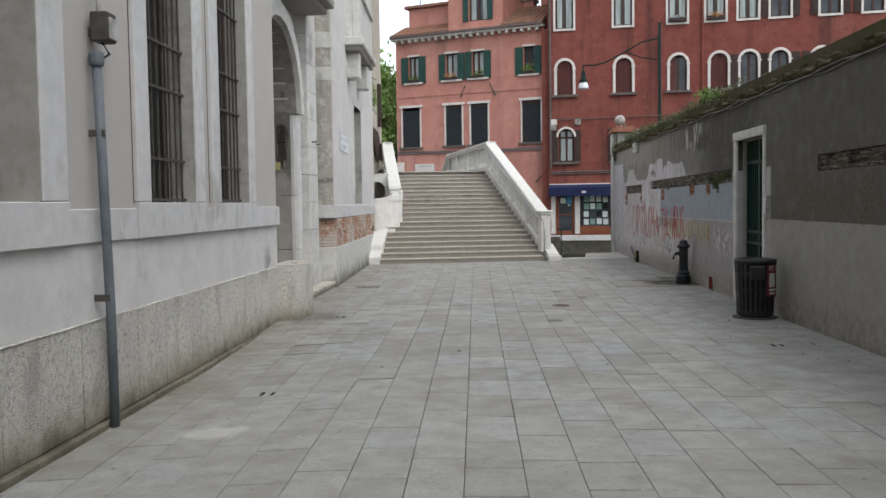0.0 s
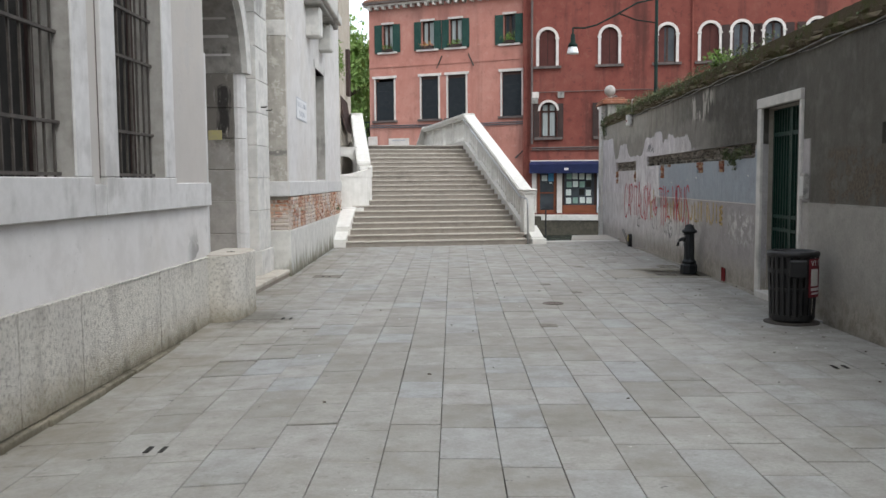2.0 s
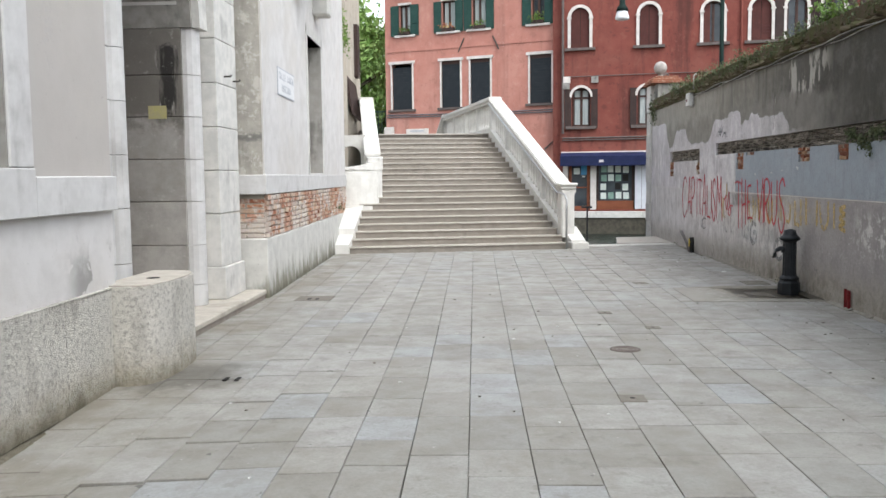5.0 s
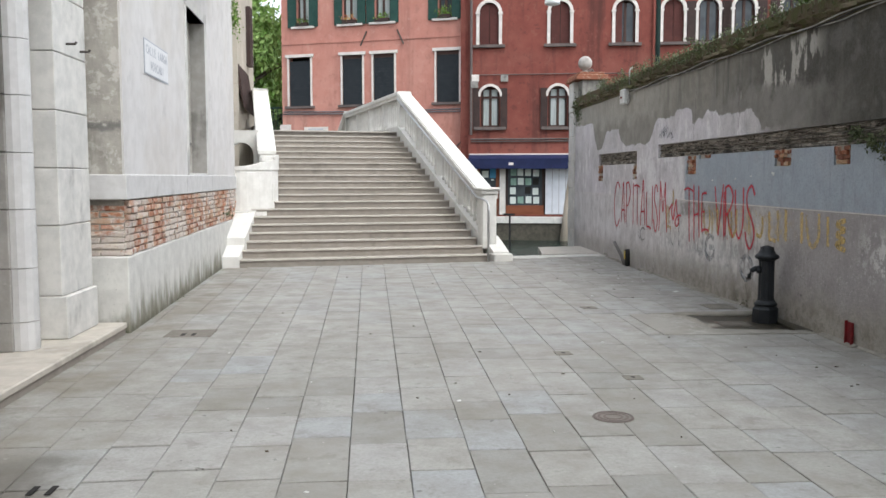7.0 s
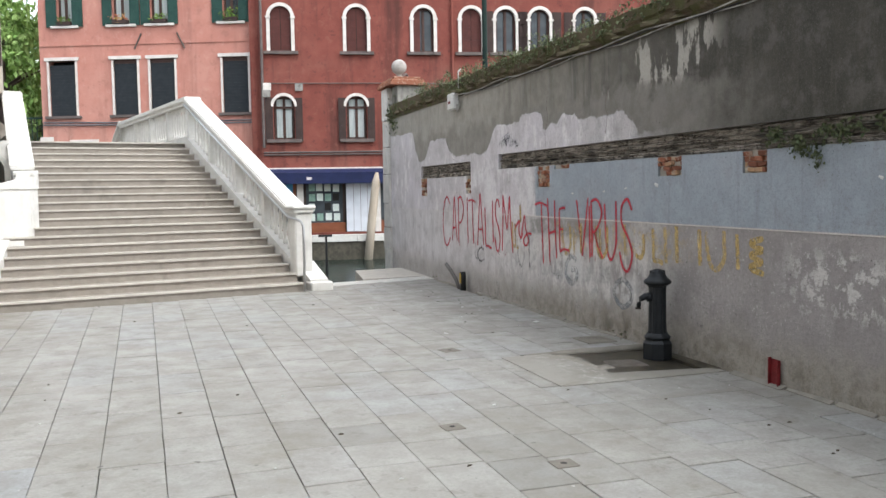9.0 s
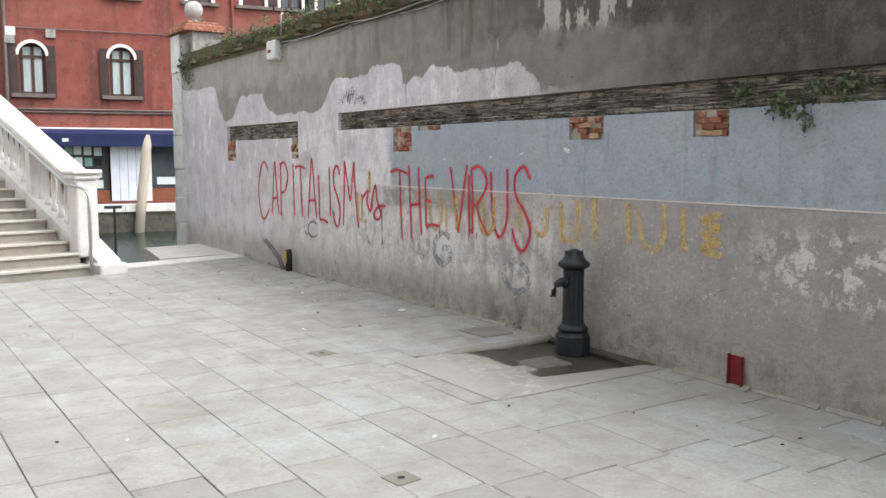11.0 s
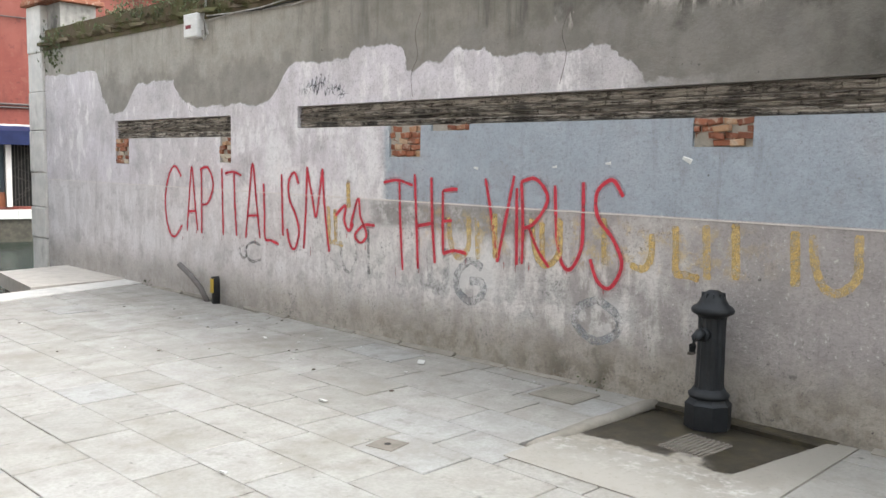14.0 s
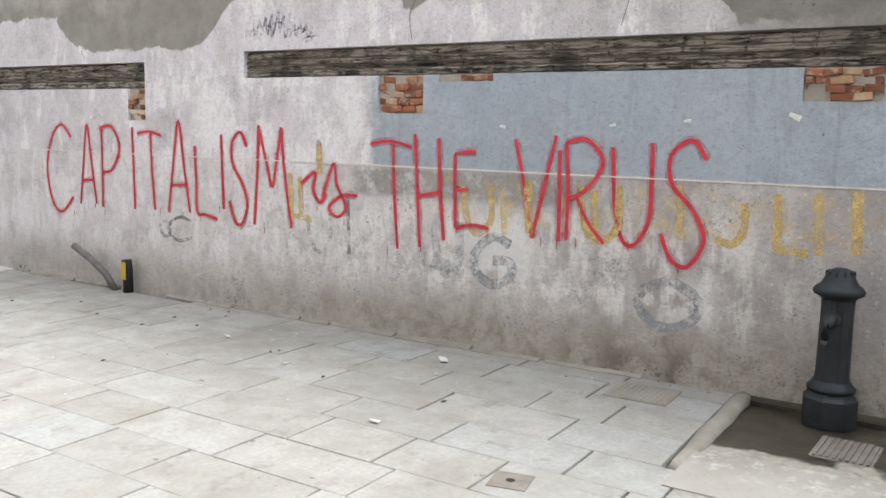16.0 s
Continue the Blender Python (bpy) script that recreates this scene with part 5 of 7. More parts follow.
for i, (a, b) in enumerate(pup):
    w = part("window", arch_band((a + b) / 2, 0.001, 0.002, 8.0, 8.0, 0.3, 0.31, pk_at), TRIM, pink, "window with open green shutters")
    part("lintel", block(pk_at, a - 0.05, b + 0.05, -0.05, 0.1, 9.22, 9.31), TRIM, w)
    part("sill", block(pk_at, a - 0.25, b + 0.25, -0.10, 0.1, 7.79, 7.88), TRIM, w)
    casement(w, pk_at, a, b, 7.88, 9.22, i != 0)
    open_shutters(w, pk_at, a, b, 7.84, 9.2, SHUTTER_GREEN, 0.40 if i in (0, 3) else 0.36)
    part("flower_box", block(pk_at, a + 0.02, b - 0.02, -0.16, -0.01, 7.90, 8.02), SHUTTER_DARK, w)
    bm = bmesh.new()
    clump(bm, pk_at((a + b) / 2, -0.06, 8.10), (0.16, 0.06, 0.07 if i else 0.16), 60 if i else 130, 0.05, rng)
    tagged(part("flowers", bm, FLOWER if i == 2 else FERN, w), kind="stuff")
part("string_course", block(pk_at, 0, 8.15, -0.03, 0.0, 7.14, 7.2), PINK, pink)
for z, d in ((4.27, 0.03), (4.18, 0.05)):
    part("pipe", tube([pk_at(0.02, -d, z), pk_at(4, -d, z - 0.02), pk_at(8.1, -d, z + 0.05)], 0.025, 6), PIPE_GREY, pink)
part("downpipe", tube([pk_at(0.05, -0.08, 9.6), pk_at(0.05, -0.08, 3.0), pk_at(0.5, -0.08, 2.6)], 0.055, 8), TRIM_DARK, pink)
for u, z, s in ((2.85, 7.25, -1), (4.2, 7.25, 1)):
    part("tie_rod", tube([pk_at(u, -0.05, z + 0.28), pk_at(u + 0.28 * s, -0.05, z - 0.3)], 0.03, 6), GRATE_IRON, pink)
part("base_stone", block(pk_at, 7.75, 8.25, -0.05, 0.2, 3.2, 3.78), TRIM, pink)
part("ledge_sign", block(pk_at, 6.0, 7.1, -0.06, 0.0, 3.2, 3.66), TRIM, pink, "small white panel with worn print")
part("sign_bar", block(pk_at, 6.2, 6.9, -0.07, -0.06, 3.53, 3.59), SIGN_INK, pink)
# eaves with white dentils
part("eave", block(pk_at, -0.02, 8.3, -0.32, 0.1, 10.08, 10.2), TRIM, pink)
part("gutter", block(pk_at, -0.02, 8.32, -0.42, -0.28, 10.17, 10.28), TRIM_DARK, pink)
part("frieze", block(pk_at, 0.0, 8.15, -0.01, 0.3, 9.95, 10.08), PINK, pink)
for i in range(21):
    u = 0.25 + i * 0.385
    part("dentil", block(pk_at, u, u + 0.13, -0.28, 0.0, 9.93, 10.075), TRIM, pink)


def tiled_roof(at, u0, u1, d0, d1, z0, z1, parent):
    bm = bmesh.new()
    n = int((u1 - u0) / 0.22)
    for i in range(n):
        u = u0 + (i + 0.5) * (u1 - u0) / n
        for j in range(int((d1 - d0) / 0.45)):
            m = int((d1 - d0) / 0.45)
            f0, f1 = j / m, (j + 1.15) / m
            rows = []
            for f in (f0, f1):
                lift = 0.03 * (1 - (f - f0) * m)
                rows.append([bm.verts.new(at(u + 0.095 * math.cos(a), d0 + (d1 - d0) * f, z0 + (z1 - z0) * f + 0.07 * math.sin(a) + lift)) for a in (math.pi * k / 4 for k in range(5))])
            for k in range(4):
                bm.faces.new((rows[0][k], rows[0][k + 1], rows[1][k + 1], rows[1][k]))
            bm.faces.new(rows[0])
    tagged(part("roof_tiles", bm, ROOF_TILE, parent, "rows of curved clay tiles"), kind="stuff")
    base = bmesh.new()
    vs = [base.verts.new(at(u, d, z)) for u, d, z in ((u0, d0, z0 - 0.02), (u1, d0, z0 - 0.02), (u1, d1, z1 - 0.02), (u0, d1, z1 - 0.02), (u0, d0, z0 - 0.12), (u1, d0, z0 - 0.12), (u1, d1, z0 - 0.12), (u0, d1, z0 - 0.12))]
    for q in ((0, 1, 2, 3), (4, 5, 6, 7), (0, 1, 5, 4), (1, 2, 6, 5), (2, 3, 7, 6), (3, 0, 4, 7)):
        base.faces.new([vs[i] for i in q])
    part("roof_base", base, ROOF_TILE, parent)


tiled_roof(pk_at, 0.0, 2.2, -0.38, 2.1, 10.27, 11.55, pink)
tiled_roof(pk_at, 5.15, 8.3, -0.38, 1.3, 10.27, 11.0, pink)
# dormer with a window, raised attic and chimneys
dr = part("dormer", pierced(2.2, 5.15, 10.2, 12.7, [(3.0, 4.0, 10.75, 12.3)], 0.3, lambda u, d, z: pk_at(u, d + 0.1, z)), PINK, pink)
part("dormer_body", block(pk_at, 2.2, 5.15, 0.7, 4, 10.2, 12.7), PINK, dr)
part("dormer_eave", block(pk_at, 1.9, 5.4, -0.2, 4, 12.7, 12.85), TRIM_DARK, dr)
casement(dr, lambda u, d, z: pk_at(u, d + 0.1, z), 3.0, 4.0, 10.75, 12.3, True)
part("shutter", block(pk_at, 4.03, 4.3, 0.0, 0.08, 10.75, 12.3), SHUTTER_GREEN, dr)
part("shutter", block(pk_at, 2.7, 2.97, 0.0, 0.08, 10.75, 12.3), SHUTTER_GREEN, dr)
part("attic", block(pk_at, 5.15, 8.0, 1.31, 5, 10.2, 12.0), PINK, pink)
part("attic_eave", block(pk_at, 5.1, 8.2, 1.12, 5, 12.0, 12.14), ROOF_TILE, pink)
ter = part("roof_terrace", block(pk_at, 5.5, 7.8, 2.2, 2.25, 12.35, 12.40), TRIM, pink, "thin roof terrace railing")
for u in (5.5, 7.75):
    part("terrace_post", block(pk_at, u, u + 0.05, 2.2, 2.25, 12.1, 14.2), PIPE_GREY, ter)
part("terrace_rail", block(pk_at, 5.5, 7.8, 2.2, 2.24, 12.75, 12.79), PIPE_GREY, ter)
for u, h in ((0.35, 12.2), (1.3, 11.9)):
    ch = part("chimney", block(pk_at, u, u + 0.55, 2.2, 2.8, 10.6, h), PINK, pink)
    part("chimney_cap", block(pk_at, u - 0.08, u + 0.63, 2.1, 2.9, h, h + 0.14), TRIM_DARK, ch)
    part("chimney_pot", block(pk_at, u + 0.12, u + 0.4, 2.3, 2.7, h + 0.14, h + 0.45), ROOF_TILE, ch)

red = thing("red_house", pose(0, 0, 0), "deep red rendered house with arched windows and shop", "house")
first = [3.75, 6.46, 8.90, 10.68, 11.97, 13.27, 15.0]
second = [3.74, 6.43, 8.86, 10.53, 11.92, 13.28, 15.35, 17.1]
ground_w = [3.80, 6.40]
holes = [(ru(x) - 0.38, ru(x) + 0.38, 6.68, 8.30) for x in first]
holes += [(ru(x) - 0.42, ru(x) + 0.42, 9.8, 11.7) for x in second]
holes += [(ru(x) - 0.37, ru(x) + 0.37, 3.50, 5.06) for x in ground_w]
shop = (ru(3.12), ru(9.3), 0.06, 2.05)
part("wall", pierced(0.0, 22, -0.1, 15.0, holes + [shop], 0.4, rd_at), RED, red)
part("side_wall", block(rd_at, -0.001, 0.0, 0.4, 12, -0.1, 15.0), RED, red)
part("room", block(rd_at, 0.1, 21.8, 1.6, 1.65, 0, 15), ROOM_DARK, red)
part("eave", block(rd_at, -0.1, 22, -0.4, 0.4, 15.0, 15.3), TRIM, red)
for i, x in enumerate(first):
    u = ru(x)
    w = part("window", arch_fill(u, 0.38, 7.92, 8.30, 0.3, lambda a, d, z: rd_at(a, d + 0.02, z)), RED, red, "arched window with white stone surround")
    part("surround", arch_band(u, 0.38, 0.50, 7.92, 6.68, -0.06, 0.08, rd_at), TRIM, w)
    for s in (-1, 1):
        part("impost", block(rd_at, u + s * 0.44 - 0.09, u + s * 0.44 + 0.09, -0.09, 0.02, 7.86, 7.93), TRIM, w)
    part("sill", block(rd_at, u - 0.62, u + 0.62, -0.14, 0.1, 6.57, 6.68), TRIM_DARK, w)
    if i in (0, 1, 3):
        for a, b in ((u - 0.375, u - 0.01), (u + 0.01, u + 0.375)):
            part("shutter", block(rd_at, a, b, 0.08, 0.12, 6.68, 8.28), SHUTTER_BROWN, w)
            for k in range(12):
                part("shutter_slat", block(rd_at, a + 0.04, b - 0.04, 0.065, 0.08, 6.78 + k * 0.12, 6.86 + k * 0.12), SHUTTER_BROWN, w)
    else:
        casement(w, rd_at, u - 0.36, u + 0.36, 6.68, 8.28, False)
        if i > 3:
            open_shutters(w, rd_at, u - 0.46, u + 0.46, 6.7, 8.2, SHUTTER_DARK, 0.34)
        else:
            part("shutter", block(rd_at, u - 0.37, u - 0.12, 0.08, 0.11, 6.68, 8.25), SHUTTER_BROWN, w)
for i, x in enumerate(second):
    u = ru(x)
    w = part("window", block(rd_at, u - 0.5, u + 0.5, -0.05, 0.06, 11.7, 11.82), TRIM, red, "plain window with white stone surround")
    for a, b, c, e in ((u - 0.52, u - 0.42, 9.7, 11.7), (u + 0.42, u + 0.52, 9.7, 11.7), (u - 0.42, u + 0.42, 9.7, 9.8)):
        part("surround", block(rd_at, a, b, -0.06, 0.1, c, e), TRIM, w)
    casement(w, rd_at, u - 0.42, u + 0.42, 9.8, 11.7, i < 5)
    if i > 4:
        open_shutters(w, rd_at, u - 0.5, u + 0.5, 9.8, 11.7, SHUTTER_DARK, 0.3)
    if i in (2, 3):
        part("flower_box", block(rd_at, u - 0.4, u + 0.4, -0.2, -0.03, 9.82, 9.98), SHUTTER_DARK, w)
        bm = bmesh.new()
        clump(bm, rd_at(u, -0.1, 10.05), (0.18, 0.05, 0.05), 70, 0.05, rng)
        tagged(part("flowers", bm, FLOWER if i == 3 else CURTAIN, w), kind="stuff")
for x in ground_w:
    u = ru(x)
    w = part("window", arch_fill(u, 0.37, 4.69, 5.06, 0.3, lambda a, d, z: rd_at(a, d + 0.02, z)), RED, red, "arched window with dark folded shutters")
    part("hood", arch_band(u, 0.38, 0.48, 4.69, 4.69, -0.08, 0.06, rd_at), TRIM, w)
    part("sill", block(rd_at, u - 0.62, u + 0.62, -0.16, 0.1, 3.38, 3.5), TRIM_DARK, w)
    casement(w, rd_at, u - 0.35, u + 0.35, 3.5, 5.03, True)
    part("transom", block(rd_at, u - 0.36, u + 0.36, 0.10, 0.18, 4.62, 4.70), FRAME_WOOD, w)
    open_shutters(w, rd_at, u - 0.38, u + 0.38, 3.42, 5.0, SHUTTER_DARK, 0.27)
for z, a, b, r in ((5.52, 0.3, 9, 0.02), (3.02, 0.1, 12, 0.035), (2.93, 0.1, 12, 0.025)):
    part("pipe", tube([rd_at(a, -0.05, z), rd_at((a + b) / 2, -0.05, z + 0.02), rd_at(b, -0.05, z - 0.03)], r, 6), TRIM_DARK, red)
for u, z, mt in ((0.28, 5.4, TRIM), (0.25, 5.15, GREY_STONE), (1.42, 5.38, GREY_STONE)):
    part("meter_box", block(rd_at, u - 0.14, u + 0.14, -0.12, 0, z - 0.13, z + 0.13), mt, red)
part("downpipe", tube([rd_at(0.12, -0.07, 14.5), rd_at(0.12, -0.07, 3.2)], 0.05, 8), TRIM_DARK, red)
part("downpipe", tube([rd_at(7.1, -0.07, 14.5), rd_at(7.1, -0.07, 3.2)], 0.045, 8), RED, red)
# shop front
front = part("shop_front", block(rd_at, shop[0], shop[1], 0.30, 0.36, 0.06, 2.05), ROOM_DARK, red, "dark sheet painted for the unlit shop interior")
part("awning", prism(bmesh.new(), [rd_at(0.05, -0.05, 0)[:2], rd_at(8.6, -0.05, 0)[:2], rd_at(8.6, -0.55, 0)[:2], rd_at(0.05, -0.55, 0)[:2]], [2.2, 2.2, 1.86, 1.86], [2.42, 2.42, 2.26, 2.26]), NAVY, red, "navy blue shop awning")
part("awning_rail", block(rd_at, 0.05, 8.6, -0.08, 0.0, 2.41, 2.46), TRIM, red)
part("awning_mark", block(rd_at, 1.62, 1.8, -0.558, -0.553, 2.0, 2.1), TRIM, red)
for a, b in ((0.12, 0.32), (1.25, 1.48), (4.12, 4.32), (5.35, 5.5), (6.3, 6.4)):
    part("pier", block(rd_at, a, b, -0.03, 0.3, 0.06, 2.1), TRIM, front)
d = part("shop_door", block(rd_at, 0.35, 1.22, 0.16, 0.2, 0.06, 2.02), GLASS, front, "glazed shop door with notices")
for a, b, c, e in ((0.35, 0.47, 0.06, 2.02), (1.1, 1.22, 0.06, 2.02), (0.35, 1.22, 0.06, 0.2), (0.35, 1.22, 0.95, 1.0), (0.35, 1.22, 1.92, 2.02)):
    part("door_frame", block(rd_at, a, b, 0.11, 0.16, c, e), SHOP_WOOD, d)
for a, z, w_, h_, mt in ((0.55, 1.52, 0.25, 0.26, PAPER_A), (0.85, 1.5, 0.26, 0.4, PAPER_B), (0.9, 1.4, 0.12, 0.06, PAPER_A)):
    part("notice", block(rd_at, a, a + w_, 0.15, 0.158, z, z + h_), mt, d)
v = part("shop_window", block(rd_at, 1.5, 3.0, 0.16, 0.2, 0.42, 2.02), GLASS, front, "shop window full of notices")
part("window_base", block(rd_at, 1.5, 3.0, 0.08, 0.25, 0.06, 0.42), SHOP_WOOD, v)
for a in (1.5, 2.92):
    part("window_frame", block(rd_at, a, a + 0.08, 0.1, 0.16, 0.42, 2.02), SHUTTER_DARK, v)
for i in range(4):
    for j in range(4):
        if rng.random() < 0.85:
            a, z = 1.66 + i * 0.30 + rng.uniform(-0.02, 0.02), 0.5 + j * 0.36 + rng.uniform(-0.02, 0.02)
            part("notice", block(rd_at, a, a + 0.23, 0.148, 0.156, z, z + 0.27), (PAPER_A, PAPER_A, PAPER_C, ROOM_DARK)[rng.randrange(4)], v)
part("panel_shutter", block(rd_at, 3.05, 4.1, 0.0, 0.1, 0.08, 1.95), SHOP_WHITE, front, "closed white shop shutter")
for i in range(3):
    part("panel_groove", block(rd_at, 3.05 + 0.26 * (i + 1), 3.062 + 0.26 * (i + 1), -0.006, 0.0, 0.1, 1.94), TRIM_DARK, front)
v2 = part("shop_window", block(rd_at, 4.33, 5.33, 0.16, 0.2, 0.48, 2.02), GLASS, front, "second shop window over wooden base")
part("window_base", block(rd_at, 4.33, 5.33, 0.08, 0.25, 0.06, 0.48), SHOP_WOOD, v2)
part("display", block(rd_at, 4.5, 5.2, 0.13, 0.155, 0.6, 0.85), PAPER_A, v2)
for i in range(9):
    u = 5.52 + i * 0.09
    part("grille_bar", tube([rd_at(u, 0.1, 0.06), rd_at(u, 0.1, 1.95)], 0.012, 5), GRATE_IRON, front)
    part("grille_bar", tube([rd_at(5.52 + (i % 5) * 0.18, 0.09, 0.2 + i * 0.19), rd_at(5.52 + ((i + 2) % 5) * 0.18, 0.09, 0.4 + i * 0.19)], 0.008, 4), GRATE_IRON, front)

# pale mooring post leaning in the canal
mp = thing("mooring_post", pose(6.28, 39.6, -1.4), "bleached leaning wooden mooring post in the canal", "mooring post")
part("post", tube([(0, 0, 0), (0.2, 0.02, 1.8), (0.40, 0.05, 3.3), (0.44, 0.05, 3.62)], [0.15, 0.15, 0.14, 0.05], 10), WOOD_POST, mp, smooth=True)

# street lamp behind the garden wall
lamp = thing("street_lamp", pose(4.62, 23.2, 0), "dark green lamp post with a hanging glass lantern", "street lamp")
part("post", tube([(0, 0, 0), (0, 0, 3.0), (0, 0, 6.25)], [0.055, 0.046, 0.038], 10), POLE_GREEN, lamp, smooth=True)
arm = [(0, 0, 5.85), (-0.5, -0.15, 5.72), (-1.0, -0.35, 5.42), (-1.5, -0.55, 5.15), (-1.8, -0.68, 5.06), (-2.08, -0.78, 5.05)]
part("arm", tube(arm, 0.022, 6), POLE_GREEN, lamp, smooth=True)
part("brace", tube([(0, 0, 5.28), (-0.5, -0.15, 5.32), (-0.95, -0.32, 5.45)], 0.015, 6), POLE_GREEN, lamp, smooth=True)
lc = (-2.08, -0.78)
hd = part("lantern", lathe([(0.02, 5.05), (0.02, 4.92), (0.05, 4.90), (0.06, 4.72), (0.09, 4.70), (0.12, 4.62)], 12, lc), POLE_GREEN, lamp, smooth=True)
part("glass", lathe([(0.02, 4.47), (0.10, 4.455), (0.132, 4.465), (0.136, 4.49), (0.112, 4.58), (0.085, 4.64), (0.02, 4.645)], 16, lc), LAMP_GLASS, hd, "milky glass bell", True)


# trees and fence left of the pink house
def tree(x, y, z, height, spread, seed):
    r = random.Random(seed)
    t = thing("tree", pose(x, y, z), "leafy bright green broadleaf tree across the canal", "tree", "trees across the canal")
    bm = tube([(0, 0, 0), (0.1, 0.05, height * 0.25), (0.0, 0.1, height * 0.5), (0.15, 0, height * 0.8)], [0.22, 0.18, 0.13, 0.05], 8)
    tips = []
    for i in range(9):
        a, h0 = r.uniform(0, 6.28), height * r.uniform(0.25, 0.65)
        L = spread * r.uniform(0.5, 0.95)
        p1 = (L * 0.5 * math.cos(a), L * 0.5 * math.sin(a), h0 + L * 0.35)
        p2 = (L * math.cos(a), L * math.sin(a), h0 + L * 0.6)
        tube([(0, 0.05, h0), p1, p2], [0.08, 0.05, 0.02], 6, bm)
        tips += [p1, p2]
    part("trunk", bm, BARK, t, smooth=True)
    cr = bmesh.new()
    for i in range(75):
        a, f = r.uniform(0, 6.28), r.uniform(0.08, 1)
        rad = spread * math.sqrt(r.random()) * (math.sin(math.pi * (0.12 + 0.85 * f)) ** 0.6)
        c = (rad * math.cos(a), rad * math.sin(a), height * f + r.uniform(-0.3, 0.3))
        clump(cr, c, (0.42, 0.42, 0.30), 170, 0.13, r)
    part("crown", cr, LEAF, t)
    return t


for x, y, h, s, sd in ((-6.6, 49, 10.0, 2.5, 1), (-8.8, 52, 12.0, 2.8, 2), (-7.2, 55, 9.5, 2.6, 3)):
    tree(x, y, 0, h, s, sd)
fence = thing("garden_fence", pose(0, 0, 0), "dark iron fence before the trees", "fence")
for i in range(28):
    x = -9.5 + i * 0.18
    part("picket", boxed((x, x + 0.03, 46.9 + 0.02 * i - i * 0.055, 46.93 + 0.02 * i - i * 0.055, 0, 4.6)), GREEN_IRON, fence)
for z in (2.9, 4.5):
    part("rail", prism(bmesh.new(), [(-9.5, 46.9), (-4.6, 45.9), (-4.6, 45.95), (-9.5, 46.95)], z, z + 0.06), GREEN_IRON, fence)
hedge = bmesh.new()
hr_ = random.Random(11)
for i in range(60):
    x = -10 + i * 0.09
    clump(hedge, (x, 47.6 - 0.2 * (x + 10), hr_.uniform(0.4, 4.0)), (0.3, 0.3, 0.4), 90, 0.10, hr_)
tagged(part("hedge", hedge, IVY), "dark green hedge behind the fence", "hedge", kind="stuff")
part("party_wall", block(rd_at, -0.32, -0.005, 0.25, 1.6, -0.1, 9.9), RED, red)

# ---- garden wall: beams, brick pieces, coping, ivy, gate ----
for i, (a, b, z0, z1) in enumerate(recess):
    bm = thing("timber_beam", pose(RIGHT + 0.018, (a + b) / 2, (z0 + z1) / 2), "weathered grey-black timber lintel set in the wall", "beam", "timber lintels in the garden wall")
    L = b - a - 0.01
    n = 4
    zz = [-(z1 - z0) / 2 + 0.004, -0.045, -0.01, 0.035, (z1 - z0) / 2 - 0.004]
    r = random.Random(20 + i)
    for k in range(n):
        bb = bmesh.new()
        segs = max(8, int(L / 0.06))
        rows = []
        for s in range(segs + 1):
            y = -L / 2 + L * s / segs
            d = 0.016 + r.uniform(-0.012, 0.012) + (0.012 if k % 2 else 0.0)
            e0, e1 = zz[k] + r.uniform(0, 0.007) + 0.002, zz[k + 1] - r.uniform(0, 0.009) - 0.002
            rows.append([bb.verts.new((dx, y, z)) for dx, z in ((d, e0), (d - 0.007, e0 * 0.7 + e1 * 0.3), (d + 0.004, (e0 + e1) / 2), (d - 0.009, e0 * 0.2 + e1 * 0.8), (d + 0.002, e1), (0.05, e1), (0.05, e0))])
        for p, q in zip(rows, rows[1:]):
            for j in range(7):
                bb.faces.new((p[j], p[(j + 1) % 7], q[(j + 1) % 7], q[j]))
        bb.faces.new(rows[0])
        bb.faces.new(list(reversed(rows[-1])))
        part("split_layer", bb, BEAM, bm)


def brick_mesh(w, h, d, seed):
    r = random.Random(seed)
    bb = bmesh.new()
    cube(bb, -d / 2, d / 2, -w / 2, w / 2, -h / 2, h / 2, min(w, h) * 0.10)
    for v in bb.verts:
        v.co += Vector((r.uniform(-0.008, 0.005), r.uniform(-0.010, 0.008), r.uniform(-0.006, 0.005)))
    return mesh_of("brick", bb, BRICK)


def lay_bricks(parent, x, y0, y1, z0, z1, w, h, seed, gap=0.01, proud=0.012, skip=0.0, depth=0.06, tilt=1.0, kit=None):
    r = random.Random(seed)
    rows = max(1, round((z1 - z0) / (h + gap)))
    hh = (z1 - z0) / rows
    for k in range(rows):
        y = y0 - (0 if k % 2 else w * 0.5)
        while y < y1 - 0.02:
            ww = w * r.uniform(0.85, 1.1)
            a, b = max(y, y0), min(y + ww, y1)
            if b - a > 0.035 and r.random() >= skip:
                ob = new("brick", (kit or bricks)[(seed + k + int(y * 7)) % 5])
                ob.parent = parent
                ob.matrix_basis = pose(x + r.uniform(-proud, proud) * 0.5, (a + b) / 2, z0 + (k + 0.5) * hh, r.uniform(-tilt, tilt), 0, r.uniform(-tilt, tilt)) @ Matrix.Diagonal((depth / 0.06, (b - a - gap) / 0.2, (hh - gap) / 0.06, 1))
            y += ww + gap * 0.2


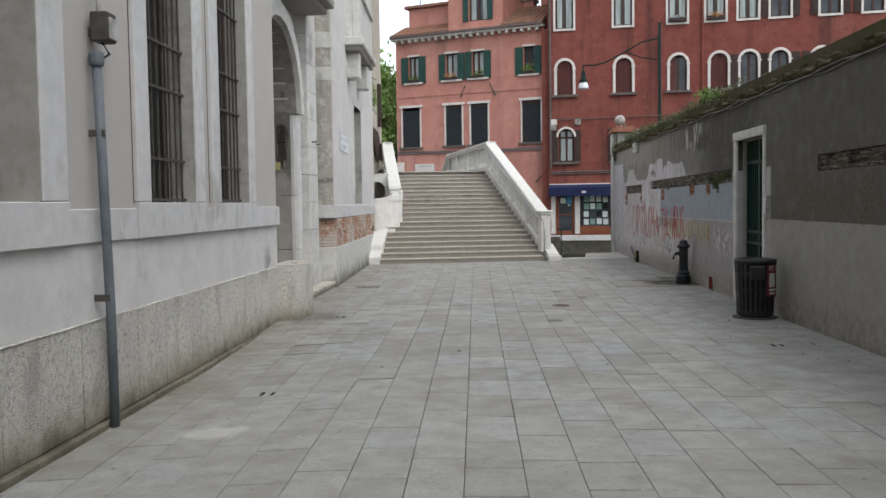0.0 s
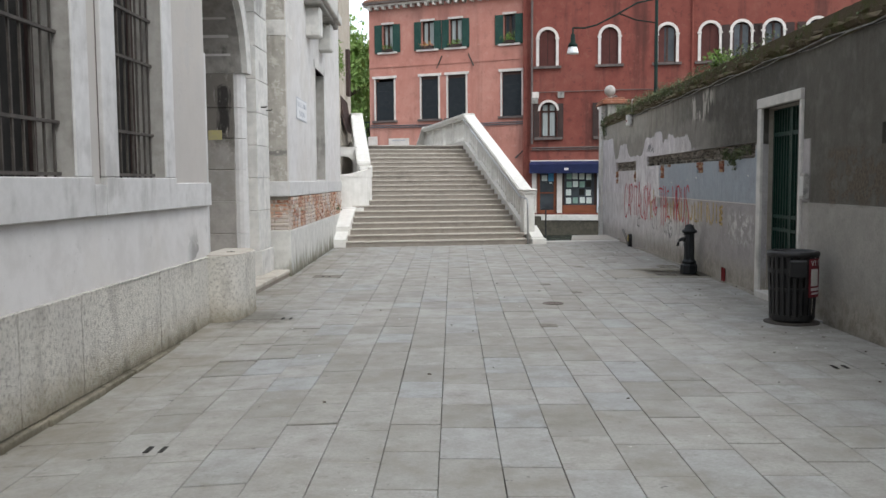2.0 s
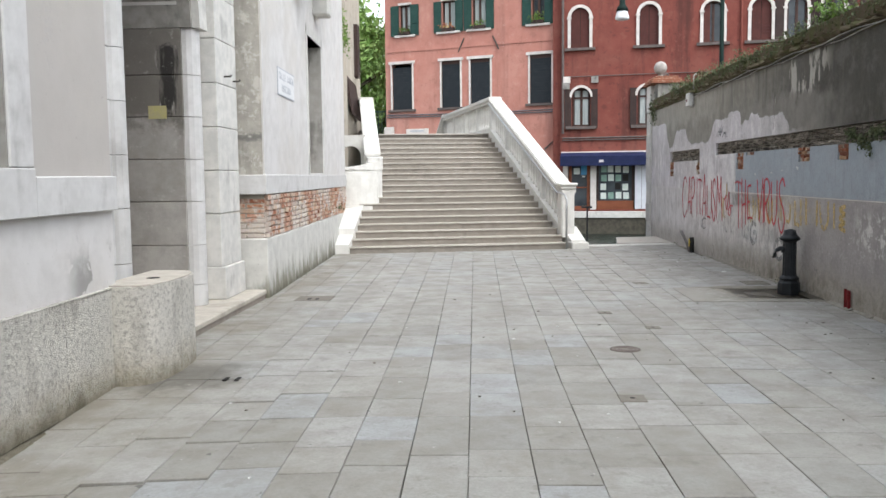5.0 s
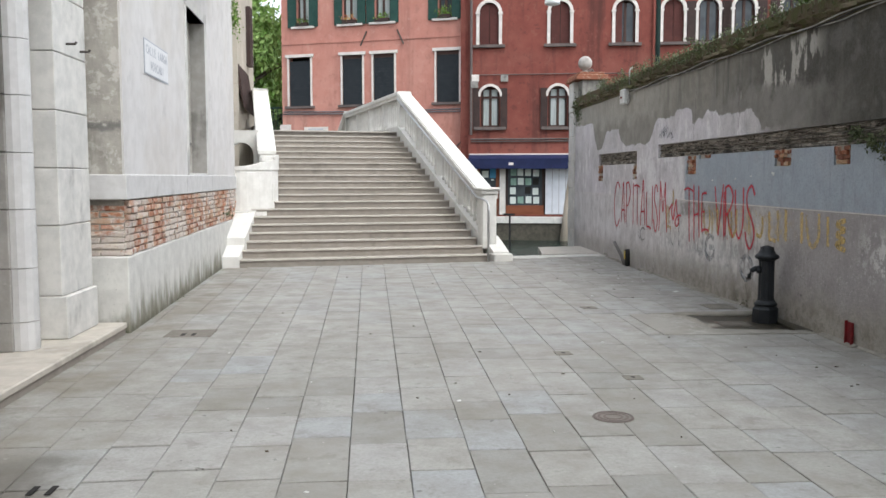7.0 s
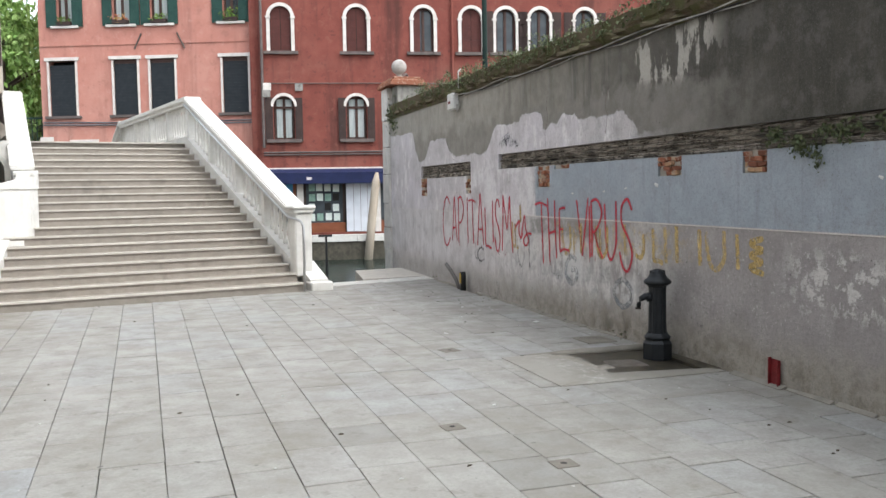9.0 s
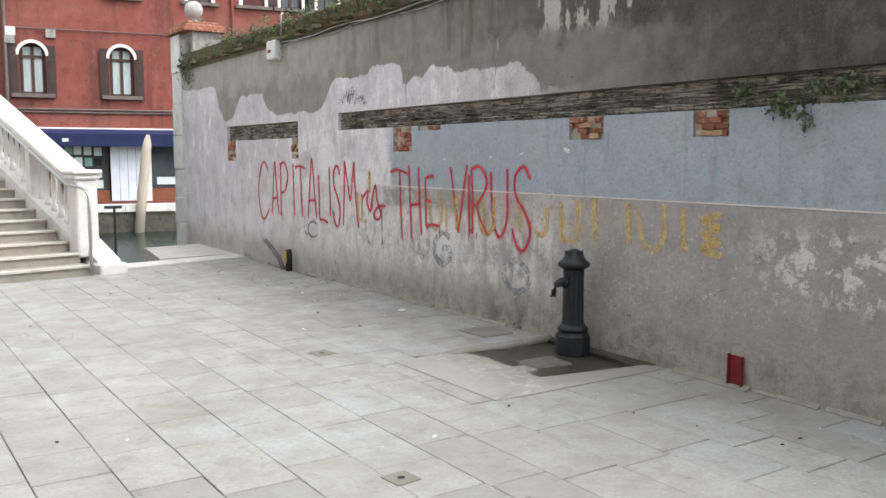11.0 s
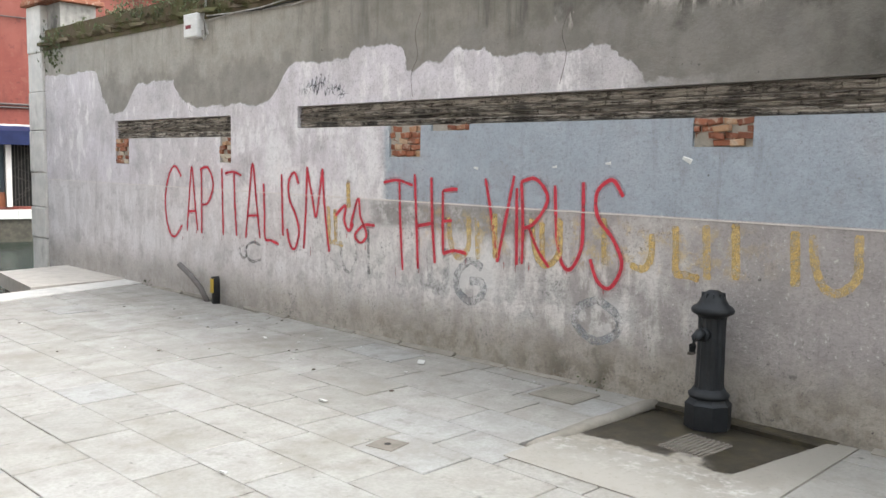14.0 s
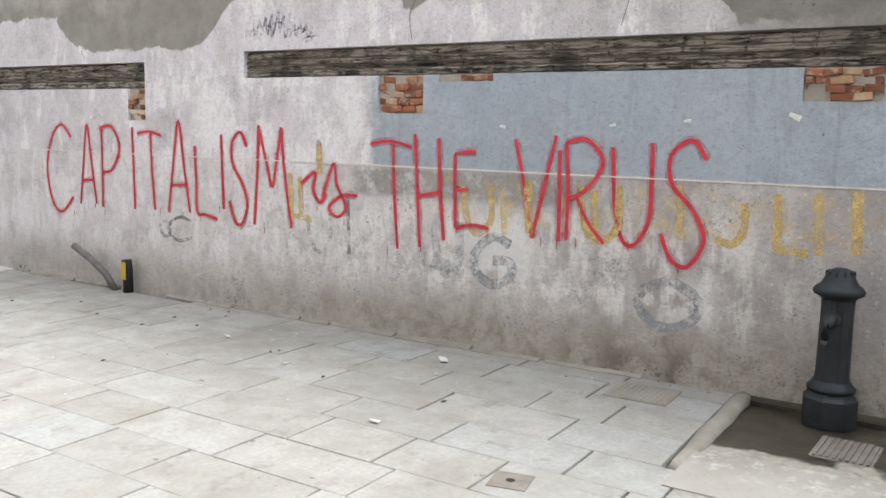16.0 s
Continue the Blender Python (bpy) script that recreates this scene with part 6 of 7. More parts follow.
bricks = [brick_mesh(0.2, 0.06, 0.06, s) for s in range(5)]
old_bricks = [brick_mesh(0.2, 0.06, 0.06, s + 30) for s in range(5)]
for me in old_bricks:
    me.materials.clear()
    me.materials.append(BRICK_OLD)
for i, (a, b, z0, z1) in enumerate(legs):
    lay_bricks(garden_wall, RIGHT + 0.042, a + 0.004, b - 0.004, z0 + 0.004, z1 - 0.004, 0.105, 0.044, 40 + i, gap=0.003, proud=0.05, skip=0.0, tilt=9.0, kit=old_bricks)
    part("mortar_bed", boxed((RIGHT + 0.022, RIGHT + 0.074, a, b, z0, z1)), MORTAR, garden_wall)

# coping of mossy bricks
cop = thing("wall_coping", pose(0, 0, 0), "mossy brick coping along the garden wall", "coping", kind="structure")
rc = random.Random(9)
part("coping_bed", boxed((RIGHT - 0.02, RIGHT + 0.44, -14, 27.0, 3.02, 3.12)), COPING, cop)
part("coping_fill", prism(bmesh.new(), [(RIGHT - 0.008, -14), (RIGHT + 0.40, -14), (RIGHT + 0.40, 26.95), (RIGHT - 0.008, 26.95)], 3.115, [3.30, 3.36, 3.36, 3.30]), COPING, cop)
cm = [brick_mesh(0.2, 0.06, 0.06, 70 + s) for s in range(4)]
for me in cm:
    me.materials.clear()
    me.materials.append(COPING)
y = 6.0
while y < 26.9:
    L = rc.uniform(0.22, 0.30)
    for k in range(5):
        ob = new("coping_brick", cm[rc.randrange(4)])
        ob.parent = cop
        ob.matrix_basis = pose(RIGHT + 0.20 + 0.03 * k, y + L / 2 + (0.06 if k % 2 else 0), 3.10 + 0.062 * k + rc.uniform(-0.006, 0.006), rc.uniform(-1.6, 1.6), rc.uniform(-1.5, 1.5), rc.uniform(-1.5, 1.5)) @ Matrix.Diagonal(((0.47 - 0.05 * k) / 0.06, (L - 0.012) / 0.2, 0.95, 1))
    y += L
part("coping_rest", boxed((RIGHT - 0.03, RIGHT + 0.44, -14, 6.0, 3.07, 3.40), bevel=0.02), COPING, cop)

# ivy and weeds on the coping and from the beam
ivy = bmesh.new()
for i in range(430):
    y = rc.triangular(10.5, 27.0, 22)
    clump(ivy, (RIGHT - 0.035 + abs(rc.gauss(0, 0.10)), y, 3.25 + rc.gauss(0, 0.085)), (0.03, 0.09, 0.035), 16, 0.019, rc)
for i in range(8):
    clump(ivy, (RIGHT - 0.04, rc.uniform(26.3, 27.0), rc.uniform(2.85, 3.2)), (0.03, 0.08, 0.10), 24, 0.028, rc)
tagged(part("ivy", ivy, IVY), "low ivy and weeds growing along the coping", "ivy", kind="stuff")
hang = bmesh.new()
for y, z, n in ((15.22, 1.93, 7), (14.92, 1.86, 9), (14.84, 1.74, 4), (14.45, 1.95, 5), (14.2, 1.97, 4), (14.65, 1.93, 4)):
    for _ in range(n):
        clump(hang, (RIGHT - 0.02 + rc.gauss(0, 0.015), y + rc.gauss(0, 0.06), z + rc.gauss(0, 0.035)), (0.02, 0.03, 0.03), 18, 0.018, rc)
tagged(part("hanging_weed", hang, IVY), "dark weeds hanging from the timber lintel", "weeds", kind="stuff")
for cx, cy, cz, s, nm in ((4.32, 16.75, 3.50, 0.22, "a"), ):
    bush = bmesh.new()
    for i in range(46):
        a, e, L = rc.uniform(0, 6.28), rc.uniform(0.1, 1.3), rc.uniform(0.15, 0.4)
        d = Vector((math.cos(a) * math.cos(e), math.sin(a) * math.cos(e), math.sin(e)))
        for k in range(8):
            clump(bush, Vector((cx, cy, cz - 0.1)) + d * L * (k / 8), (0.02, 0.03, 0.02), 2, 0.035, rc)
    tagged(part("shrub", bush, FERN), "bright green feathery shrub behind the wall top", "shrub")

# white corner pier with ball
pier = thing("corner_pier", pose(4.12, 27.0, 0), "white stone corner pier with brick cap and stone ball", "pier", kind="structure")
zz = [-0.9, 0.35, 0.8, 1.3, 1.9, 2.45, 3.0, 3.66]
for a, b in zip(zz, zz[1:]):
    part("pier_block", boxed((-0.19 - rng.uniform(0, 0.015), 0.4, 0.003, 0.5, a + 0.003, b - 0.003), bevel=0.012), WHITE_STONE, pier)
part("pier_back", boxed((-0.10, 0.4, -0.45, 0.0, 3.28, 3.66)), GREY_STONE, pier)
for k, (o, z) in enumerate(((0.09, 3.66), (0.05, 3.72), (-0.02, 3.78))):
    for j in range(3):
        part("cap_brick", boxed((-0.19 - o, 0.4 + o, -0.45 - o + j * 0.36, -0.45 - o + j * 0.36 + 0.35, z, z + 0.062), bevel=0.01), BRICK_OLD, pier)
part("ball", lathe([(0.03, 3.83), (0.06, 3.86), (0.05, 3.89)] + [(0.155 * math.sin(a), 4.04 - 0.155 * math.cos(a)) for a in (math.pi * (0.12 + 0.085 * i) for i in range(11))], 18, (-0.02, -0.3)), BALL_STONE, pier, "weathered stone ball", True)
part("finial_leaf", tube([(0.0, -0.3, 3.83), (0.15, -0.2, 3.92), (0.22, -0.15, 3.84)], 0.03, 6), TRIM_DARK, pier)

# gate in the garden wall
gate = thing("garden_gate", pose(RIGHT, 12.97, 0), "dark green iron gate in a white stone frame", "gate")
part("jamb", boxed((-0.035, 0.42, 0.652, 0.80, -0.02, 2.47), bevel=0.008), WHITE_STONE, gate)
part("jamb", boxed((-0.035, 0.42, -0.72, -0.652, -0.02, 2.47), bevel=0.008), WHITE_STONE, gate)
part("lintel", boxed((-0.045, 0.42, -0.72, 0.80, 2.472, 2.60), bevel=0.008), WHITE_STONE, gate)
part("threshold", boxed((-0.06, 0.42, -0.70, 0.70, -0.02, 0.085), bevel=0.012), WHITE_STONE, gate)
lf = part("gate_leaf", boxed((0.13, 0.17, -0.65, 0.645, 0.10, 0.17), (0.13, 0.17, -0.65, 0.645, 2.1, 2.15), (0.13, 0.17, -0.65, 0.645, 1.05, 1.09), (0.13, 0.17, -0.65, 0.645, 0.88, 0.92), (0.13, 0.17, -0.65, -0.6, 0.1, 2.44), (0.13, 0.17, 0.6, 0.645, 0.1, 2.44), (0.125, 0.175, -0.03, 0.03, 0.1, 2.44)), GREEN_IRON, gate)
for i in range(13):
    yy = -0.56 + i * 0.093
    part("gate_bar", boxed((0.14, 0.16, yy - 0.009, yy + 0.009, 0.1, 2.44)), GREEN_IRON, lf)
for i in range(5):
    part("gate_ring", tube([(0.15, -0.48 + i * 0.24 + 0.06 * math.cos(a), 0.985 + 0.055 * math.sin(a)) for a in (math.pi * k / 5 for k in range(11))], 0.008, 5), GREEN_IRON, lf)
part("gate_sheet", boxed((0.18, 0.19, -0.65, 0.645, 0.1, 2.46)), GREEN_IRON, gate, "dark green backing sheet")
part("lock", boxed((0.08, 0.13, -0.62, -0.56, 1.0, 1.12)), GRATE_IRON, lf)
bellbox = thing("intercom_box", pose(RIGHT - 0.03, 12.12, 1.47), "small grey metal intercom beside the gate", "intercom")
part("case", boxed((-0.03, 0.03, -0.07, 0.07, -0.15, 0.15), bevel=0.006), CABLE, bellbox)
part("plate", boxed((-0.036, -0.03, -0.05, 0.05, -0.11, 0.11)), BOX_PLASTIC, bellbox)

# junction box and cable
jb = thing("junction_box", pose(RIGHT - 0.06, 22.78, 2.95), "white plastic junction box with hanging cables", "junction box")
part("case", boxed((-0.05, 0.055, -0.14, 0.14, -0.12, 0.13), bevel=0.012), BOX_PLASTIC, jb)
part("print", boxed((-0.054, -0.05, -0.02, 0.09, -0.03, 0.01)), LABEL_RED, jb)
part("conduit", tube([(0.03, -0.14, 0.1), (0.03, -0.19, 0.2), (0.03, -0.19, 0.45), (0.1, -0.1, 0.5)], 0.012, 6), CABLE, jb)
part("loop", tube([(0.02, -0.14, -0.05), (0.0, -0.2, -0.16), (0.01, -0.27, -0.10), (0.02, -0.2, 0.02)], 0.010, 6), CABLE, jb)
cab = thing("wall_cable", pose(RIGHT - 0.02, 0, 0), "bundle of grey cables under the coping", "cable")
for k in range(3):
    pts = [(0.0 - 0.012 * k, 22.55 - i * 0.5, 3.0 + 0.02 * math.sin(i * 1.7 + k) + 0.012 * k + min(0.02, 0.004 * i)) for i in range(46)]
    part("cable", tube(pts, 0.0065, 5), (CABLE, RUBBER, CABLE)[k], cab)


# crumbling cement along the wall's foot
rf = random.Random(61)
y = 13.75
while y < 23.8:
    L = rf.uniform(0.18, 0.65)
    if not 15.7 < y + L / 2 < 17.35 and rf.random() < 0.85:
        w0, w1, h0, h1 = rf.uniform(0.02, 0.07), rf.uniform(0.02, 0.07), rf.uniform(0.012, 0.035), rf.uniform(0.012, 0.035)
        bm = bmesh.new()
        prism(bm, [(RIGHT - w0, y), (RIGHT + 0.004, y), (RIGHT + 0.004, y + L), (RIGHT - w1, y + L)], -0.02, [0.006, h0, h1, 0.006])
        part("cement_fillet", bm, CONCRETE, garden_wall)
    y += L + rf.uniform(0.0, 0.06)
for i, (x, y, z, count, size) in enumerate(((3.94, 17.52, 0.03, 26, 0.014), (3.94, 21.2, 0.02, 14, 0.010), (-2.88, 16.22, 0.02, 22, 0.013), (-2.93, 22.3, 0.92, 34, 0.022), (-2.90, 18.6, 0.02, 12, 0.010), (3.94, 24.0, 0.03, 18, 0.013))):
    bm = bmesh.new()
    clump(bm, (x, y, z + 0.01), (0.03, 0.06, 0.025), count, size, rf)
    tagged(part("weed_tuft", bm, IVY), "small dark green weeds in a wall crack", "weeds", "weeds at wall feet", "stuff")
vine = bmesh.new()
for i in range(26):
    clump(vine, (-3.14 + rf.gauss(0, 0.03), 24.46 + rf.gauss(0, 0.04), rf.uniform(4.2, 5.1)), (0.04, 0.05, 0.07), 12, 0.028, rf)
tagged(part("climbing_vine", vine, FERN), "yellow-green vine hanging at the palace corner", "vine", kind="stuff")


# ---- writing on the wall ----
def stroke(bm, pts, width, x, r):
    """A sprayed line through (y, z) points, rounded by sampling a smooth curve."""
    P = [Vector((p[0], p[1])) for p in pts]
    out = []
    for i in range(len(P) - 1):
        a, b, c, d = P[max(i - 1, 0)], P[i], P[i + 1], P[min(i + 2, len(P) - 1)]
        for k in range(6):
            t = k / 6
            out.append(0.5 * (2 * b + (c - a) * t + (2 * a - 5 * b + 4 * c - d) * t * t + (3 * b - a - 3 * c + d) * t ** 3))
    out.append(P[-1])
    prev = None
    for i, p in enumerate(out):
        d = (out[min(i + 1, len(out) - 1)] - out[max(i - 1, 0)]).normalized()
        n = Vector((-d.y, d.x)) * width * (0.5 + r.uniform(-0.06, 0.06)) * (0.75 if i in (0, len(out) - 1) else 1)
        row = [bm.verts.new((x, *(p + n))), bm.verts.new((x, *(p - n))), bm.verts.new((x + 0.003, *(p - n))), bm.verts.new((x + 0.003, *(p + n)))]
        if prev:
            for j in range(4):
                bm.faces.new((prev[j], prev[(j + 1) % 4], row[(j + 1) % 4], row[j]))
        else:
            bm.faces.new(row)
        prev = row
    bm.faces.new(list(reversed(prev)))


SHAPES = {
    "C": [[(0.95, 0.86), (0.6, 1.0), (0.25, 0.85), (0.04, 0.5), (0.2, 0.12), (0.55, 0.0), (0.98, 0.18)]],
    "A": [[(0.0, 0.0), (0.25, 0.55), (0.5, 1.0), (0.75, 0.5), (1.0, 0.02)], [(0.1, 0.3), (0.9, 0.32)]],
    "P": [[(0.1, 0.0), (0.12, 0.5), (0.1, 1.0)], [(0.0, 0.97), (0.6, 1.0), (0.98, 0.75), (0.6, 0.48), (0.12, 0.44)]],
    "I": [[(0.4, 1.0), (0.5, 0.5), (0.6, 0.0)]],
    "T": [[(0.0, 0.95), (0.5, 0.98), (1.0, 0.93)], [(0.55, 0.96), (0.6, 0.5), (0.7, 0.0)]],
    "L": [[(0.0, 1.0), (0.06, 0.5), (0.1, 0.08), (0.5, 0.05), (1.0, 0.0)]],
    "S": [[(0.95, 0.85), (0.6, 1.0), (0.15, 0.88), (0.2, 0.65), (0.7, 0.45), (0.98, 0.22), (0.65, 0.0), (0.25, 0.05), (0.0, 0.25)]],
    "M": [[(0.0, 0.0), (0.08, 0.5), (0.12, 1.0)], [(0.12, 0.98), (0.35, 0.6), (0.48, 0.4), (0.62, 0.7), (0.72, 0.98)], [(0.72, 0.98), (0.82, 0.5), (1.0, 0.0)]],
    "H": [[(0.08, 1.0), (0.18, 0.5), (0.28, 0.0)], [(0.78, 0.97), (0.85, 0.5), (0.98, 0.08)], [(0.15, 0.45), (0.9, 0.5)]],
    "E": [[(0.0, 0.95), (0.02, 0.5), (0.06, 0.02)], [(0.0, 0.95), (0.4, 0.98), (0.6, 0.98)], [(0.02, 0.5), (0.4, 0.52)], [(0.06, 0.02), (0.5, 0.08), (1.0, 0.06)]],
    "V": [[(0.0, 0.96), (0.25, 0.5), (0.46, 0.02)], [(0.46, 0.02), (0.7, 0.5), (0.95, 1.0)]],
    "R": [[(0.02, 0.96), (0.1, 0.5), (0.1, 0.0)], [(0.0, 0.96), (0.5, 1.0), (0.9, 0.78), (0.5, 0.5), (0.1, 0.42)], [(0.3, 0.45), (0.6, 0.2), (1.0, 0.0)]],
    "U": [[(0.0, 0.95), (0.1, 0.4), (0.3, 0.05), (0.6, 0.0), (0.9, 0.25), (0.92, 0.6), (0.9, 1.0)]],
    "i": [[(0.0, 0.55), (0.55, 0.95), (0.5, 0.4), (0.75, 0.02), (1.0, 0.3)]],
    "s": [[(0.0, 0.35), (0.32, 1.0), (0.42, 0.6), (0.68, 0.2), (0.45, 0.0), (0.2, 0.15), (0.55, 0.4), (1.0, 0.42)]],
    "J": [[(0.6, 1.0), (0.62, 0.4), (0.4, 0.02), (0.0, 0.1)]],
    "O": [[(0.5, 1.0), (0.08, 0.7), (0.08, 0.3), (0.5, 0.0), (0.92, 0.3), (0.9, 0.7), (0.5, 1.0)]],
    "G": [[(0.9, 0.85), (0.5, 1.0), (0.1, 0.65), (0.1, 0.25), (0.5, 0.0), (0.9, 0.2), (0.9, 0.5), (0.5, 0.5)]],
    "z": [[(0.0, 0.1), (0.18, 0.9), (0.26, 0.15), (0.48, 1.0), (0.52, 0.2), (0.72, 0.85), (0.78, 0.0), (1.0, 0.7)], [(0.1, 0.45), (0.5, 0.6), (1.0, 0.3)]],
    "W": [[(0.9, 1.0), (0.2, 0.85), (0.9, 0.66)], [(0.9, 0.66), (0.2, 0.5), (0.9, 0.33)], [(0.9, 0.33), (0.2, 0.15), (0.95, 0.0)]],
}


def writing(name, label, letters, mat, width, x, seed, halo=None):
    r = random.Random(seed)
    w = thing(name, pose(0, 0, 0), label, "graffiti")
    count = 0
    for ch, y0, y1, z0, z1 in letters:
        bm = bmesh.new()
        for k, s in enumerate(SHAPES[ch]):
            bx = x - 0.0004 * (k + count % 3 * 3)
            stroke(bm, [(y0 + (y1 - y0) * u, z0 + (z1 - z0) * v) for u, v in s], width * r.uniform(0.9, 1.1), bx, r)
        count += 1
        letter = part("letter", bm, mat, w)
        if halo:
            hb = bmesh.new()
            for k, s in enumerate(SHAPES[ch]):
                stroke(hb, [(y0 + (y1 - y0) * u, z0 + (z1 - z0) * v) for u, v in s], width * 2.4, RIGHT - 0.0004 - 0.0003 * k - 0.0009 * (count % 2), r)
            part("spray_edge", hb, halo, letter)
    return w


WORDS = [("C", 23.58, 23.17, 0.64, 1.45), ("A", 23.07, 22.84, 0.73, 1.45), ("P", 22.78, 22.50, 0.72, 1.44), ("I", 22.38, 22.27, 0.73, 1.44), ("T", 22.27, 21.96, 0.74, 1.42)]
WORDS += [("A", 21.88, 21.62, 0.73, 1.50), ("L", 21.56, 21.30, 0.71, 1.30), ("I", 21.30, 21.18, 0.80, 1.40), ("S", 21.16, 20.96, 0.69, 1.42), ("M", 20.89, 20.50, 0.70, 1.48)]
WORDS += [("i", 20.41, 20.16, 0.91, 1.15), ("s", 20.20, 19.87, 0.82, 1.21), ("T", 19.76, 19.40, 0.63, 1.40), ("H", 19.40, 19.12, 0.66, 1.44), ("E", 19.05, 18.78, 0.80, 1.34)]
WORDS += [("V", 18.60, 18.30, 0.78, 1.45), ("I", 18.32, 18.24, 0.79, 1.36), ("R", 18.25, 17.97, 0.80, 1.43), ("U", 17.94, 17.67, 0.81, 1.42), ("S", 17.62, 17.36, 0.71, 1.44)]
red_words = writing("red_graffiti", "red sprayed words CAPITALISM is THE VIRUS on the wall", WORDS, RED_PAINT, 0.024, RIGHT - 0.0035, 3, RED_HALO)
part("dot", boxed((RIGHT - 0.0035, RIGHT, 20.215, 20.255, 1.335, 1.375)), ORANGE_PAINT, red_words)
YEL = [("U", 18.98, 18.74, 0.80, 1.12), ("I", 18.54, 18.44, 0.82, 1.16), ("U", 18.14, 17.86, 0.82, 1.16), ("I", 17.56, 17.46, 0.86, 1.18), ("J", 17.30, 17.05, 0.86, 1.10), ("L", 16.98, 16.80, 0.84, 1.16), ("I", 16.82, 16.70, 0.84, 1.18), ("I", 16.62, 16.52, 0.86, 1.2), ("I", 16.26, 16.16, 0.86, 1.18), ("U", 16.12, 15.84, 0.85, 1.18), ("I", 15.73, 15.64, 0.87, 1.16), ("W", 15.56, 15.34, 0.86, 1.14)]
writing("yellow_scrawl", "faded yellow painted strokes on the grey wall", YEL, YELLOW_PAINT, 0.05, RIGHT - 0.0028, 4)
GREYS = [("U", 19.20, 18.98, 0.50, 0.86), ("G", 18.90, 18.58, 0.46, 0.78), ("O", 17.75, 17.35, 0.33, 0.62)]
writing("grey_scrawl", "faded grey looping spray marks low on the wall", GREYS, GREY_PAINT, 0.065, RIGHT - 0.0024, 5)
PALE = [("U", 20.35, 20.1, 0.55, 0.92), ("I", 20.0, 19.9, 0.55, 0.95), ("C", 21.9, 21.6, 0.5, 0.7), ("O", 22.0, 21.85, 0.52, 0.66)]
writing("pale_scrawl", "pale rubbed spray marks on the lilac plaster", PALE, PALE_PAINT, 0.03, RIGHT - 0.0022, 6)
DARKT = [("z", 20.98, 20.80, 2.13, 2.25), ("z", 20.86, 20.66, 2.14, 2.29), ("z", 20.74, 20.52, 2.13, 2.33), ("z", 20.62, 20.42, 2.15, 2.31), ("z", 20.52, 20.30, 2.12, 2.24), ("s", 20.44, 20.24, 2.10, 2.18)]
writing("dark_tag", "small dark scribbled tag above the timber lintel", DARKT, DARK_TAG, 0.013, RIGHT - 0.0024, 7)
ORA = [("L", 20.52, 20.30, 0.78, 1.12), ("I", 20.46, 20.36, 0.82, 1.10), ("I", 20.26, 20.20, 1.12, 1.34), ("I", 18.72, 18.62, 0.8, 1.1), ("I", 18.08, 18.0, 0.84, 1.12)]
writing("orange_scrawl", "faint orange spray strokes beside the red words", ORA, YELLOW_PAINT, 0.05, RIGHT - 0.0026, 8)

# thin runs of paint under the red words
rd = random.Random(31)
drip = bmesh.new()
for ch, y0, y1, z0, z1 in WORDS:
    for _ in range(1):
        yy, L = rd.uniform(min(y0, y1), max(y0, y1)), rd.uniform(0.02, 0.07)
        stroke(drip, [(yy, z0 + 0.02), (yy + rd.uniform(-0.004, 0.004), z0 - L * 0.5), (yy, z0 - L)], 0.007, RIGHT - 0.002, rd)
tagged(part("paint_drips", drip, DRIP_RED, red_words), "thin red paint runs", kind="stuff")
# hairline cracks in the plaster
for pts in ([(19.34, 2.74), (19.40, 2.58), (19.37, 2.40), (19.44, 2.25), (19.42, 2.07)], [(17.86, 2.62), (17.92, 2.45), (17.88, 2.30), (17.93, 2.10)], [(22.95, 2.16), (23.0, 2.10), (22.96, 2.04)]):
    bm = bmesh.new()
    stroke(bm, pts, 0.0045, RIGHT - 0.0012, rd)
    part("crack", bm, TRIM_DARK, garden_wall)
# scraps of paper stuck to the wall and pale ledge line
for yy, zz, s in ((16.92, 1.58, 0.032), (17.95, 1.52, 0.018), (17.5, 1.55, 0.02), (18.7, 1.50, 0.02), (14.2, 1.60, 0.02)):
    sc = thing("torn_sticker", pose(RIGHT - 0.004, yy, zz, rd.uniform(-30, 30), 0, 0), "torn white sticker scrap on the wall", "sticker", "sticker scraps")
    part("scrap", prism(bmesh.new(), [(-0.001, -s), (0.004, -s), (0.004, s), (-0.001, s)], [-s * 0.5, -s * 0.4, -s * 0.2, -s * 0.3], [s * 0.5, s * 0.6, s * 0.3, s * 0.2]), BOX_PLASTIC, sc)
lg = structure("ledge_line", boxed((RIGHT - 0.004, RIGHT + 0.02, 13.84, 26.98, 1.207, 1.215)), TRIM, "thin pale edge of a lower render coat", "trim")

# ---- street furniture ----
pump = thing("drinking_fountain", pose(3.79, 16.61, -0.02, 0, 0, -8) @ Matrix.Diagonal((1, 1, 0.975, 1)), "dark cast iron drinking fountain with curved spout", "fountain")
part("foot", lathe([(0.138, 0.0), (0.138, 0.15), (0.124, 0.165), (0.108, 0.19)], 8), IRON, pump)
part("collar", lathe([(0.06, 0.185), (0.118, 0.19), (0.122, 0.21), (0.104, 0.225), (0.094, 0.245), (0.06, 0.25)], 24), IRON, pump, smooth=True)
col = bmesh.new()
segs = 40
prof = [(0.090, 0.24), (0.084, 0.28), (0.080, 0.6), (0.082, 0.68), (0.094, 0.70)]
rings = []
for rr, z in prof:
    rings.append([col.verts.new(((rr - (0.007 if i % 5 in (2, 3) else 0.0)) * math.cos(2 * math.pi * i / segs), (rr - (0.007 if i % 5 in (2, 3) else 0.0)) * math.sin(2 * math.pi * i / segs), z)) for i in range(segs)])
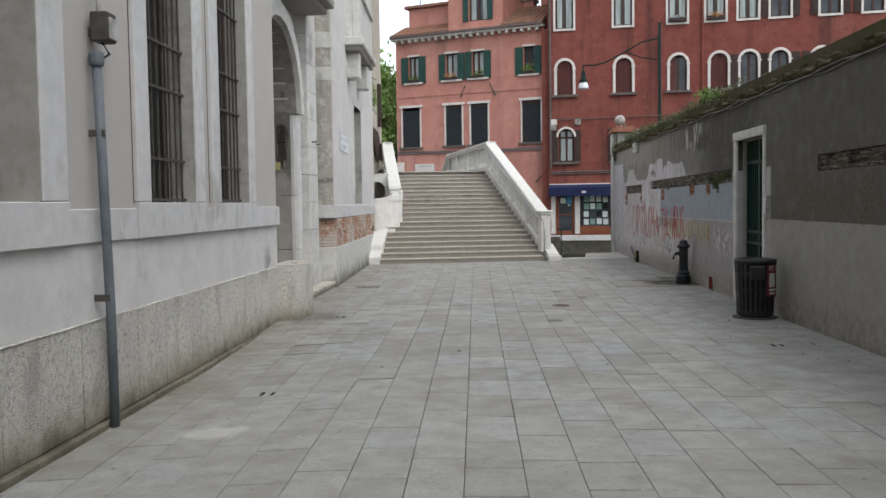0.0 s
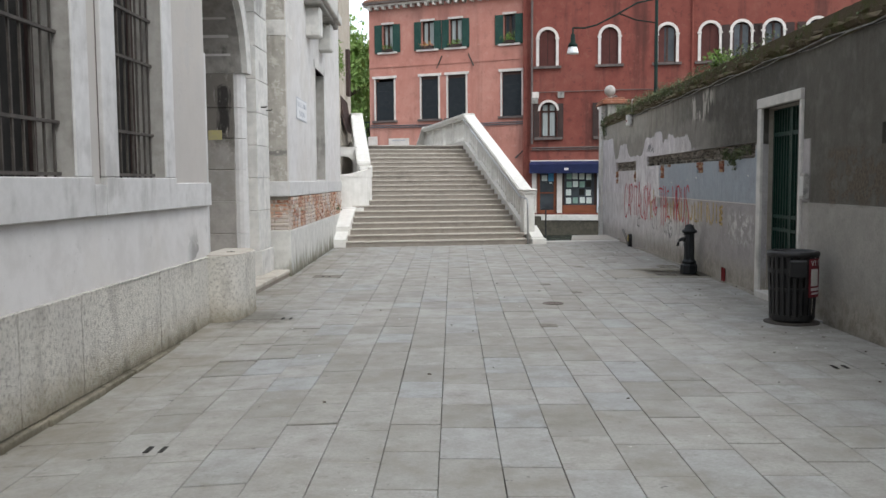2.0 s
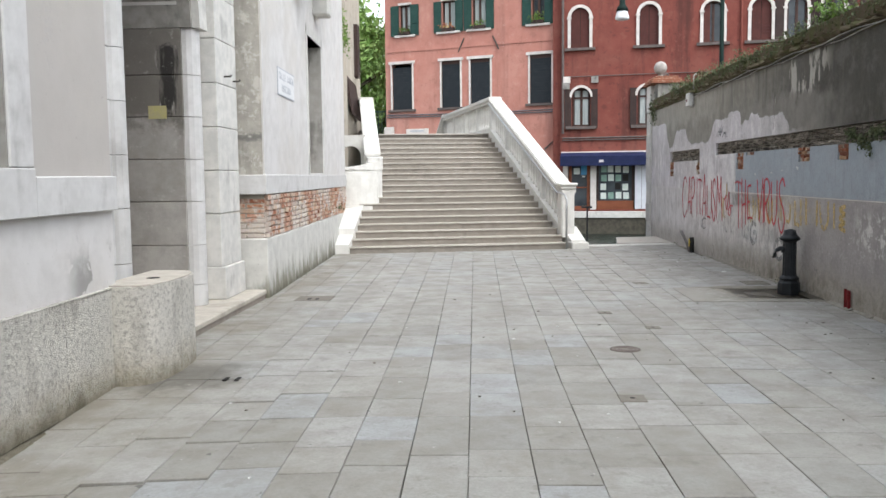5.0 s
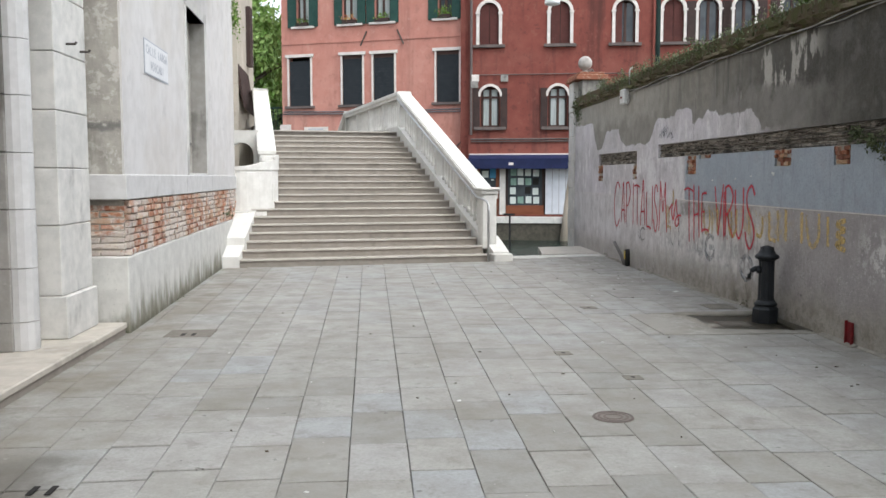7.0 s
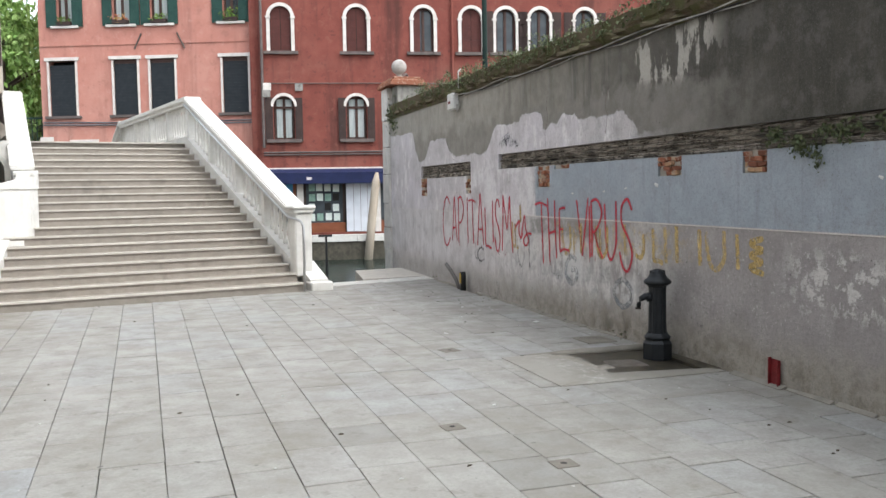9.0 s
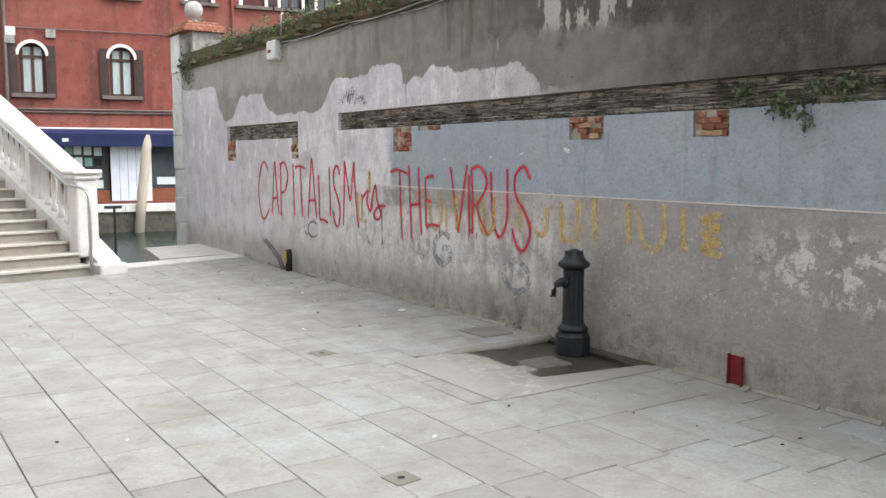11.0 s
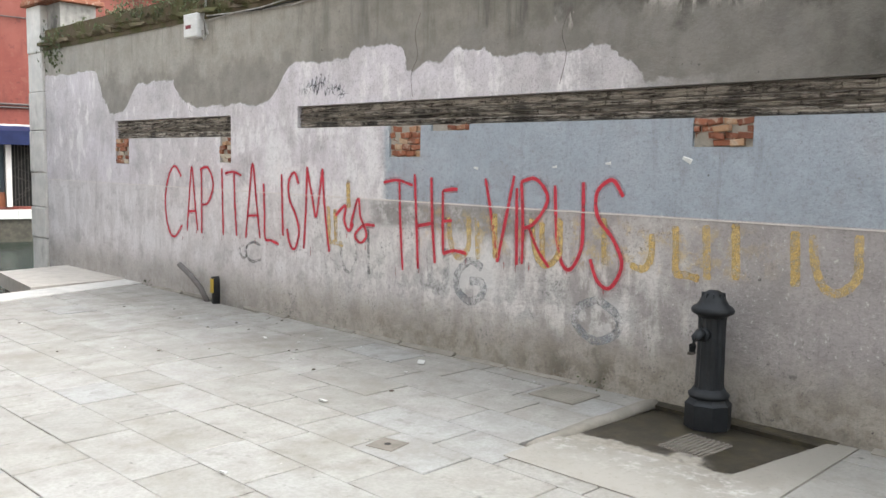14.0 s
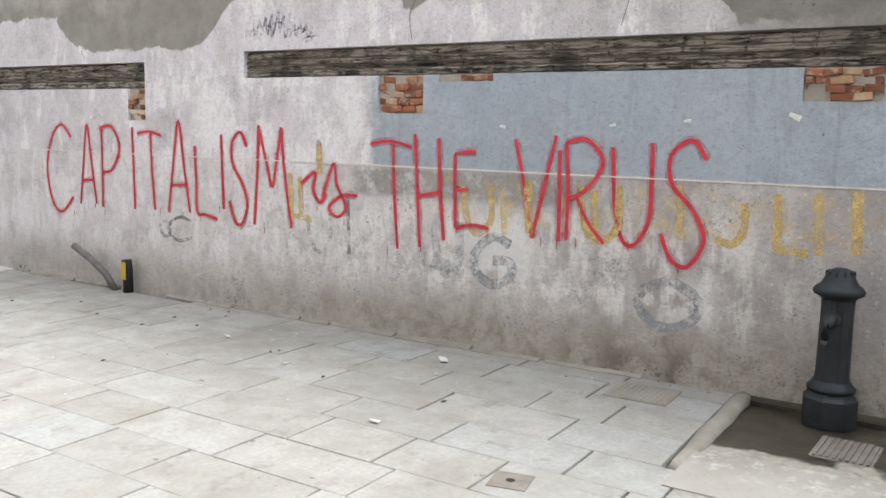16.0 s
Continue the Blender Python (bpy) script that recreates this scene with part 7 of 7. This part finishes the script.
for a, b in zip(rings, rings[1:]):
    for i in range(segs):
        col.faces.new((a[i], a[(i + 1) % segs], b[(i + 1) % segs], b[i]))
part("column", col, IRON, pump, "fluted iron column")
part("hood", lathe([(0.088, 0.69), (0.10, 0.70), (0.122, 0.712), (0.127, 0.732), (0.114, 0.750), (0.092, 0.764), (0.080, 0.785), (0.070, 0.812), (0.050, 0.838), (0.028, 0.850), (0.0, 0.853)], 24), IRON, pump, "domed iron hood", True)
for i in range(10):
    a = 2 * math.pi * i / 10
    place(part("hood_rib", boxed((0.052, 0.072, -0.005, 0.005, 0.795, 0.836), bevel=0.003), IRON, pump), pose(0, 0, 0, 0, 0, math.degrees(a)))
sp = [(-0.07, 0.0, 0.585), (-0.12, 0.0, 0.595), (-0.16, 0.0, 0.57), (-0.18, 0.0, 0.53), (-0.185, 0.0, 0.49)]
spout = part("spout", tube(sp, [0.034, 0.032, 0.027, 0.021, 0.017], 10), IRON, pump, smooth=True)
part("spout_boss", tube([(-0.07, 0, 0.585), (-0.10, 0, 0.585)], 0.044, 12), IRON, spout, smooth=True)
part("tap", boxed((-0.212, -0.165, -0.012, 0.012, 0.475, 0.492)), GRATE_IRON, spout)

basin = thing("fountain_basin", pose(0, 0, 0), "shallow wet stone basin round the fountain", "basin", kind="structure")
part("basin_floor", prism(bmesh.new(), [(2.90, 17.06), (3.96, 17.12), (3.96, 15.92), (3.02, 16.08)], -0.06, [-0.004, -0.03, -0.03, -0.004]), WET, basin, "dark wet mossy stone")
rim = tube([(2.66 + 0.1 * k, 17.08 + 0.004 * math.sin(1.3 * k), 0.0) for k in range(14)], [0.030 + 0.022 * min(k, 5) / 5 + 0.002 * math.sin(2.3 * k) for k in range(14)], 14)
for v in rim.verts:
    v.co.z = v.co.z * 0.72 - 0.012 + 0.002 * math.sin(23 * v.co.x)
part("far_rim", rim, CONCRETE, basin, "raised rounded cement rim", True)
part("lip", prism(bmesh.new(), [(2.42, 15.80), (3.02, 16.08), (2.90, 17.06), (2.42, 17.06)], -0.06, 0.006), LIP, basin, "worn stone lip")
part("near_rim", prism(bmesh.new(), [(2.44, 15.795), (3.95, 15.795), (3.95, 15.94), (3.02, 16.09)], -0.06, 0.0065), LIP, basin)
part("wall_rim", prism(bmesh.new(), [(3.84, 15.9), (3.965, 15.9), (3.965, 17.05), (3.90, 17.05)], -0.05, [0.0, 0.012, 0.012, 0.0]), WET, basin)
gr = thing("drain_grate", pose(3.37, 16.47, -0.018, 0, 0, -3), "worn stone drain grate under the spout", "drain")
part("plate", boxed((-0.17, 0.17, -0.14, 0.14, -0.01, 0.008), bevel=0.004), PLATE, gr)
for i in range(9):
    part("ridge", boxed((-0.155, 0.155, -0.125 + i * 0.029, -0.112 + i * 0.029, 0.008, 0.016)), PLATE, gr)

binn = thing("litter_bin", pose(3.60, 11.50, 0), "black slatted steel litter bin with a sticker", "litter bin")
part("base_plate", lathe([(0.29, 0.0), (0.29, 0.012), (0.2, 0.02), (0.0, 0.02)], 24), GRATE_IRON, binn)
part("foot", lathe([(0.20, 0.012), (0.205, 0.045), (0.22, 0.05), (0.0, 0.05)], 24), BIN_IRON, binn)
sl = boxed((0.0, 0.008, -0.019, 0.019, 0.0, 0.70), bevel=0.002)
slat = mesh_of("slat", sl, BIN_IRON)
for i in range(24):
    a = 2 * math.pi * i / 24
    ob = new("slat", slat)
    ob.parent = binn
    ob.matrix_basis = pose(0.222 * math.cos(a), 0.222 * math.sin(a), 0.05, 0, 2.6, math.degrees(a))
part("lower_ring", lathe([(0.21, 0.05), (0.232, 0.05), (0.236, 0.10), (0.21, 0.10)], 28), BIN_IRON, binn)
part("middle_ring", lathe([(0.225, 0.36), (0.243, 0.36), (0.244, 0.39), (0.225, 0.39)], 28), BIN_IRON, binn)
part("upper_ring", lathe([(0.235, 0.55), (0.253, 0.55), (0.256, 0.60), (0.235, 0.60)], 28), BIN_IRON, binn)
part("liner", lathe([(0.19, 0.06), (0.222, 0.72), (0.18, 0.72), (0.16, 0.3)], 24), RUBBER, binn, "dark bin liner")
part("rim", lathe([(0.245, 0.72), (0.268, 0.73), (0.272, 0.755), (0.262, 0.778), (0.235, 0.785), (0.21, 0.77), (0.2, 0.74)], 28), BIN_IRON, binn, smooth=True)
place(part("ashtray", boxed((-0.008, 0.05, -0.09, 0.09, 0.52, 0.70), bevel=0.012), BIN_IRON, binn, "flat ashtray box"), pose(0.245 * math.cos(math.radians(-100)), 0.245 * math.sin(math.radians(-100)), 0, 0, 2, -100))
stk = bmesh.new()
for i in range(7):
    a0, a1 = math.radians(-72 + i * 7), math.radians(-72 + (i + 1) * 7)
    prism(stk, [(0.255 * math.cos(a0), 0.255 * math.sin(a0)), (0.262 * math.cos(a0), 0.262 * math.sin(a0)), (0.262 * math.cos(a1), 0.262 * math.sin(a1)), (0.255 * math.cos(a1), 0.255 * math.sin(a1))], 0.30, 0.71)
st = part("sticker", stk, LABEL_RED, binn, "dark red sticker with white print")
for z0, z1, a, b in ((0.42, 0.60, -66, -40), (0.37, 0.40, -66, -30), (0.33, 0.35, -64, -34)):
    pb = bmesh.new()
    n = 5
    for i in range(n):
        a0, a1 = math.radians(a + (b - a) * i / n), math.radians(a + (b - a) * (i + 1) / n)
        prism(pb, [(0.262 * math.cos(a0), 0.262 * math.sin(a0)), (0.2635 * math.cos(a0), 0.2635 * math.sin(a0)), (0.2635 * math.cos(a1), 0.2635 * math.sin(a1)), (0.262 * math.cos(a1), 0.262 * math.sin(a1))], z0, z1)
    part("print_bar", pb, LABEL_WHITE, st)
for i, ch in enumerate("VIE"):
    cu = bpy.data.curves.new("print", "FONT")
    cu.body, cu.size, cu.extrude = ch, 0.085, 0.001
    a = math.radians(-68 + i * 13)
    tmp = bpy.data.objects.new("print", cu)
    me = bpy.data.meshes.new_from_object(tmp)
    me.materials.append(LABEL_WHITE)
    ob = new("print", me)
    ob.parent = st
    ob.matrix_basis = pose(0.2645 * math.cos(a), 0.2645 * math.sin(a), 0.635, 90, 0, math.degrees(a) + 90 + 6)

# drainpipe and old electric box on the pale building
dp = thing("drainpipe", pose(-2.79, 6.28, 0), "grey metal drainpipe on the plinth and wall", "drainpipe")
part("pipe", tube([(0.02, 0, -0.16), (0.015, 0.0, 0.8), (0.0, -0.01, 1.6), (-0.02, -0.02, 2.66)], 0.036, 10), PIPE_GREY, dp, smooth=True)
for z in (0.88, 2.12):
    part("clamp", boxed((-0.10, 0.03, -0.045, -0.02, z - 0.025, z + 0.025)), GRATE_IRON, dp)
part("collar", lathe([(0.05, 2.62), (0.056, 2.64), (0.056, 2.70), (0.05, 2.72)], 10, (-0.02, -0.02)), PIPE_GREY, dp)
eb = thing("electric_box", pose(-2.84, 6.30, 2.88), "old grey electric box with loose wires", "electric box")
part("case", boxed((0.0, 0.13, -0.07, 0.10, -0.08, 0.14), bevel=0.01), GRATE_IRON, eb)
part("bracket", boxed((-0.18, 0.0, -0.02, 0.02, -0.03, 0.03)), GRATE_IRON, eb)
part("lid", boxed((0.13, 0.145, -0.05, 0.09, -0.06, 0.10), bevel=0.006), CABLE, eb)
part("wire", tube([(0.05, -0.02, 0.14), (0.04, -0.03, 0.6), (0.04, -0.02, 2.0)], 0.018, 6), CABLE, eb)
part("wire", tube([(0.06, 0.0, -0.08), (0.09, 0.05, -0.16), (0.07, -0.06, -0.22)], 0.010, 6), RUBBER, eb)

# small things on the ground
hose = thing("pipe_stub", pose(3.88, 22.32, 0), "short black pipe stub with a yellow tag at the wall foot", "pipe stub")
part("stub", tube([(0, 0, -0.02), (0.0, 0.0, 0.2), (-0.005, 0.01, 0.29)], 0.045, 10), RUBBER, hose, smooth=True)
part("tag", boxed((-0.055, -0.046, -0.03, 0.025, 0.12, 0.27)), YELLOW_TAG, hose)
hs2 = thing("bent_conduit", pose(3.86, 22.50, 0), "bent grey conduit rising from the pavement", "conduit")
part("conduit", tube([(0.02, -0.02, -0.02), (0.0, 0.10, 0.14), (-0.02, 0.28, 0.26), (-0.03, 0.50, 0.36)], 0.030, 8), HOSE, hs2, smooth=True)
tin = thing("red_channel", pose(3.93, 15.19, 0), "short red painted metal channel standing against the wall", "metal channel")
part("back", boxed((0.02, 0.026, -0.05, 0.05, -0.01, 0.215)), RED_TIN, tin)
part("flange", boxed((-0.002, 0.026, -0.056, -0.048, -0.01, 0.215)), RED_TIN, tin)
part("flange", boxed((-0.002, 0.026, 0.048, 0.056, -0.01, 0.225)), RED_TIN, tin)
mh = thing("manhole_cover", pose(1.16, 12.97, 0.0), "round stone manhole cover with concentric rings", "manhole cover")
part("disc", lathe([(0.0, 0.0), (0.135, 0.0), (0.135, 0.004), (0.12, 0.006), (0.0, 0.006)], 28), PLATE, mh)
for r0 in (0.05, 0.085, 0.115):
    part("ring", lathe([(r0, 0.005), (r0, 0.009), (r0 + 0.014, 0.009), (r0 + 0.014, 0.005)], 28), TRIM_DARK, mh)
for x, y, s, ro in ((2.09, 17.6, 0.085, 12), (1.25, 15.0, 0.07, 5), (0.95, 11.3, 0.09, 0), (1.6, 14.05, 0.07, 0)):
    d = thing("drain_plate", pose(x, y, -0.061 * max(0.0, -0.9 - x) if y < 10 else 0.0, 0, 0, ro), "small square stone drain plate in the paving", "drain", "small drains in the paving")
    part("plate", boxed((-s, s, -s, s, -0.01, 0.0065), bevel=0.002), PLATE, d)
    part("hole", lathe([(0.0, 0.0055), (0.02, 0.0055), (0.02, 0.0078), (0.0, 0.0078)], 10), ROOM_DARK, d)
gd = thing("gully_stone", pose(-2.25, 16.2, 0), "stone gully with slots beside the portal step", "drain")
part("stone", boxed((-0.2, 0.25, -0.2, 0.18, -0.01, 0.007), bevel=0.002), PLATE, gd)
for i in range(2):
    part("slot", boxed((-0.05 + i * 0.1, -0.01 + i * 0.1, -0.15, -0.03, 0.006, 0.0085)), ROOM_DARK, gd)
for x, y in ((-1.86, 7.15), (-2.05, 11.9), (3.1, 9.2)):
    for i in range(2):
        s = thing("drain_slot", pose(x + i * 0.09, y, -0.061 * max(0.0, -0.9 - x) * min(1.0, max(0.0, (13.0 - y) / 4.5)) - 0.002), "narrow dark drain slot cut in the paving", "drain", "drain slots")
        part("slot", boxed((-0.015, 0.015, -0.06, 0.06, 0.008, 0.0115)), ROOM_DARK, s)
plate = thing("access_cover", pose(3.65, 17.57, 0.0, 0, 0, 1), "pale metal access cover at the wall foot", "cover")
part("plate", boxed((-0.16, 0.16, -0.18, 0.18, -0.01, 0.012), bevel=0.003), CONCRETE, plate)
for i in range(11):
    part("ridge", boxed((-0.145, 0.145, -0.165 + i * 0.03, -0.152 + i * 0.03, 0.012, 0.015)), CONCRETE, plate)
rl = random.Random(3)
for x, y, s in ((3.57, 18.86, 0.055), (2.35, 18.5, 0.028), (3.2, 20.4, 0.03), (1.2, 17.8, 0.02), (2.9, 19.6, 0.02), (0.2, 13.4, 0.014), (1.7, 15.4, 0.014)):
    p = thing("paper_scrap", pose(x, y, 0.012, 0, 0, rl.uniform(0, 180)), "small white paper scrap on the paving", "litter", "scraps on the paving")
    bm = bmesh.new()
    prism(bm, [(-s, -s * 0.4), (s * 0.9, -s * 0.5), (s, s * 0.4), (-s * 0.8, s * 0.5)], 0.0, [0.004, 0.004, 0.01, 0.006])
    part("sheet", bm, BOX_PLASTIC, p)

# crumbs and dead leaves lying about, more of them along the wall's foot
for name, mat, label, count, size in (("leaf_litter", BARK, "small dark dead leaves and crumbs on the paving", 90, 0.012), ("pale_crumbs", BOX_PLASTIC, "tiny pale crumbs and droppings on the paving", 70, 0.009)):
    bm = bmesh.new()
    for i in range(count):
        x = RIGHT - 0.08 - abs(rl.gauss(0, 0.5)) if i % 2 else rl.uniform(-1.8, 3.7)
        y, sz, a = rl.uniform(8.0, 23.0), size * rl.uniform(0.5, 1.5), rl.uniform(0, 6.28)
        if 2.4 < x and 15.7 < y < 17.3:
            continue
        ring = [(x + sz * k * math.cos(a + b), y + sz * 0.7 * k * math.sin(a + b)) for b, k in ((0, 1.3), (1.4, 0.6), (2.9, 1.2), (4.6, 0.7))]
        prism(bm, ring, 0.002, [0.006, 0.010, 0.007, 0.009])
    tagged(part(name, bm, mat), label, "litter", kind="stuff")

# ---- bricks of the wing's band ----
lay_bricks(wing, WING - 0.012, 16.36, 24.35, 0.765, 1.315, 0.27, 0.058, 101, gap=0.012, proud=0.02)
rs = random.Random(77)
for k in range(8):
    z = 0.765 + (k + 0.5) * 0.0629
    x = -3.72 + (0.0 if k % 2 else 0.12)
    while x < WING - 0.05:
        w = 0.235
        ob = new("brick", bricks[rs.randrange(5)])
        ob.parent = wing
        ob.matrix_basis = pose(min(x + w / 2, WING - 0.13), 16.345 + rs.uniform(-0.004, 0.004), z, 0, 0, -90) @ Matrix.Diagonal((0.8, (w - 0.012) / 0.2, 0.85, 1))
        x += w

# ---- paving slabs ----
pave = thing("pavement", pose(0, 0, 0), "worn grey trachyte paving in long rows", "pavement", kind="structure")
rp = random.Random(21)


def fall(x, y):
    """The street falls towards the gutter along the plinth."""
    return -0.061 * max(0.0, -0.9 - x) * min(1.0, max(0.0, (13.0 - y) / 4.5))


ROW = 0.3275


def slab(w, l, seed):
    r = random.Random(seed)
    bm = bmesh.new()
    cube(bm, -w / 2, w / 2, -l / 2, l / 2, -0.07, 0.0)
    for v in bm.verts:
        v.co.x += r.uniform(-0.0022, 0.0022)
        v.co.y += r.uniform(-0.003, 0.003)
    top = [e for e in bm.edges if all(v.co.z > -0.01 for v in e.verts)]
    bmesh.ops.bevel(bm, geom=top, offset=0.003, segments=1, affect="EDGES")
    return bm


lens = [0.44, 0.50, 0.56, 0.62, 0.68, 0.76]
widths = [0.325, 0.345, 0.330, 0.355, 0.335, 0.342]
SKEW = 0.0162
near = {(w, l): mesh_of("slab", slab(w - 0.004, l - 0.012, int(w * 1000 + l * 100)), SLAB) for w in widths for l in lens}
rest_v, rest_f = [], []
count = 0
blocked = [(2.65, 3.99, 15.80, 17.13)]
edge_y = lambda x: 22.45 + 0.19 * (x + 2.8) if x < 1.6 else 23.75 + 0.23 * (x - 2.0)


def across(u, y):
    """Where a row's edge lies at y: the rows run slightly askew and widen towards the canal."""
    return -0.2 + (u + 0.2) * (1 + 0.013 * max(0.0, y - 12.0)) - SKEW * (y - 13.2)


rows = []
x, k = -0.515, 0
while x < RIGHT + 0.5:
    rows.append((x, widths[k % 6]))
    x, k = x + widths[k % 6], k + 1
x, k = -0.515, 5
while x > -3.6:
    x -= widths[k % 6]
    rows.append((x, widths[k % 6]))
    k -= 1
for x, w in sorted(rows):
    y = -4.0 - rp.uniform(0, 0.6)
    while y < 24.2:
        l = rp.choice(lens)
        mid_x = across(x + w / 2, y)
        if mid_x > 2.55:
            for wall_y in (15.80, 17.13):
                if y < wall_y - 0.01 and y + l > wall_y - 0.2:
                    l = wall_y - y
        cy = y + l / 2
        cx = across(x + w / 2, cy)
        y += l
        stop = edge_y(cx)
        if cy - l / 2 > stop or (cx < -3.0 and cy < 11.2) or cx > RIGHT + 0.1:
            continue
        if any(a < cx < b and c < cy < d for a, b, c, d in blocked):
            continue
        z = rp.uniform(-0.0018, 0.0018)
        full = cy + l / 2 <= stop
        if full and (w, l) in near and 7.6 < cy < 15.4 and -2.0 < cx < 2.0 and count < 300:
            ob = new("slab", near[(w, l)])
            ob.parent = pave
            ob.matrix_basis = pose(cx, cy, z + fall(cx, cy), rp.uniform(-0.12, 0.12), rp.uniform(-0.12, 0.12) - math.degrees(math.atan((fall(cx + 0.15, cy) - fall(cx - 0.15, cy)) / 0.3)), math.degrees(SKEW) - math.degrees(0.013 * (x + w / 2 + 0.2) if cy > 12 else 0.0)) @ Matrix.Diagonal((1 + 0.013 * max(0.0, cy - 12.0), 1, 1, 1))
            count += 1
        else:
            y1, y0 = min(cy + l / 2, stop), cy - l / 2
            sh = lambda u, v: (across(u, v), v)
            a, b, c, d = (x + 0.002 + rp.uniform(-0.001, 0.001), x + w - 0.002 + rp.uniform(-0.001, 0.001), y0 + 0.0065, y1 - 0.0065)
            k = len(rest_v)
            e = 0.003
            t0, t1, t2, t3 = (rp.uniform(-0.0015, 0.0015) for _ in range(4))
            for dz, i in ((-0.07, 0), (-e, 0), (0.0, e)):
                for (u, v), tz in zip(((a + i, c + i), (b - i, c + i), (b - i, d - i), (a + i, d - i)), (t0, t1, t2, t3)):
                    rest_v.append((*sh(u, v), z + dz + tz + fall(*sh(u, v))))
            for p, q in ((0, 1), (1, 2), (2, 3), (3, 0)):
                rest_f += [(k + p, k + q, k + 4 + q, k + 4 + p), (k + 4 + p, k + 4 + q, k + 8 + q, k + 8 + p)]
            rest_f.append((k + 8, k + 9, k + 10, k + 11))
me = bpy.data.meshes.new("slab_field")
me.from_pydata(rest_v, [], rest_f)
me.materials.append(SLAB_REST)
ob = new("slab_field", me)
ob.parent = pave
tagged(ob, "grey paving slabs farther along the street", kind="stuff")
